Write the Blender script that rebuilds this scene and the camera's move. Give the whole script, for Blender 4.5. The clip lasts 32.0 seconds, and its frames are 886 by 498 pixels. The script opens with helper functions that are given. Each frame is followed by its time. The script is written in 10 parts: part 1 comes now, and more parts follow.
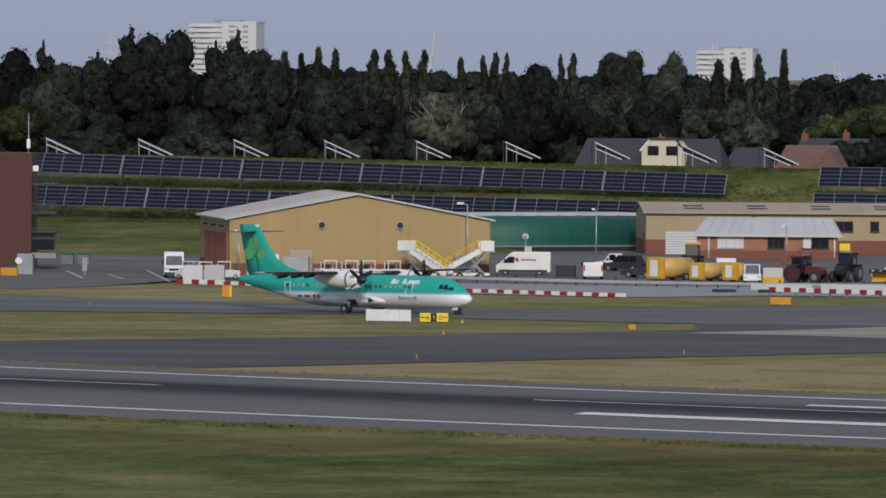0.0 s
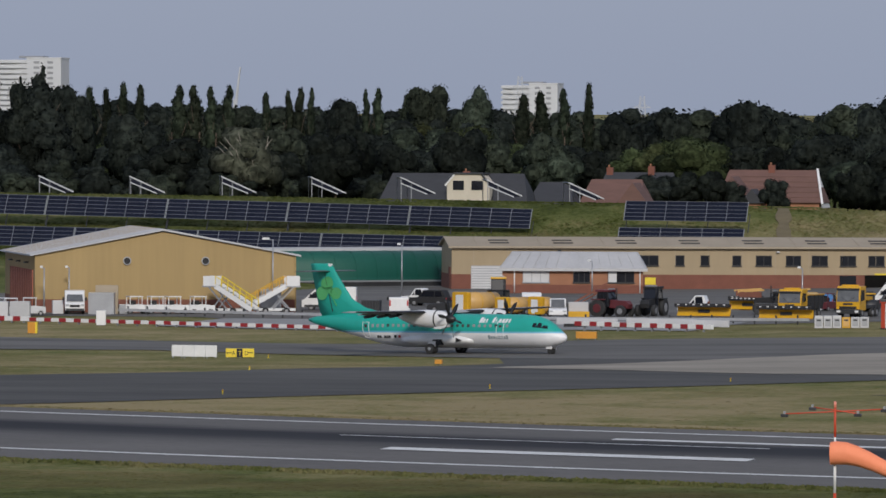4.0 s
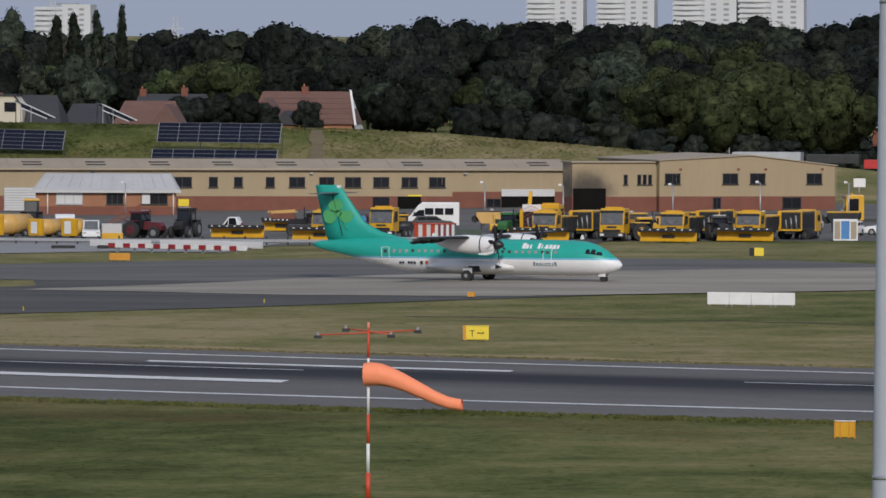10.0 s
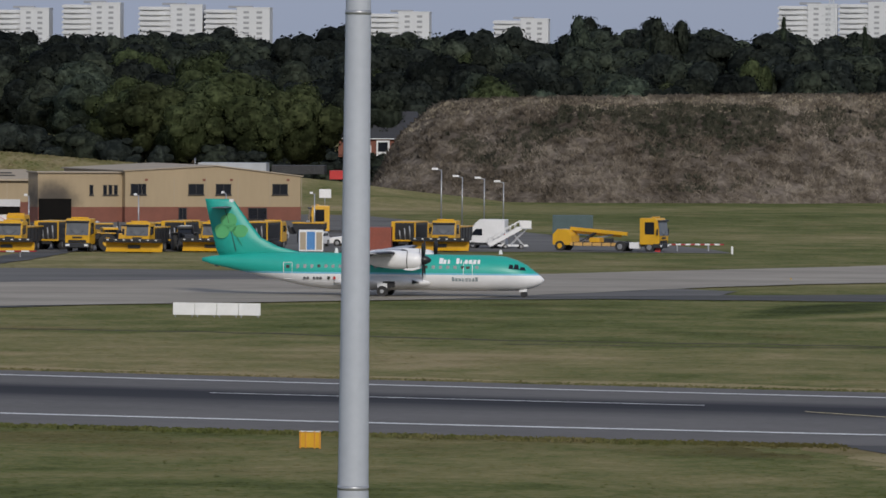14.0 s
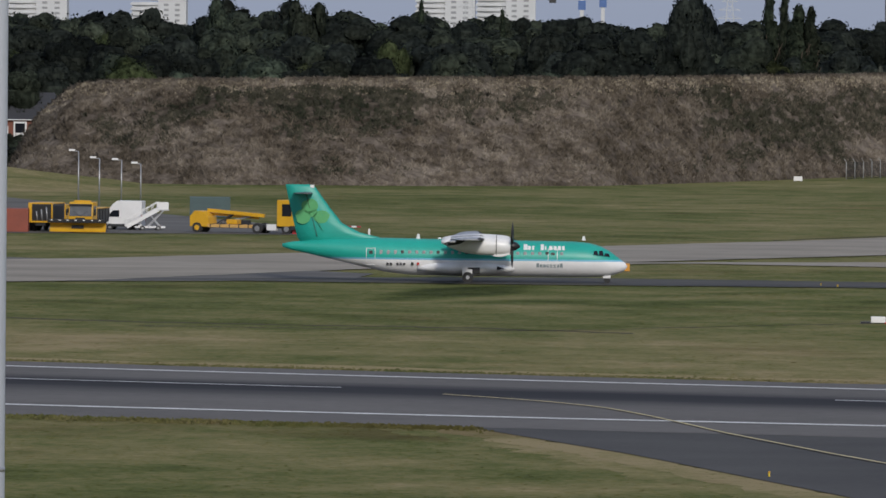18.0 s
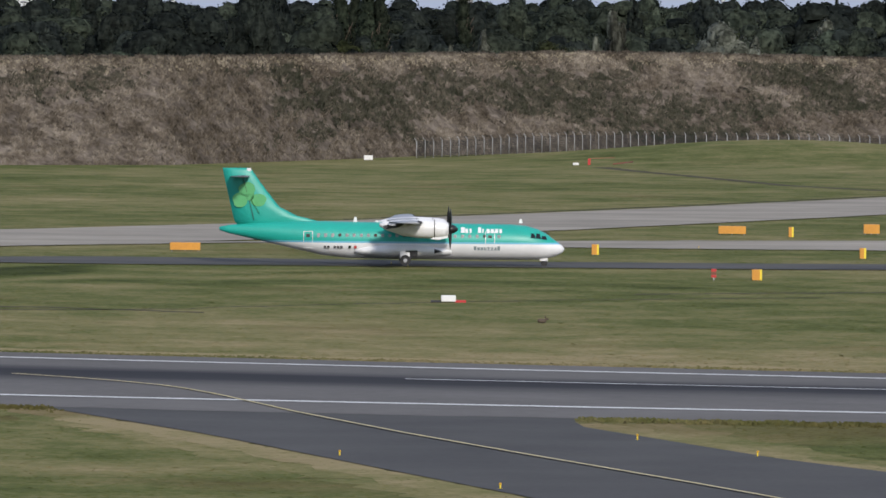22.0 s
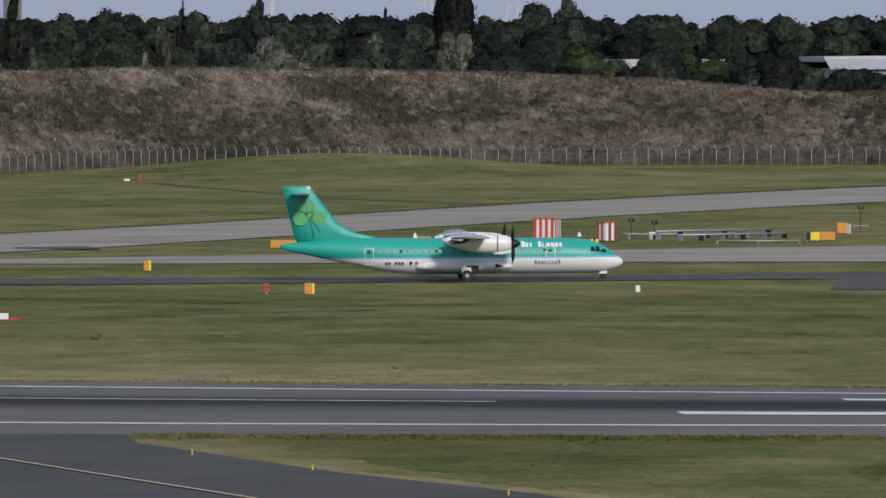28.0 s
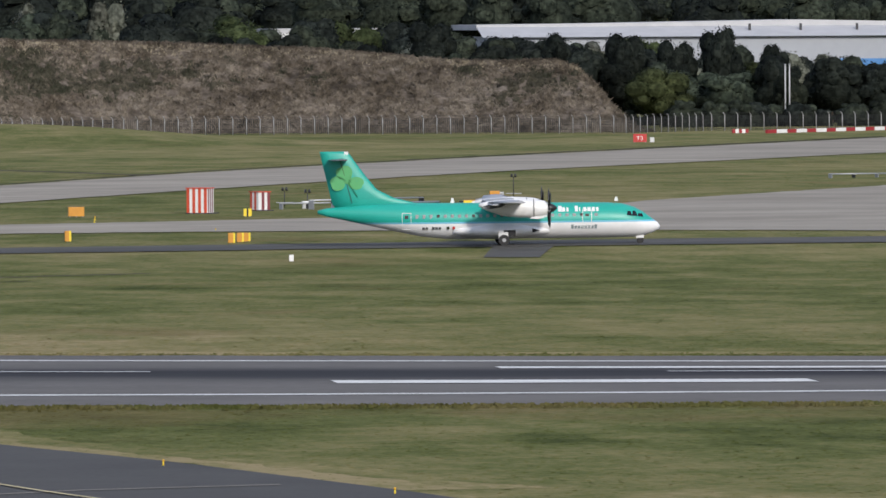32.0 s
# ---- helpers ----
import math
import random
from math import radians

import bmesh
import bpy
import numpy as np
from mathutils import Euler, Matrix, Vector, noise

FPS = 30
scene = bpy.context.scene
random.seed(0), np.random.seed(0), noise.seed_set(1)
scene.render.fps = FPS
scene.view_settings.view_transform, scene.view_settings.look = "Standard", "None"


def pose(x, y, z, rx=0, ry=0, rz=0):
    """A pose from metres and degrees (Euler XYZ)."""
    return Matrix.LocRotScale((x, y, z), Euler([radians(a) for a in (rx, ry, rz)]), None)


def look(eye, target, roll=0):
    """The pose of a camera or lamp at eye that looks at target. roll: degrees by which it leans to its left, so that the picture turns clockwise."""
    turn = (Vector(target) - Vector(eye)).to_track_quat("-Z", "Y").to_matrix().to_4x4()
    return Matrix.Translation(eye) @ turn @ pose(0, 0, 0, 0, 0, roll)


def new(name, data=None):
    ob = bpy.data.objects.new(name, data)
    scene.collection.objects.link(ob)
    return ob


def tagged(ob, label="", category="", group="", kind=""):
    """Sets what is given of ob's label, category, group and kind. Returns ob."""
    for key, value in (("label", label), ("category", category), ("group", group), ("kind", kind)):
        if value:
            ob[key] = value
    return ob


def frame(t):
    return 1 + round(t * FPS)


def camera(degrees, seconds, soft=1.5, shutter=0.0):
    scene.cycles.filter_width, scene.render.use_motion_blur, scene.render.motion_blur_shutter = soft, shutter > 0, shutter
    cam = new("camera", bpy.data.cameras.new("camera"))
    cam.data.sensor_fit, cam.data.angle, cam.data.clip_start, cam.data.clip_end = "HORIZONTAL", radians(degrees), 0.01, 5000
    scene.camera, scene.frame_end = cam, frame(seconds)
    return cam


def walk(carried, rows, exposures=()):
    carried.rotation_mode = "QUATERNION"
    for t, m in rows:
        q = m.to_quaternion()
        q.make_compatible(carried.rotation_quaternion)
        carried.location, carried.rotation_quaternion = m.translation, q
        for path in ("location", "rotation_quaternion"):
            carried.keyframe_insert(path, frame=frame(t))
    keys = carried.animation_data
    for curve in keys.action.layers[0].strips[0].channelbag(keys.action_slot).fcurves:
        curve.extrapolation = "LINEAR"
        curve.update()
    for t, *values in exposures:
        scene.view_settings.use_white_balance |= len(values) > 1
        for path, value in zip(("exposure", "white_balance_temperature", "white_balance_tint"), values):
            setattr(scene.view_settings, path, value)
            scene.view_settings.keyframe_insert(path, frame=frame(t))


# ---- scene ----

# ---------------------------------------------------------------- camera
EYE = Vector((0.0, 0.0, 18.6))
cam = camera(6.19, 32.0, soft=1.6)


def aim(pan, tilt, roll):
    a, e = radians(pan), radians(tilt)
    return look(EYE, EYE + 100 * Vector((math.sin(a) * math.cos(e), math.cos(a) * math.cos(e), math.sin(e))), roll)


# seconds, pan to the right, tilt, roll
PATH = [
    (0, -11.973, -1.128, 0.423),
    (0.5, -11.775, -1.348, 0.307),
    (1, -11.978, -1.213, 0.119),
    (1.5, -11.969, -1.051, 0.052),
    (2, -11.912, -1.133, 0.044),
    (2.5, -11.751, -1.124, 0.276),
    (3, -11.439, -1.082, 0.388),
    (3.5, -11.201, -0.885, 0.246),
    (4, -10.615, -0.875, 0.241),
    (4.5, -9.875, -1.229, 0.110),
    (6.5, -9.102, -1.207, 0.053),
    (7, -9.084, -1.196, -0.112),
    (7.5, -9.037, -1.383, 0.016),
    (8, -8.817, -1.654, 0.325),
    (8.5, -8.386, -1.706, 0.428),
    (9, -8.225, -1.511, 0.354),
    (9.5, -7.906, -1.397, 0.270),
    (10, -7.350, -1.411, 0.223),
    (10.5, -6.934, -1.519, 0.324),
    (11, -6.629, -1.512, 0.366),
    (11.5, -6.491, -1.368, 0.324),
    (12, -6.335, -1.283, 0.425),
    (12.5, -5.347, -1.318, 1.000),
    (13, -4.496, -1.346, 0.632),
    (13.5, -3.791, -1.362, 0.476),
    (14, -3.614, -1.318, 0.395),
    (14.5, -3.360, -1.420, 0.517),
    (15, -2.982, -1.542, 0.429),
    (15.5, -2.445, -1.545, 0.257),
    (17.5, -1.297, -1.049, 0.585),
    (18, -1.075, -1.422, 0.634),
    (18.5, -0.794, -1.638, 0.535),
    (19, 0.000, -1.797, 0.831),
    (19.5, 0.821, -1.728, 0.628),
    (20, 1.343, -1.838, 0.622),
    (20.5, 1.736, -1.950, 0.642),
    (21, 1.615, -1.729, 0.432),
    (21.5, 1.698, -1.526, 0.664),
    (22, 1.930, -1.535, 0.679),
    (22.5, 2.263, -1.487, 0.521),
    (23, 2.536, -1.242, 0.444),
    (23.5, 2.725, -1.054, 0.298),
    (24, 2.984, -1.069, 0.454),
    (24.5, 3.314, -0.693, 0.018),
    (25, 3.577, -0.780, 0.022),
    (25.5, 3.975, -0.920, -0.001),
    (27.5, 4.703, -1.269, -0.057),
    (28, 5.062, -1.413, -0.022),
    (28.5, 5.393, -1.621, 0.017),
    (29, 5.529, -1.780, 0.077),
    (29.5, 5.970, -1.684, -0.119),
    (30, 6.364, -1.548, -0.072),
    (30.5, 6.780, -1.524, -0.058),
    (31, 6.986, -1.552, -0.194),
    (31.5, 7.208, -1.616, -0.461),
    (32, 7.486, -1.634, -0.301),
]
walk(cam, [(t, aim(p, e, r)) for t, p, e, r in PATH], exposures=[(0, -0.16), (1, 0.04), (2, -0.25), (3, -0.33), (4, -0.2), (7, -0.33), (8, -0.1), (9, -0.12), (10, -0.15), (11, -0.16), (12, -0.18), (13, -0.27), (14, -0.22), (15, -0.14), (18, -0.2), (19, 0.22), (20, 0.24), (22, 0.28), (23, 0.2), (24, -0.22), (25, -0.18), (28, -0.05), (29, 0.18), (30, 0.24), (31, 0.24), (32, 0.33)])

# ---------------------------------------------------------------- daylight
SUN_HIGH = radians(27.5)
world = bpy.data.worlds.new("sky")
scene.world = world
world.use_nodes = True
wn, wl = world.node_tree.nodes, world.node_tree.links
wn.clear()
sky = wn.new("ShaderNodeTexSky")
sky.sky_type = "NISHITA"
sky.sun_disc = False
sky.sun_elevation, sky.sun_rotation = SUN_HIGH, radians(165)
sky.air_density, sky.dust_density, sky.ozone_density = 1.0, 2.2, 2.5
veil = wn.new("ShaderNodeMix")
veil.data_type = "RGBA"
veil.inputs[0].default_value = 0.72
veil.inputs[7].default_value = (4.5, 5.15, 7.0, 1)
wl.new(sky.outputs[0], veil.inputs[6])
bg = wn.new("ShaderNodeBackground")
bg.inputs[1].default_value = 0.092
wl.new(veil.outputs[2], bg.inputs[0])
wo = wn.new("ShaderNodeOutputWorld")
wl.new(bg.outputs[0], wo.inputs[0])
sun = new("sun", bpy.data.lights.new("sun", "SUN"))
sun.data.energy, sun.data.angle, sun.data.color = 2.5, radians(7), (1.0, 0.945, 0.865)
# low over the camera's right shoulder
sun.matrix_world = look((28, -104, 56), (0, 0, 0))

# ---------------------------------------------------------------- materials
MATS = {}


def material(name, colour, second=None, scale=1.0, fine=8.0, rough=0.7, metal=0.0, bump=0.0, mix=0.5, stretch=(1, 1, 1), spread=0.0, coords="Object", spec=0.5):
    """A surface with a broad and a fine variation of its colour; scale and fine are sizes per metre."""
    if name in MATS:
        return MATS[name]
    m = bpy.data.materials.new(name)
    m.use_nodes = True
    n, l = m.node_tree.nodes, m.node_tree.links
    b = n["Principled BSDF"]
    b.inputs["Roughness"].default_value, b.inputs["Metallic"].default_value = rough, metal
    b.inputs["Specular IOR Level"].default_value = spec
    second = second or tuple(c * 0.78 for c in colour)
    tc = n.new("ShaderNodeTexCoord")
    mp = n.new("ShaderNodeMapping")
    mp.inputs["Scale"].default_value = stretch
    if coords == "World":
        geo = n.new("ShaderNodeNewGeometry")
        l.new(geo.outputs["Position"], mp.inputs[0])
    else:
        l.new(tc.outputs[coords], mp.inputs[0])
    big, small = n.new("ShaderNodeTexNoise"), n.new("ShaderNodeTexNoise")
    big.inputs["Scale"].default_value, small.inputs["Scale"].default_value = scale, fine
    big.inputs["Detail"].default_value, small.inputs["Detail"].default_value = 5, 6
    l.new(mp.outputs[0], big.inputs[0]), l.new(mp.outputs[0], small.inputs[0])
    add = n.new("ShaderNodeMath")
    add.operation = "MULTIPLY_ADD"
    l.new(big.outputs[0], add.inputs[0])
    add.inputs[1].default_value = 0.65
    half = n.new("ShaderNodeMath")
    half.operation = "MULTIPLY"
    half.inputs[1].default_value = 0.35
    l.new(small.outputs[0], half.inputs[0])
    l.new(half.outputs[0], add.inputs[2])
    ramp = n.new("ShaderNodeValToRGB")
    ramp.color_ramp.elements[0].position, ramp.color_ramp.elements[1].position = 0.5 - mix * 0.3, 0.5 + mix * 0.3
    ramp.color_ramp.elements[0].color, ramp.color_ramp.elements[1].color = (*second, 1), (*colour, 1)
    l.new(add.outputs[0], ramp.inputs[0])
    out = ramp.outputs[0]
    if spread:
        info = n.new("ShaderNodeObjectInfo")
        hsv = n.new("ShaderNodeHueSaturation")
        rng = n.new("ShaderNodeMapRange")
        rng.inputs[3].default_value, rng.inputs[4].default_value = 1 - spread, 1 + spread
        l.new(info.outputs["Random"], rng.inputs[0])
        l.new(rng.outputs[0], hsv.inputs["Value"])
        l.new(out, hsv.inputs["Color"])
        out = hsv.outputs[0]
    l.new(out, b.inputs["Base Color"])
    if bump:
        bm_ = n.new("ShaderNodeBump")
        bm_.inputs["Strength"].default_value = min(bump, 1.0)
        bm_.inputs["Distance"].default_value = 0.05 * max(bump, 1.0)
        l.new(small.outputs[0], bm_.inputs["Height"])
        l.new(bm_.outputs[0], b.inputs["Normal"])
    MATS[name] = m
    return m


def leafy(name, dark, light, spread=0.3):
    """Foliage: each clump a little different in tone."""
    m = bpy.data.materials.new(name)
    m.use_nodes = True
    n, l = m.node_tree.nodes, m.node_tree.links
    b = n["Principled BSDF"]
    b.inputs["Roughness"].default_value = 0.85
    b.inputs["Specular IOR Level"].default_value = 0.06
    geo, info = n.new("ShaderNodeNewGeometry"), n.new("ShaderNodeObjectInfo")
    ramp = n.new("ShaderNodeValToRGB")
    ramp.color_ramp.elements[0].color, ramp.color_ramp.elements[1].color = (*dark, 1), (*light, 1)
    l.new(geo.outputs["Random Per Island"], ramp.inputs[0])
    hsv, rng = n.new("ShaderNodeHueSaturation"), n.new("ShaderNodeMapRange")
    rng.inputs[3].default_value, rng.inputs[4].default_value = 1 - spread, 1 + spread
    # each crown of a wood differs too
    patch_, mul, soft_ = n.new("ShaderNodeTexNoise"), n.new("ShaderNodeMath"), n.new("ShaderNodeMapRange")
    patch_.inputs["Scale"].default_value, patch_.inputs["Detail"].default_value = 0.09, 2
    l.new(geo.outputs["Position"], patch_.inputs[0])
    soft_.inputs[1].default_value, soft_.inputs[2].default_value, soft_.inputs[3].default_value, soft_.inputs[4].default_value = 0.35, 0.65, 0.72, 1.3
    l.new(patch_.outputs[0], soft_.inputs[0])
    mul.operation = "MULTIPLY"
    l.new(soft_.outputs[0], mul.inputs[0]), l.new(rng.outputs[0], mul.inputs[1])
    # sprays of leaves within a clump
    fine, leafy_, both = n.new("ShaderNodeTexNoise"), n.new("ShaderNodeMapRange"), n.new("ShaderNodeMath")
    fine.inputs["Scale"].default_value, fine.inputs["Detail"].default_value = 1.1, 4
    l.new(geo.outputs["Position"], fine.inputs[0])
    leafy_.inputs[1].default_value, leafy_.inputs[2].default_value, leafy_.inputs[3].default_value, leafy_.inputs[4].default_value = 0.36, 0.66, 0.55, 1.5
    l.new(fine.outputs[0], leafy_.inputs[0])
    both.operation = "MULTIPLY"
    l.new(mul.outputs[0], both.inputs[0]), l.new(leafy_.outputs[0], both.inputs[1])
    l.new(info.outputs["Random"], rng.inputs[0]), l.new(both.outputs[0], hsv.inputs["Value"])
    hue = n.new("ShaderNodeMapRange")
    hue.inputs[3].default_value, hue.inputs[4].default_value = 0.475, 0.52
    l.new(info.outputs["Random"], hue.inputs[0]), l.new(hue.outputs[0], hsv.inputs["Hue"])
    l.new(ramp.outputs[0], hsv.inputs["Color"]), l.new(hsv.outputs[0], b.inputs["Base Color"])
    # light shines through the leaves
    glow, mix_ = n.new("ShaderNodeBsdfTranslucent"), n.new("ShaderNodeMixShader")
    mix_.inputs[0].default_value = 0.42
    l.new(hsv.outputs[0], glow.inputs[0])
    l.new(b.outputs[0], mix_.inputs[1]), l.new(glow.outputs[0], mix_.inputs[2])
    l.new(mix_.outputs[0], n["Material Output"].inputs[0])
    MATS[name] = m
    return m


def turf(name, straw_shift=0.0, seed=0.0, blades=0.0, dry_from=None):
    """Airfield grass: broad patches, blotches and fine tufts from green to straw, with reddish dry patches."""
    m = bpy.data.materials.new(name)
    m.use_nodes = True
    n, l = m.node_tree.nodes, m.node_tree.links
    b = n["Principled BSDF"]
    b.inputs["Roughness"].default_value, b.inputs["Specular IOR Level"].default_value = 0.95, 0.08
    geo = n.new("ShaderNodeNewGeometry")

    def layer(sx, sy, detail, rough, shift):
        mp = n.new("ShaderNodeMapping")
        mp.inputs["Scale"].default_value = (sx, sy, 0.02)
        mp.inputs["Location"].default_value = (seed + shift, seed * 0.7 - shift, shift)
        l.new(geo.outputs["Position"], mp.inputs[0])
        t = n.new("ShaderNodeTexNoise")
        t.inputs["Scale"].default_value, t.inputs["Detail"].default_value, t.inputs["Roughness"].default_value = 1.0, detail, rough
        l.new(mp.outputs[0], t.inputs[0])
        return t.outputs[0]

    def math_(op, *args):
        q = n.new("ShaderNodeMath")
        q.operation = op
        for i, a in enumerate(args):
            if isinstance(a, (int, float)):
                q.inputs[i].default_value = a
            else:
                l.new(a, q.inputs[i])
        return q.outputs[0]

    def slope(a, x0, x1, y0, y1):
        r = n.new("ShaderNodeMapRange")
        r.interpolation_type = "SMOOTHSTEP"
        r.inputs[1].default_value, r.inputs[2].default_value, r.inputs[3].default_value, r.inputs[4].default_value = x0, x1, y0, y1
        l.new(a, r.inputs[0])
        return r.outputs[0]

    sep = n.new("ShaderNodeSeparateXYZ")
    l.new(geo.outputs["Position"], sep.inputs[0])
    x, y = sep.outputs[0], sep.outputs[1]
    broad, blotch, fine, dirt = layer(0.02, 0.018, 4, 0.55, 0.0), layer(0.14, 0.10, 8, 0.68, 5.0), layer(1.5, 0.9, 6, 0.72, 9.0), layer(0.05, 0.04, 6, 0.62, 20.0)
    v = math_("MULTIPLY_ADD", broad, 0.8, 0.57 + straw_shift - 0.5 * (0.8 + 1.1 + 0.65))
    v = math_("MULTIPLY_ADD", blotch, 1.1, v)
    v = math_("MULTIPLY_ADD", fine, 0.65, v)
    if dry_from:
        v = math_("ADD", v, slope(x, *dry_from, -0.12, 0.2))
        browner = 0.0
    else:
        # bleached strip along the far side of the runway
        u = math_("MULTIPLY_ADD", x, 0.36, y)
        strip = math_("MULTIPLY", slope(u, 448, 458, 0, 1), slope(u, 478, 545, 0.2, 0))
        v = math_("ADD", v, math_("MULTIPLY", strip, slope(x, 25, 75, 1.0, 0.25)))
        v = math_("ADD", v, math_("MULTIPLY", slope(u, 448, 458, 0, 1), slope(x, -100, -55, 0.13, 0.0)))
        # richer growth on the near side, above all in the west
        w = math_("MULTIPLY_ADD", x, 0.265, y)
        v = math_("ADD", v, math_("MULTIPLY", slope(w, 393, 400, 1, 0), slope(x, -75, 5, -0.1, 0.0)))
        v = math_("ADD", v, slope(y, 560, 700, 0.0, 0.03))
        # lusher growth in a few damp places
        for cx, cy, lean, rx, ry, k in ((-11.0, 615, 0.17, 4.6, 21, -0.34), (1.0, 595, 0.0, 11, 8, -0.17), (24, 598, 0.0, 24, 8, -0.13), (62, 562, 0.0, 38, 6, -0.13), (-34, 622, 0.0, 14, 7, -0.09), (-4, 392, 0.3, 14, 7, -0.14), (36, 372, 0.0, 12, 14, -0.14)):
            dx = math_("MULTIPLY_ADD", math_("ADD", y, -cy), -lean, math_("ADD", x, -cx))
            r2 = math_("ADD", math_("POWER", math_("ABSOLUTE", math_("MULTIPLY", dx, 1 / rx)), 2), math_("POWER", math_("ABSOLUTE", math_("MULTIPLY", math_("ADD", y, -cy), 1 / ry)), 2))
            v = math_("ADD", v, slope(math_("MULTIPLY_ADD", dirt, 1.2, r2), 0.8, 1.9, k, 0))
        browner = math_("MULTIPLY", slope(w, 372, 392, 0, 1), slope(w, 398, 404, 0.16, 0))
    if blades:
        v = math_("MULTIPLY_ADD", geo.outputs["Random Per Island"], blades, math_("ADD", v, -0.5 * blades))
    ramp = n.new("ShaderNodeValToRGB")
    e = ramp.color_ramp.elements
    e[0].position, e[0].color = 0.12, (0.026, 0.034, 0.007, 1)
    e[1].position, e[1].color = 0.92, (0.29, 0.235, 0.125, 1)
    for p, c in ((0.34, (0.064, 0.078, 0.018, 1)), (0.5, (0.108, 0.121, 0.036, 1)), (0.62, (0.157, 0.152, 0.058, 1)), (0.75, (0.205, 0.183, 0.078, 1))):
        e.new(p).color = c
    l.new(v, ramp.inputs[0])
    rust = n.new("ShaderNodeMix")
    rust.data_type = "RGBA"
    rust.inputs[7].default_value = (0.135, 0.09, 0.038, 1)
    l.new(slope(math_("ADD", dirt, browner), 0.55, 0.74, 0.0, 0.45), rust.inputs[0])
    l.new(ramp.outputs[0], rust.inputs[6])
    l.new(rust.outputs[2], b.inputs["Base Color"])
    bump = n.new("ShaderNodeBump")
    bump.inputs["Strength"].default_value, bump.inputs["Distance"].default_value = 0.5, 0.12
    l.new(fine, bump.inputs["Height"])
    l.new(bump.outputs[0], b.inputs["Normal"])
    MATS[name] = m
    return m


def runway_surface(name):
    """Grey asphalt with a soft dark lane of tyre rubber; its UV gives metres along and the share of the width."""
    m = bpy.data.materials.new(name)
    m.use_nodes = True
    n, l = m.node_tree.nodes, m.node_tree.links
    b = n["Principled BSDF"]
    b.inputs["Roughness"].default_value, b.inputs["Specular IOR Level"].default_value = 0.88, 0.2
    uv, sep = n.new("ShaderNodeUVMap"), n.new("ShaderNodeSeparateXYZ")
    uv.uv_map = "lane"
    l.new(uv.outputs[0], sep.inputs[0])

    def layer(sx, sy, detail):
        mp, t = n.new("ShaderNodeMapping"), n.new("ShaderNodeTexNoise")
        mp.inputs["Scale"].default_value = (sx, sy, 1)
        t.inputs["Scale"].default_value, t.inputs["Detail"].default_value, t.inputs["Roughness"].default_value = 1.0, detail, 0.62
        l.new(uv.outputs[0], mp.inputs[0]), l.new(mp.outputs[0], t.inputs[0])
        return t.outputs[0]

    wander, streak, grain, patchy = layer(0.02, 1.5, 3), layer(0.05, 30, 5), layer(1.2, 60, 5), layer(0.06, 3.0, 5)
    off = n.new("ShaderNodeMath")
    off.operation = "MULTIPLY_ADD"
    l.new(wander, off.inputs[0]), l.new(sep.outputs[1], off.inputs[2])
    off.inputs[1].default_value = 0.12
    off2 = n.new("ShaderNodeMath")
    off2.operation = "MULTIPLY_ADD"
    l.new(streak, off2.inputs[0]), l.new(off.outputs[0], off2.inputs[2])
    off2.inputs[1].default_value = 0.10
    lane = n.new("ShaderNodeValToRGB")
    e = lane.color_ramp.elements
    e[0].position, e[0].color = 0.36, (0, 0, 0, 1)
    e[1].position, e[1].color = 0.97, (0.05, 0.05, 0.05, 1)
    for p, g in ((0.47, 0.14), (0.56, 0.5), (0.65, 0.9), (0.79, 0.97), (0.86, 0.5), (0.91, 0.12)):
        e.new(p).color = (g, g, g, 1)
    l.new(off2.outputs[0], lane.inputs[0])
    base = n.new("ShaderNodeValToRGB")
    base.color_ramp.elements[0].position, base.color_ramp.elements[0].color = 0.3, (0.098, 0.092, 0.087, 1)
    base.color_ramp.elements[1].position, base.color_ramp.elements[1].color = 0.7, (0.172, 0.163, 0.152, 1)
    mixv = n.new("ShaderNodeMath")
    mixv.operation = "MULTIPLY_ADD"
    l.new(grain, mixv.inputs[0])
    mixv.inputs[1].default_value = 0.4
    half = n.new("ShaderNodeMath")
    half.operation = "MULTIPLY"
    half.inputs[1].default_value = 0.6
    l.new(patchy, half.inputs[0]), l.new(half.outputs[0], mixv.inputs[2])
    l.new(mixv.outputs[0], base.inputs[0])
    mix = n.new("ShaderNodeMix")
    mix.data_type = "RGBA"
    mix.inputs[7].default_value = (0.016, 0.016, 0.020, 1)
    l.new(lane.outputs[0], mix.inputs[0]), l.new(base.outputs[0], mix.inputs[6])
    l.new(mix.outputs[2], b.inputs["Base Color"])
    MATS[name] = m
    return m


GRASS = turf("mown_grass")
DRYEDGE = turf("dry_grass_verge", 0.17, 30.0)
PALEDRY = turf("bleached_dry_verge", 0.3, 45.0)
BLADES, DRYBLADES = turf("grass_blade_tips", 0.0, 0.0, 0.07), turf("dry_blade_tips", 0.13, 30.0, 0.07)
ASPHALT = material("asphalt", (0.165, 0.157, 0.143), (0.082, 0.078, 0.072), 0.22, 1.6, 0.85, mix=0.5, stretch=(0.12, 0.5, 1), coords="World", spec=0.25)
DARKASPH = material("dark_asphalt", (0.105, 0.100, 0.091), (0.050, 0.048, 0.045), 0.25, 1.6, 0.85, mix=0.5, stretch=(0.12, 0.45, 1), coords="World", spec=0.25)
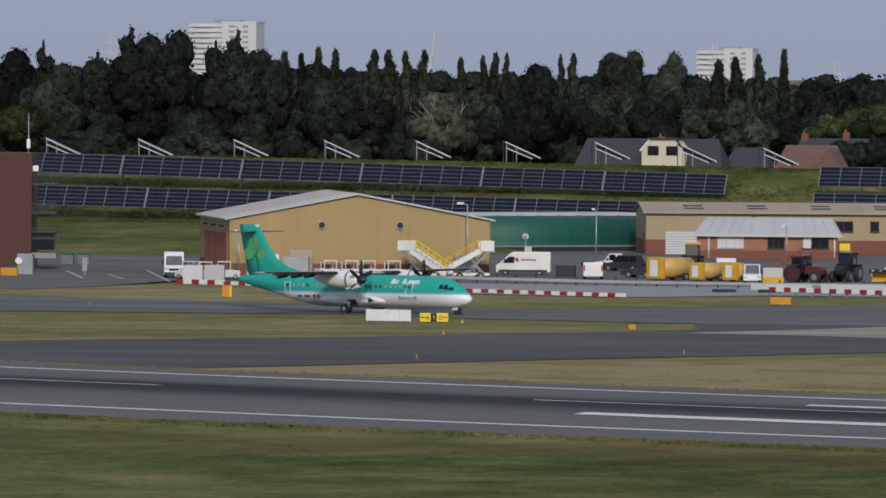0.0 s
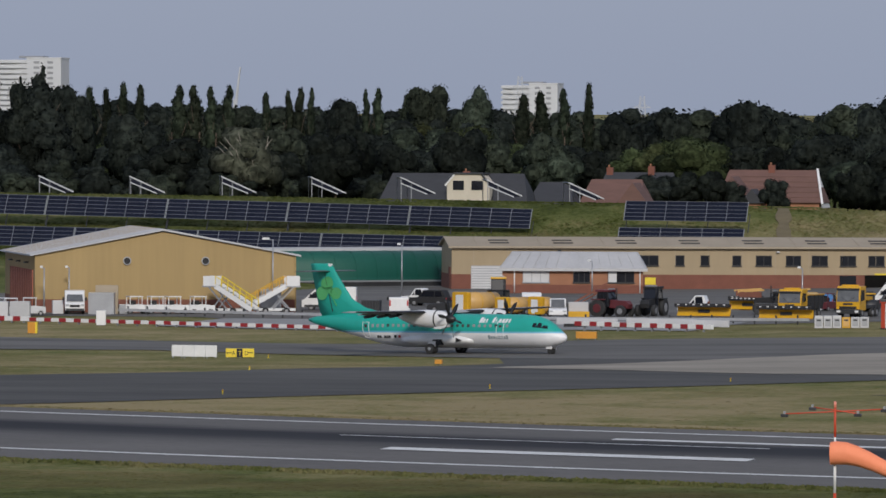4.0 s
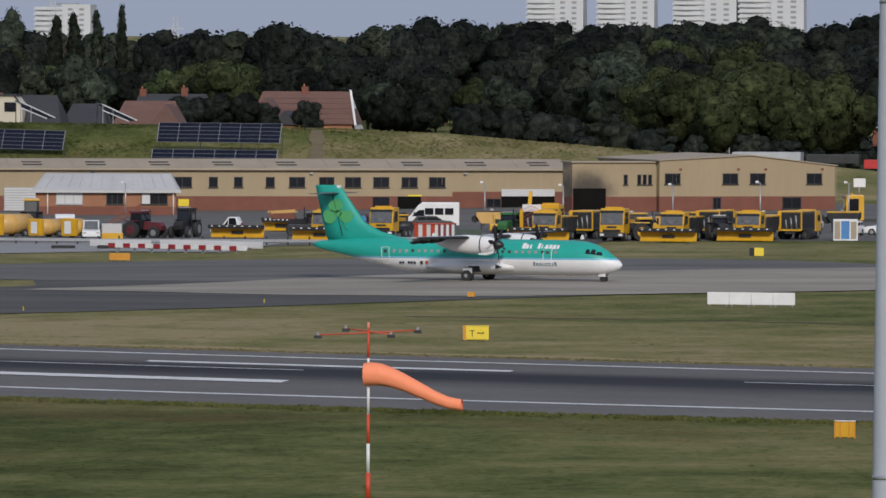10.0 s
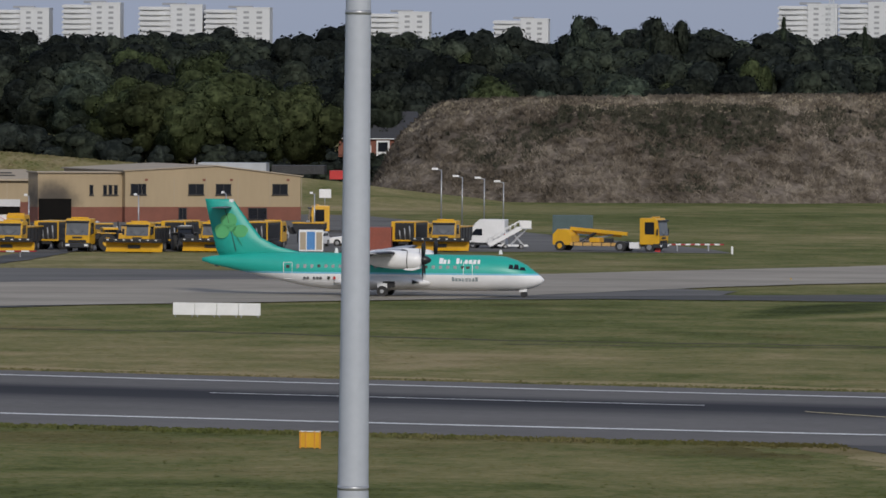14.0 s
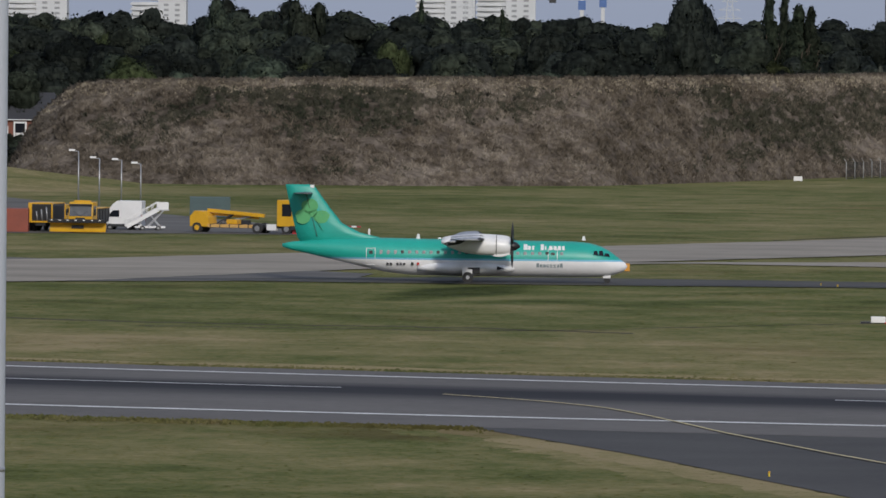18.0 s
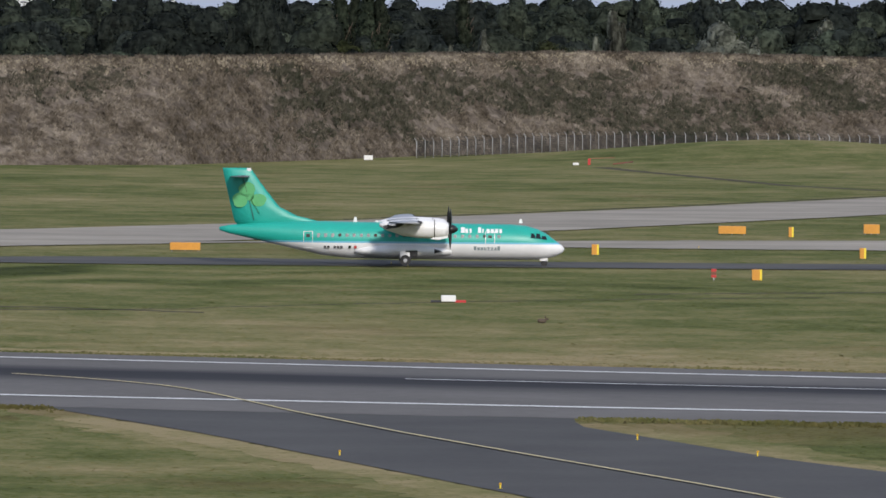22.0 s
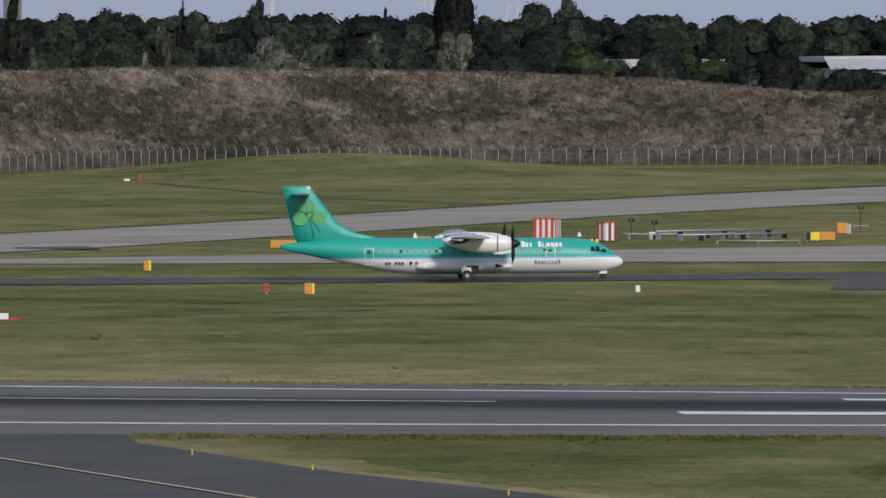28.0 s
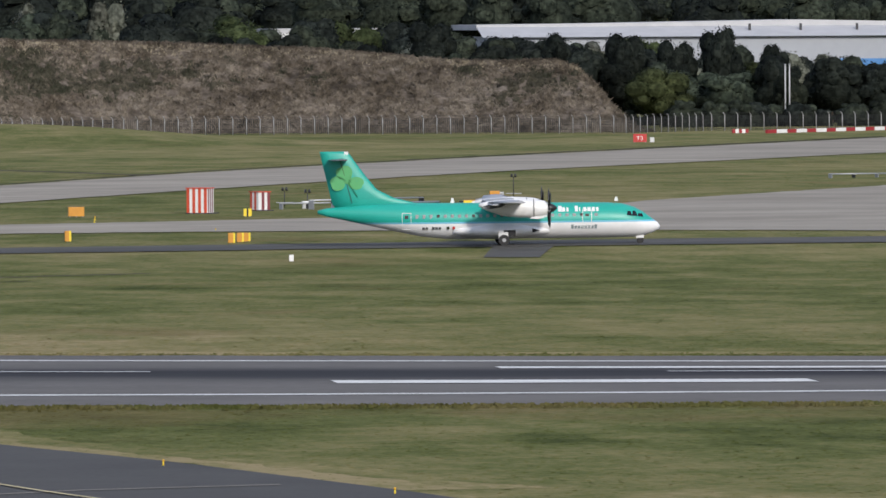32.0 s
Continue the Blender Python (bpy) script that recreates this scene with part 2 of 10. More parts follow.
NEWASPH = material("recent_dark_asphalt", (0.090, 0.087, 0.082), (0.048, 0.046, 0.045), 0.12, 2.5, 0.85, mix=0.8, coords="World", spec=0.25)
RUNWAY = runway_surface("grooved_runway_asphalt")
SCREEN = material("windscreen_glass", (0.15, 0.155, 0.16), (0.08, 0.085, 0.09), 0.9, 3.0, 0.12, mix=0.8, spec=0.7)
EARTH = material("dark_bare_earth", (0.10, 0.088, 0.055), (0.055, 0.05, 0.033), 0.3, 2.0, 0.95, mix=0.7, coords="World", spec=0.1)
# near-black brown that paints the shade below the turf step
TURFSHADE = material("shaded_turf_edge", (0.045, 0.04, 0.026), (0.025, 0.023, 0.015), 0.3, 2.0, 0.95, mix=0.7, coords="World", spec=0.1)
CONCRETE = material("worn_concrete", (0.40, 0.362, 0.305), (0.205, 0.186, 0.156), 0.2, 1.4, 0.9, mix=0.75, stretch=(0.2, 0.5, 1), coords="World", spec=0.08)
PAINT = material("white_marking_paint", (0.8, 0.8, 0.78), (0.52, 0.52, 0.5), 0.5, 3.0, 0.7, mix=0.6, coords="World")
PAINTY = material("yellow_marking_paint", (0.62, 0.52, 0.27), (0.45, 0.38, 0.2), 0.5, 3.0, 0.7, mix=0.7, coords="World")
BANK = turf("bank_grass", 0.0, 60.0, 0.0, (-190, -120))
BANKBLADES = turf("bank_blade_tips", 0.0, 60.0, 0.2, (-190, -120))
OCHRE = material("ochre_cladding", (0.40, 0.28, 0.115), (0.29, 0.20, 0.082), 0.35, 2.5, 0.6, mix=0.9, stretch=(1, 1, 0.06))
BUFF = material("buff_cladding", (0.37, 0.285, 0.175), (0.31, 0.24, 0.145), 0.25, 2.5, 0.6, mix=0.7, stretch=(1, 1, 0.2))
BRICK = material("red_brick", (0.22, 0.082, 0.055), (0.15, 0.058, 0.04), 0.8, 9.0, 0.85, bump=0.3, mix=0.8)
BRICKO = material("orange_brick", (0.36, 0.17, 0.095), (0.28, 0.13, 0.075), 0.8, 9.0, 0.85, bump=0.3, mix=0.8)
GREENTIN = material("green_cladding", (0.004, 0.095, 0.066), (0.003, 0.07, 0.05), 0.2, 3.0, 0.6, mix=0.7, stretch=(1, 1, 0.1))
ROOFWHITE = material("weathered_white_roof", (0.50, 0.50, 0.51), (0.38, 0.385, 0.40), 0.3, 4.0, 0.7, mix=0.8)
ROOFBUFF = material("weathered_sheet_roof", (0.40, 0.335, 0.25), (0.30, 0.25, 0.185), 0.25, 3.0, 0.8, mix=0.9)
ROOFGREY = material("pale_metal_roof", (0.52, 0.52, 0.53), (0.40, 0.40, 0.41), 0.3, 3.0, 0.5, mix=0.8, metal=0.2)
GLASS = material("dark_window_glass", (0.014, 0.017, 0.024), (0.008, 0.009, 0.013), 0.4, 2.0, 0.1, mix=0.8, spec=0.45)
VOID = material("dark_interior", (0.012, 0.011, 0.010), (0.007, 0.007, 0.007), 0.6, 3.0, 0.95, mix=0.8, spec=0.05)
FRAME = material("dark_window_frame", (0.03, 0.028, 0.028), None, 1, 9, 0.5)


def sooted(name, centre, reach):
    """Buff cladding with a soft dark stain spread round a point."""
    m = material(name, (0.37, 0.285, 0.175), (0.31, 0.24, 0.145), 0.25, 2.5, 0.6, mix=0.7, stretch=(1, 1, 0.2))
    n, l = m.node_tree.nodes, m.node_tree.links
    b = n["Principled BSDF"]
    clad = b.inputs["Base Color"].links[0].from_socket
    tc, off, far, wisp, add, rng, mix = (n.new("ShaderNode" + k) for k in ("TexCoord", "Mapping", "VectorMath", "TexNoise", "Math", "MapRange", "Mix"))
    off.inputs["Location"].default_value = tuple(-c / r for c, r in zip(centre, reach))
    off.inputs["Scale"].default_value = tuple(1 / r for r in reach)
    far.operation = "LENGTH"
    wisp.inputs["Scale"].default_value, wisp.inputs["Detail"].default_value = 0.7, 6
    add.operation = "MULTIPLY_ADD"
    add.inputs[1].default_value = 0.6
    rng.interpolation_type = "SMOOTHSTEP"
    rng.inputs[1].default_value, rng.inputs[2].default_value, rng.inputs[3].default_value, rng.inputs[4].default_value = 0.6, 1.45, 0.9, 0.0
    mix.data_type = "RGBA"
    mix.inputs[7].default_value = (0.035, 0.03, 0.026, 1)
    l.new(tc.outputs["Object"], off.inputs[0]), l.new(off.outputs[0], far.inputs[0]), l.new(tc.outputs["Object"], wisp.inputs[0])
    l.new(wisp.outputs[0], add.inputs[0]), l.new(far.outputs["Value"], add.inputs[2]), l.new(add.outputs[0], rng.inputs[0])
    l.new(rng.outputs[0], mix.inputs[0]), l.new(clad, mix.inputs[6]), l.new(mix.outputs[2], b.inputs["Base Color"])
    return m


SOOT = sooted("sooty_cladding", (-8.4, 1.0, 2.6), (3.6, 9.0, 2.6))
WHITE = material("white_gloss_paint", (0.78, 0.78, 0.78), (0.66, 0.66, 0.66), 0.7, 6.0, 0.35, mix=0.7)
SHUTTER = material("grey_white_shutter", (0.60, 0.60, 0.61), (0.5, 0.5, 0.51), 0.5, 6.0, 0.5, mix=0.7)
YELLOW = material("amber_vehicle_paint", (0.70, 0.39, 0.018), (0.54, 0.29, 0.015), 0.9, 7.0, 0.4, mix=0.7)
YELLOWS = material("yellow_sign_face", (0.80, 0.62, 0.04), (0.7, 0.52, 0.03), 0.9, 7.0, 0.5, mix=0.6)
ORANGE = material("orange_marker", (0.64, 0.29, 0.03), (0.48, 0.21, 0.025), 0.9, 7.0, 0.5, mix=0.6)
RED = material("red_paint", (0.50, 0.03, 0.03), (0.38, 0.022, 0.02), 0.9, 7.0, 0.45, mix=0.6)
BLACK = material("black_rubber", (0.018, 0.018, 0.02), (0.011, 0.011, 0.012), 1.0, 9.0, 0.7, mix=0.6)
DARK = material("dark_steel", (0.05, 0.052, 0.056), (0.03, 0.03, 0.033), 1.0, 8.0, 0.5, mix=0.7, metal=0.4)
GREY = material("galvanised_steel", (0.42, 0.43, 0.45), (0.3, 0.31, 0.33), 0.7, 8.0, 0.4, mix=0.7, metal=0.5)
POLEG = material("pale_grey_pole_paint", (0.44, 0.47, 0.52), (0.37, 0.395, 0.44), 0.5, 9.0, 0.5, mix=0.6)
BARK = material("bark", (0.12, 0.09, 0.065), (0.06, 0.045, 0.033), 0.8, 7.0, 0.9, bump=0.8, mix=0.9)
# tower tones drawn close together and bluish, with distance haze in the colour
TOWERW = material("hazed_pale_render", (0.56, 0.575, 0.60), (0.50, 0.515, 0.54), 0.05, 0.6, 0.7, mix=0.7)
TOWERG = material("hazed_grey_render", (0.52, 0.53, 0.545), (0.47, 0.48, 0.495), 0.05, 0.6, 0.7, mix=0.7)
# leaf_dark and leaf_mid: blue raised to paint distance haze into the foliage
leafy("leaf_dark", (0.013, 0.017, 0.0155), (0.034, 0.041, 0.034))
leafy("leaf_mid", (0.025, 0.033, 0.025), (0.064, 0.078, 0.056))
leafy("leaf_olive", (0.034, 0.044, 0.019), (0.076, 0.091, 0.042))
leafy("leaf_pale", (0.06, 0.066, 0.05), (0.20, 0.21, 0.17))
leafy("leaf_grey", (0.045, 0.05, 0.036), (0.105, 0.11, 0.08))
leafy("leaf_poplar", (0.016, 0.023, 0.016), (0.042, 0.052, 0.034))

# ---------------------------------------------------------------- helpers
def part(name, bm, mat, parent=None, label="", smooth=False):
    """Link a bmesh as one mesh object, under a thing or on its own."""
    me = bpy.data.meshes.new(name)
    bm.to_mesh(me)
    bm.free()
    for m in mat if isinstance(mat, (list, tuple)) else [mat]:
        me.materials.append(m)
    if smooth:
        for p in me.polygons:
            p.use_smooth = True
    ob = new(name, me)
    if parent:
        ob.parent = parent
    if label:
        tagged(ob, label)
    return ob


def thing(name, label, category, m=None, group="", kind=""):
    ob = new(name)
    ob.empty_display_size = 0.3
    tagged(ob, label, category, group, kind)
    if m is not None:
        ob.matrix_basis = m
    return ob


def box(bm, x0, x1, y0, y1, z0, z1, mi=0, bevel=0.0):
    """A block between the given bounds."""
    g = bmesh.ops.create_cube(bm, size=1, matrix=Matrix.Translation(((x0 + x1) / 2, (y0 + y1) / 2, (z0 + z1) / 2)) @ Matrix.Diagonal((x1 - x0, y1 - y0, z1 - z0, 1)))
    faces = {f for v in g["verts"] for f in v.link_faces}
    if bevel:
        edges = list({e for f in faces for e in f.edges})
        r = bmesh.ops.bevel(bm, geom=edges, offset=bevel, segments=2, profile=0.7, affect="EDGES")
        faces = set(r["faces"]) | {f for f in faces if f.is_valid}
    for f in faces:
        f.material_index = mi
    return bm


def tube(bm, p, q, r0, r1=None, n=10, mi=0, caps=True):
    """A round bar from p to q."""
    p, q = Vector(p), Vector(q)
    d = q - p
    m = Matrix.Translation((p + q) / 2) @ d.to_track_quat("Z", "Y").to_matrix().to_4x4()
    g = bmesh.ops.create_cone(bm, cap_ends=caps, segments=n, radius1=r0, radius2=r0 if r1 is None else r1, depth=d.length, matrix=m)
    for f in {f for v in g["verts"] for f in v.link_faces}:
        f.material_index = mi
        f.smooth = len(f.verts) == 4
    return bm


def beam(bm, p, q, w, h_, mi=0):
    """A square bar from p to q."""
    p, q = Vector(p), Vector(q)
    d = q - p
    m = Matrix.Translation((p + q) / 2) @ d.to_track_quat("Z", "Y").to_matrix().to_4x4() @ Matrix.Diagonal((w, h_, d.length, 1))
    g = bmesh.ops.create_cube(bm, size=1, matrix=m)
    for f in {f for v in g["verts"] for f in v.link_faces}:
        f.material_index = mi
    return bm


def extrude_outline(bm, pts, y0, y1, mi=0):
    """A solid from an outline in x and z, between y0 and y1."""
    a = [bm.verts.new((x, y0, z)) for x, z in pts]
    b = [bm.verts.new((x, y1, z)) for x, z in pts]
    fs = [bm.faces.new(a), bm.faces.new(b[::-1])]
    for i in range(len(pts)):
        j = (i + 1) % len(pts)
        fs.append(bm.faces.new((a[j], a[i], b[i], b[j])))
    for f in fs:
        f.material_index = mi
    bmesh.ops.recalc_face_normals(bm, faces=fs)
    return bm


def loft(bm, rings, mi=0, close=True):
    """Skin a row of rings of equal length."""
    vs = [[bm.verts.new(p) for p in r] for r in rings]
    n = len(rings[0])
    for a, b in zip(vs, vs[1:]):
        for i in range(n):
            j = (i + 1) % n
            f = bm.faces.new((a[i], a[j], b[j], b[i]))
            f.material_index, f.smooth = mi, True
    if close:
        for r in (vs[0], vs[-1]):
            f = bm.faces.new(r)
            f.material_index = mi
    bmesh.ops.recalc_face_normals(bm, faces=bm.faces)
    return bm


def B():
    return bmesh.new()


def ease(x):
    x = min(max(x, 0.0), 1.0)
    return x * x * (3 - 2 * x)


def level(x, y):
    """The height of the airfield, which falls a little to the west and rises to the east."""
    z = (-0.95 * ease((-x - 70) / 90) + 0.5 * ease((x - 15) / 110)) * ease((y - 600) / 45)
    # low humps of turf before the eastern fence
    z += 3.1 * math.exp(-((x - 88) / 32) ** 2 - ((y - 1165) / 42) ** 2)
    z += 1.1 * math.exp(-((x - 14) / 7) ** 2 - ((y - 610) / 9) ** 2) * 0.35
    return z


def along(pts, n):
    """n points spread evenly over a line of corners."""
    pts = [Vector((*p, 0)) for p in pts]
    seg = [(b - a).length for a, b in zip(pts, pts[1:])]
    total, out = sum(seg), []
    for i in range(n):
        d = total * i / (n - 1)
        for k, s in enumerate(seg):
            if d <= s + 1e-6 or k == len(seg) - 1:
                out.append(pts[k].lerp(pts[k + 1], min(d / s, 1.0)))
                break
            d -= s
    return out


PAVED, DRY = [], []


def sheet(name, near, far, lift, mat, n=40, m=6, parent=None, wobble=0.0):
    """A surface that lies on the ground between two lines."""
    bm = B()
    a, b = along(near, n), along(far, n)
    grid = []
    for i in range(n):
        row = []
        for j in range(m):
            p = a[i].lerp(b[i], j / (m - 1))
            if wobble and j in (0, m - 1):
                p.y += wobble * noise.noise((p.x * 0.35, p.y * 0.1, 3.0)) + 0.5 * wobble * noise.noise((p.x * 1.7, 5.0, p.y))
                p.x += 0.5 * wobble * (noise.noise((p.x * 0.2, p.y * 0.3, 9.0)) + 0.6 * noise.noise((p.x, p.y, 4.0)))
            row.append(bm.verts.new((p.x, p.y, level(p.x, p.y) + lift)))
        grid.append(row)
    for r, s in zip(grid, grid[1:]):
        for j in range(m - 1):
            bm.faces.new((r[j], s[j], s[j + 1], r[j + 1]))
    bmesh.ops.recalc_face_normals(bm, faces=bm.faces)
    for f in bm.faces:
        if f.normal.z < 0:
            f.normal_flip()
    ob = part(name, bm, mat, parent)
    if parent is None:
        (DRY if name == "dry_verge" else PAVED).append(np.array([p[:2] for p in a + b[::-1]]))
    return ob


def on(x, y, turn=0.0, up=0.0):
    return pose(x, y, level(x, y) + up, 0, 0, turn)

# ---------------------------------------------------------------- ground
def make_ground():
    xs = [-3000, -1500, -800, -500, -350] + [-300 + 6 * i for i in range(101)] + [350, 500, 800, 1500, 3000]
    ys = [-400, 0, 200, 280] + [300 + 8 * i for i in range(126)] + [1400, 1700, 2200, 3000, 4900]
    bm = B()
    g = [[bm.verts.new((x, y, level(x, y) + (0.0075 * max(0, y - 1500) if y > 1500 else 0))) for y in ys] for x in xs]
    for r, s in zip(g, g[1:]):
        for j in range(len(ys) - 1):
            f = bm.faces.new((r[j], s[j], s[j + 1], r[j + 1]))
            f.smooth = True
    tagged(part("ground", bm, GRASS), "mown airfield grass, green with drier patches", "ground", kind="structure")


make_ground()


def edge_far(x):
    return 453.3 - 0.3617 * x + 0.0008 * x * x


def edge_near(x):
    return 408.0 - 0.2642 * x + 0.0013 * x * x


def across(x, v, spill=0.0):
    """A point of the runway: v runs from -1, the near edge line, to 1, the far one."""
    n_, f_ = edge_near(x), edge_far(x)
    return (x, n_ + (f_ - n_) * (v + 1) / 2 + spill)


def band(name, v0, v1, x0, x1, lift, mat, s0=0.0, s1=0.0, parent=None, n=40, m=3, wobble=0.0):
    xs = [x0 + (x1 - x0) * i / 24 for i in range(25)]
    return sheet(name, [across(x, v0, s0) for x in xs], [across(x, v1, s1) for x in xs], lift, mat, n, m, parent, wobble)


def make_runway():
    bm = B()
    lane = bm.loops.layers.uv.new("lane")
    rows, n, m = [], 140, 26
    for i in range(n):
        x = -330 + 560 * i / (n - 1)
        lo, hi = edge_near(x), edge_far(x)
        a = lo - 11.6 + 1.1 * noise.noise((x * 0.35, 3.0, 1.0)) + 0.6 * noise.noise((x * 1.7, 5.0, 2.0))
        b_ = hi + 7.4 + 0.8 * noise.noise((x * 0.35, 8.0, 1.0))
        row = []
        for j in range(m):
            y = a + (b_ - a) * j / (m - 1)
            row.append((bm.verts.new((x, y, level(x, y) + 0.05)), (x, (y - lo) / (hi - lo))))
        rows.append(row)
    for r, q in zip(rows, rows[1:]):
        for j in range(m - 1):
            f = bm.faces.new([c[0] for c in (r[j], q[j], q[j + 1], r[j + 1])])
            for lp, c in zip(f.loops, (r[j], q[j], q[j + 1], r[j + 1])):
                lp[lane].uv = c[1]
    PAVED.append(np.array([r[0][0].co[:2] for r in rows] + [r[-1][0].co[:2] for r in rows[::-1]]))
    return tagged(part("runway", bm, RUNWAY), "grey asphalt runway with worn white markings and rubber marks", "runway", kind="structure")


runway = make_runway()
band("dry_verge", 1, 1, -330, 230, 0.01, DRYEDGE, 7.0, 14.0, wobble=3.5, n=120)
tagged(bpy.data.objects["dry_verge"], "straw-coloured dry grass along the runway", "verge", kind="structure")
near_verge = band("dry_verge", -1, -1, -330, 230, 0.01, DRYEDGE, -13.5, -11.0, wobble=1.6, n=120)
tagged(near_verge, "dark trampled grass along the runway", "verge", kind="structure")
band("edge_line", -1, -1, -330, 230, 0.075, PAINT, -0.62, 0.62, runway, n=80)
band("edge_line", 1, 1, -330, 230, 0.075, PAINT, -0.55, 0.55, runway, n=80)
for k in range(-7, 8):
    x0 = -41.5 + 54.2 * k
    if -330 < x0 < 195:
        band("centre_dash", 0.30, 0.30, x0, x0 + 27.8, 0.085, PAINT, -0.28, 0.28, runway, n=8)
for x0, x1 in ((-89.3, -66.6), (48.5, 72.4)):
    band("touchdown_bar", -0.32, -0.32, x0, x1, 0.085, PAINT, -1.7, 1.7, runway, n=10)
    band("touchdown_bar", 0.56, 0.56, x0 + 10.4, x1 + 10.6, 0.085, PAINT, -1.0, 1.0, runway, n=10)

# the taxiways, from the west round to the east
taxi_t = sheet("taxiway", [(-150, 500), (-128.7, 522), (-113, 545), (-90, 575), (-56, 628), (-16, 652)], [(-175, 545), (-154, 574), (-130, 597), (-115, 640), (-119, 660), (-95, 722)], 0.045, DARKASPH, 50, 8)
tagged(taxi_t, "dark asphalt taxiway leading off the runway", "taxiway", kind="structure")
taxi_a = sheet("taxiway", [(-330, 690), (-184, 683), (-154, 686), (-139, 673), (-119, 658), (-56, 627), (-20, 643)], [(-330, 735), (-200, 735), (-141, 706), (-113, 720), (-88, 722), (-62, 716), (-18, 664)], 0.055, ASPHALT, 80, 6)
tagged(taxi_a, "grey asphalt taxiway with worn edges", "taxiway", kind="structure")
taxi_d = sheet("taxiway", [(-40, 640), (-5, 638.5), (20, 640), (60, 639), (250, 632)], [(-40, 642), (-5, 659), (20, 656), (60, 654), (250, 648)], 0.06, DARKASPH, 60, 4, None, 0.8)
tagged(taxi_d, "narrow dark asphalt taxiway between grass strips", "taxiway", kind="structure")
taxi_c = sheet("taxiway", [(-112, 618), (-91, 605), (-74, 606), (-50, 626), (-40, 635), (-20, 676), (33, 752), (89, 861), (136, 948), (195, 1043), (262, 1165)], [(-112, 625), (-91, 664), (-62, 686), (-44, 700), (-30, 722), (-12, 745), (17, 790), (51, 855), (93, 942), (150, 1049), (219, 1171)], 0.075, CONCRETE, 160, 8, None, 0.9)
tagged(taxi_c, "pale worn concrete taxiway, once a runway", "taxiway", kind="structure")
taxi_b = sheet("taxiway", [(-12, 688), (7, 706), (41, 698), (68, 694), (98, 684), (125, 669), (250, 665)], [(-10, 700), (9, 711), (43, 724), (72, 729), (106, 738), (123, 785), (190, 900)], 0.065, CONCRETE, 120, 6, None, 0.9)
# dark strip in place of the shade that the turf step throws
turf_step = sheet("turf_edge", [(17, 789.5), (51, 854.5), (93, 941.5), (150, 1048.5), (219, 1170.5)], [(17, 792), (51, 857.5), (93, 945), (150, 1053), (219, 1176)], 0.16, TURFSHADE, 160, 3, None, 0.9)
tagged(turf_step, "shade of the ragged turf step along the concrete taxiway, laid as a dark strip", "verge", kind="structure")
tagged(taxi_b, "pale concrete taxiway branching toward the holding point", "taxiway", kind="structure")
exit_e = sheet("taxiway", [(-30, 200), (17, 316), (8, 350), (2, 373), (-7.2, 402), (-12, 412)], [(70, 200), (40, 318), (33, 341), (27, 356), (19, 386), (22, 405)], 0.04, NEWASPH, 40, 8)
EXIT = len(PAVED) - 1
tagged(exit_e, "dark asphalt exit taxiway joining the runway", "taxiway", kind="structure")
EXIT_LINE = [(-8.2, 434.9), (-5.4, 431.4), (-2.5, 427.2), (0.3, 421.5), (2.4, 413.5), (4.7, 402.5), (6.2, 395.0), (10.9, 375.4), (15.4, 358.6), (21.5, 336.6), (26.3, 318.4), (33.0, 296.5), (40.2, 272.5)]
sheet("centre_line", EXIT_LINE, [(a + 0.13, b + 0.42) for a, b in EXIT_LINE], 0.095, PAINTY, 60, 2, exit_e)
sheet("paving_seam", [(18.45, 314.36), (27.75, 319.7), (35.79, 321.82)], [(18.45, 314.66), (27.75, 320.0), (35.79, 322.12)], 0.08, CONCRETE, 24, 2, exit_e)
sheet("dry_verge", [(12.2, 316), (3.2, 350), (-2.9, 373), (-10.5, 397)], [(17, 316), (8, 350), (2, 373), (-7.2, 402)], 0.008, DRYEDGE, 70, 3, None, 2.6)
sheet("dry_verge", [(40, 318), (33, 341), (27, 356), (19, 386)], [(46, 318), (38, 341), (31, 356), (24, 388)], 0.008, DRYEDGE, 70, 3, None, 2.6)
sheet("dry_verge", [(14.4, 316), (5.4, 350), (-0.7, 373), (-8.6, 398)], [(17.2, 316), (8.2, 350), (2.2, 373), (-7.0, 402)], 0.014, PALEDRY, 80, 3, None, 1.5)
sheet("dry_verge", [(39.8, 318), (32.8, 341), (26.8, 356), (18.8, 386)], [(43, 318), (35.2, 341), (28.8, 356), (21, 388)], 0.014, PALEDRY, 80, 3, None, 1.5)
for o in bpy.data.objects:
    if o.name.startswith("dry_verge") and "label" not in o:
        tagged(o, "straw-coloured dry grass beside the exit taxiway", "verge", kind="structure")
patch = sheet("paved_patch", [(84.3, 618), (88.5, 617)], [(90, 651), (95, 650)], 0.05, DARKASPH, 6, 6)
tagged(patch, "dark asphalt patch beside the taxiway", "paving", kind="structure")
# the apron before the buildings
apron = sheet("apron", [(-330, 735), (-201, 757), (-197.5, 772), (-196.5, 796), (-191, 804), (-176, 805), (-164, 786), (-151, 762), (-121, 770), (-107, 783), (-71, 787), (-40, 797), (-22, 797)], [(-330, 1010), (-200, 1010), (-151, 1000), (-121, 1000), (-107, 1000), (-71, 975), (-45, 880), (-25, 815)], 0.04, ASPHALT, 160, 10)
tagged(apron, "grey asphalt apron before the maintenance buildings", "apron", kind="structure")

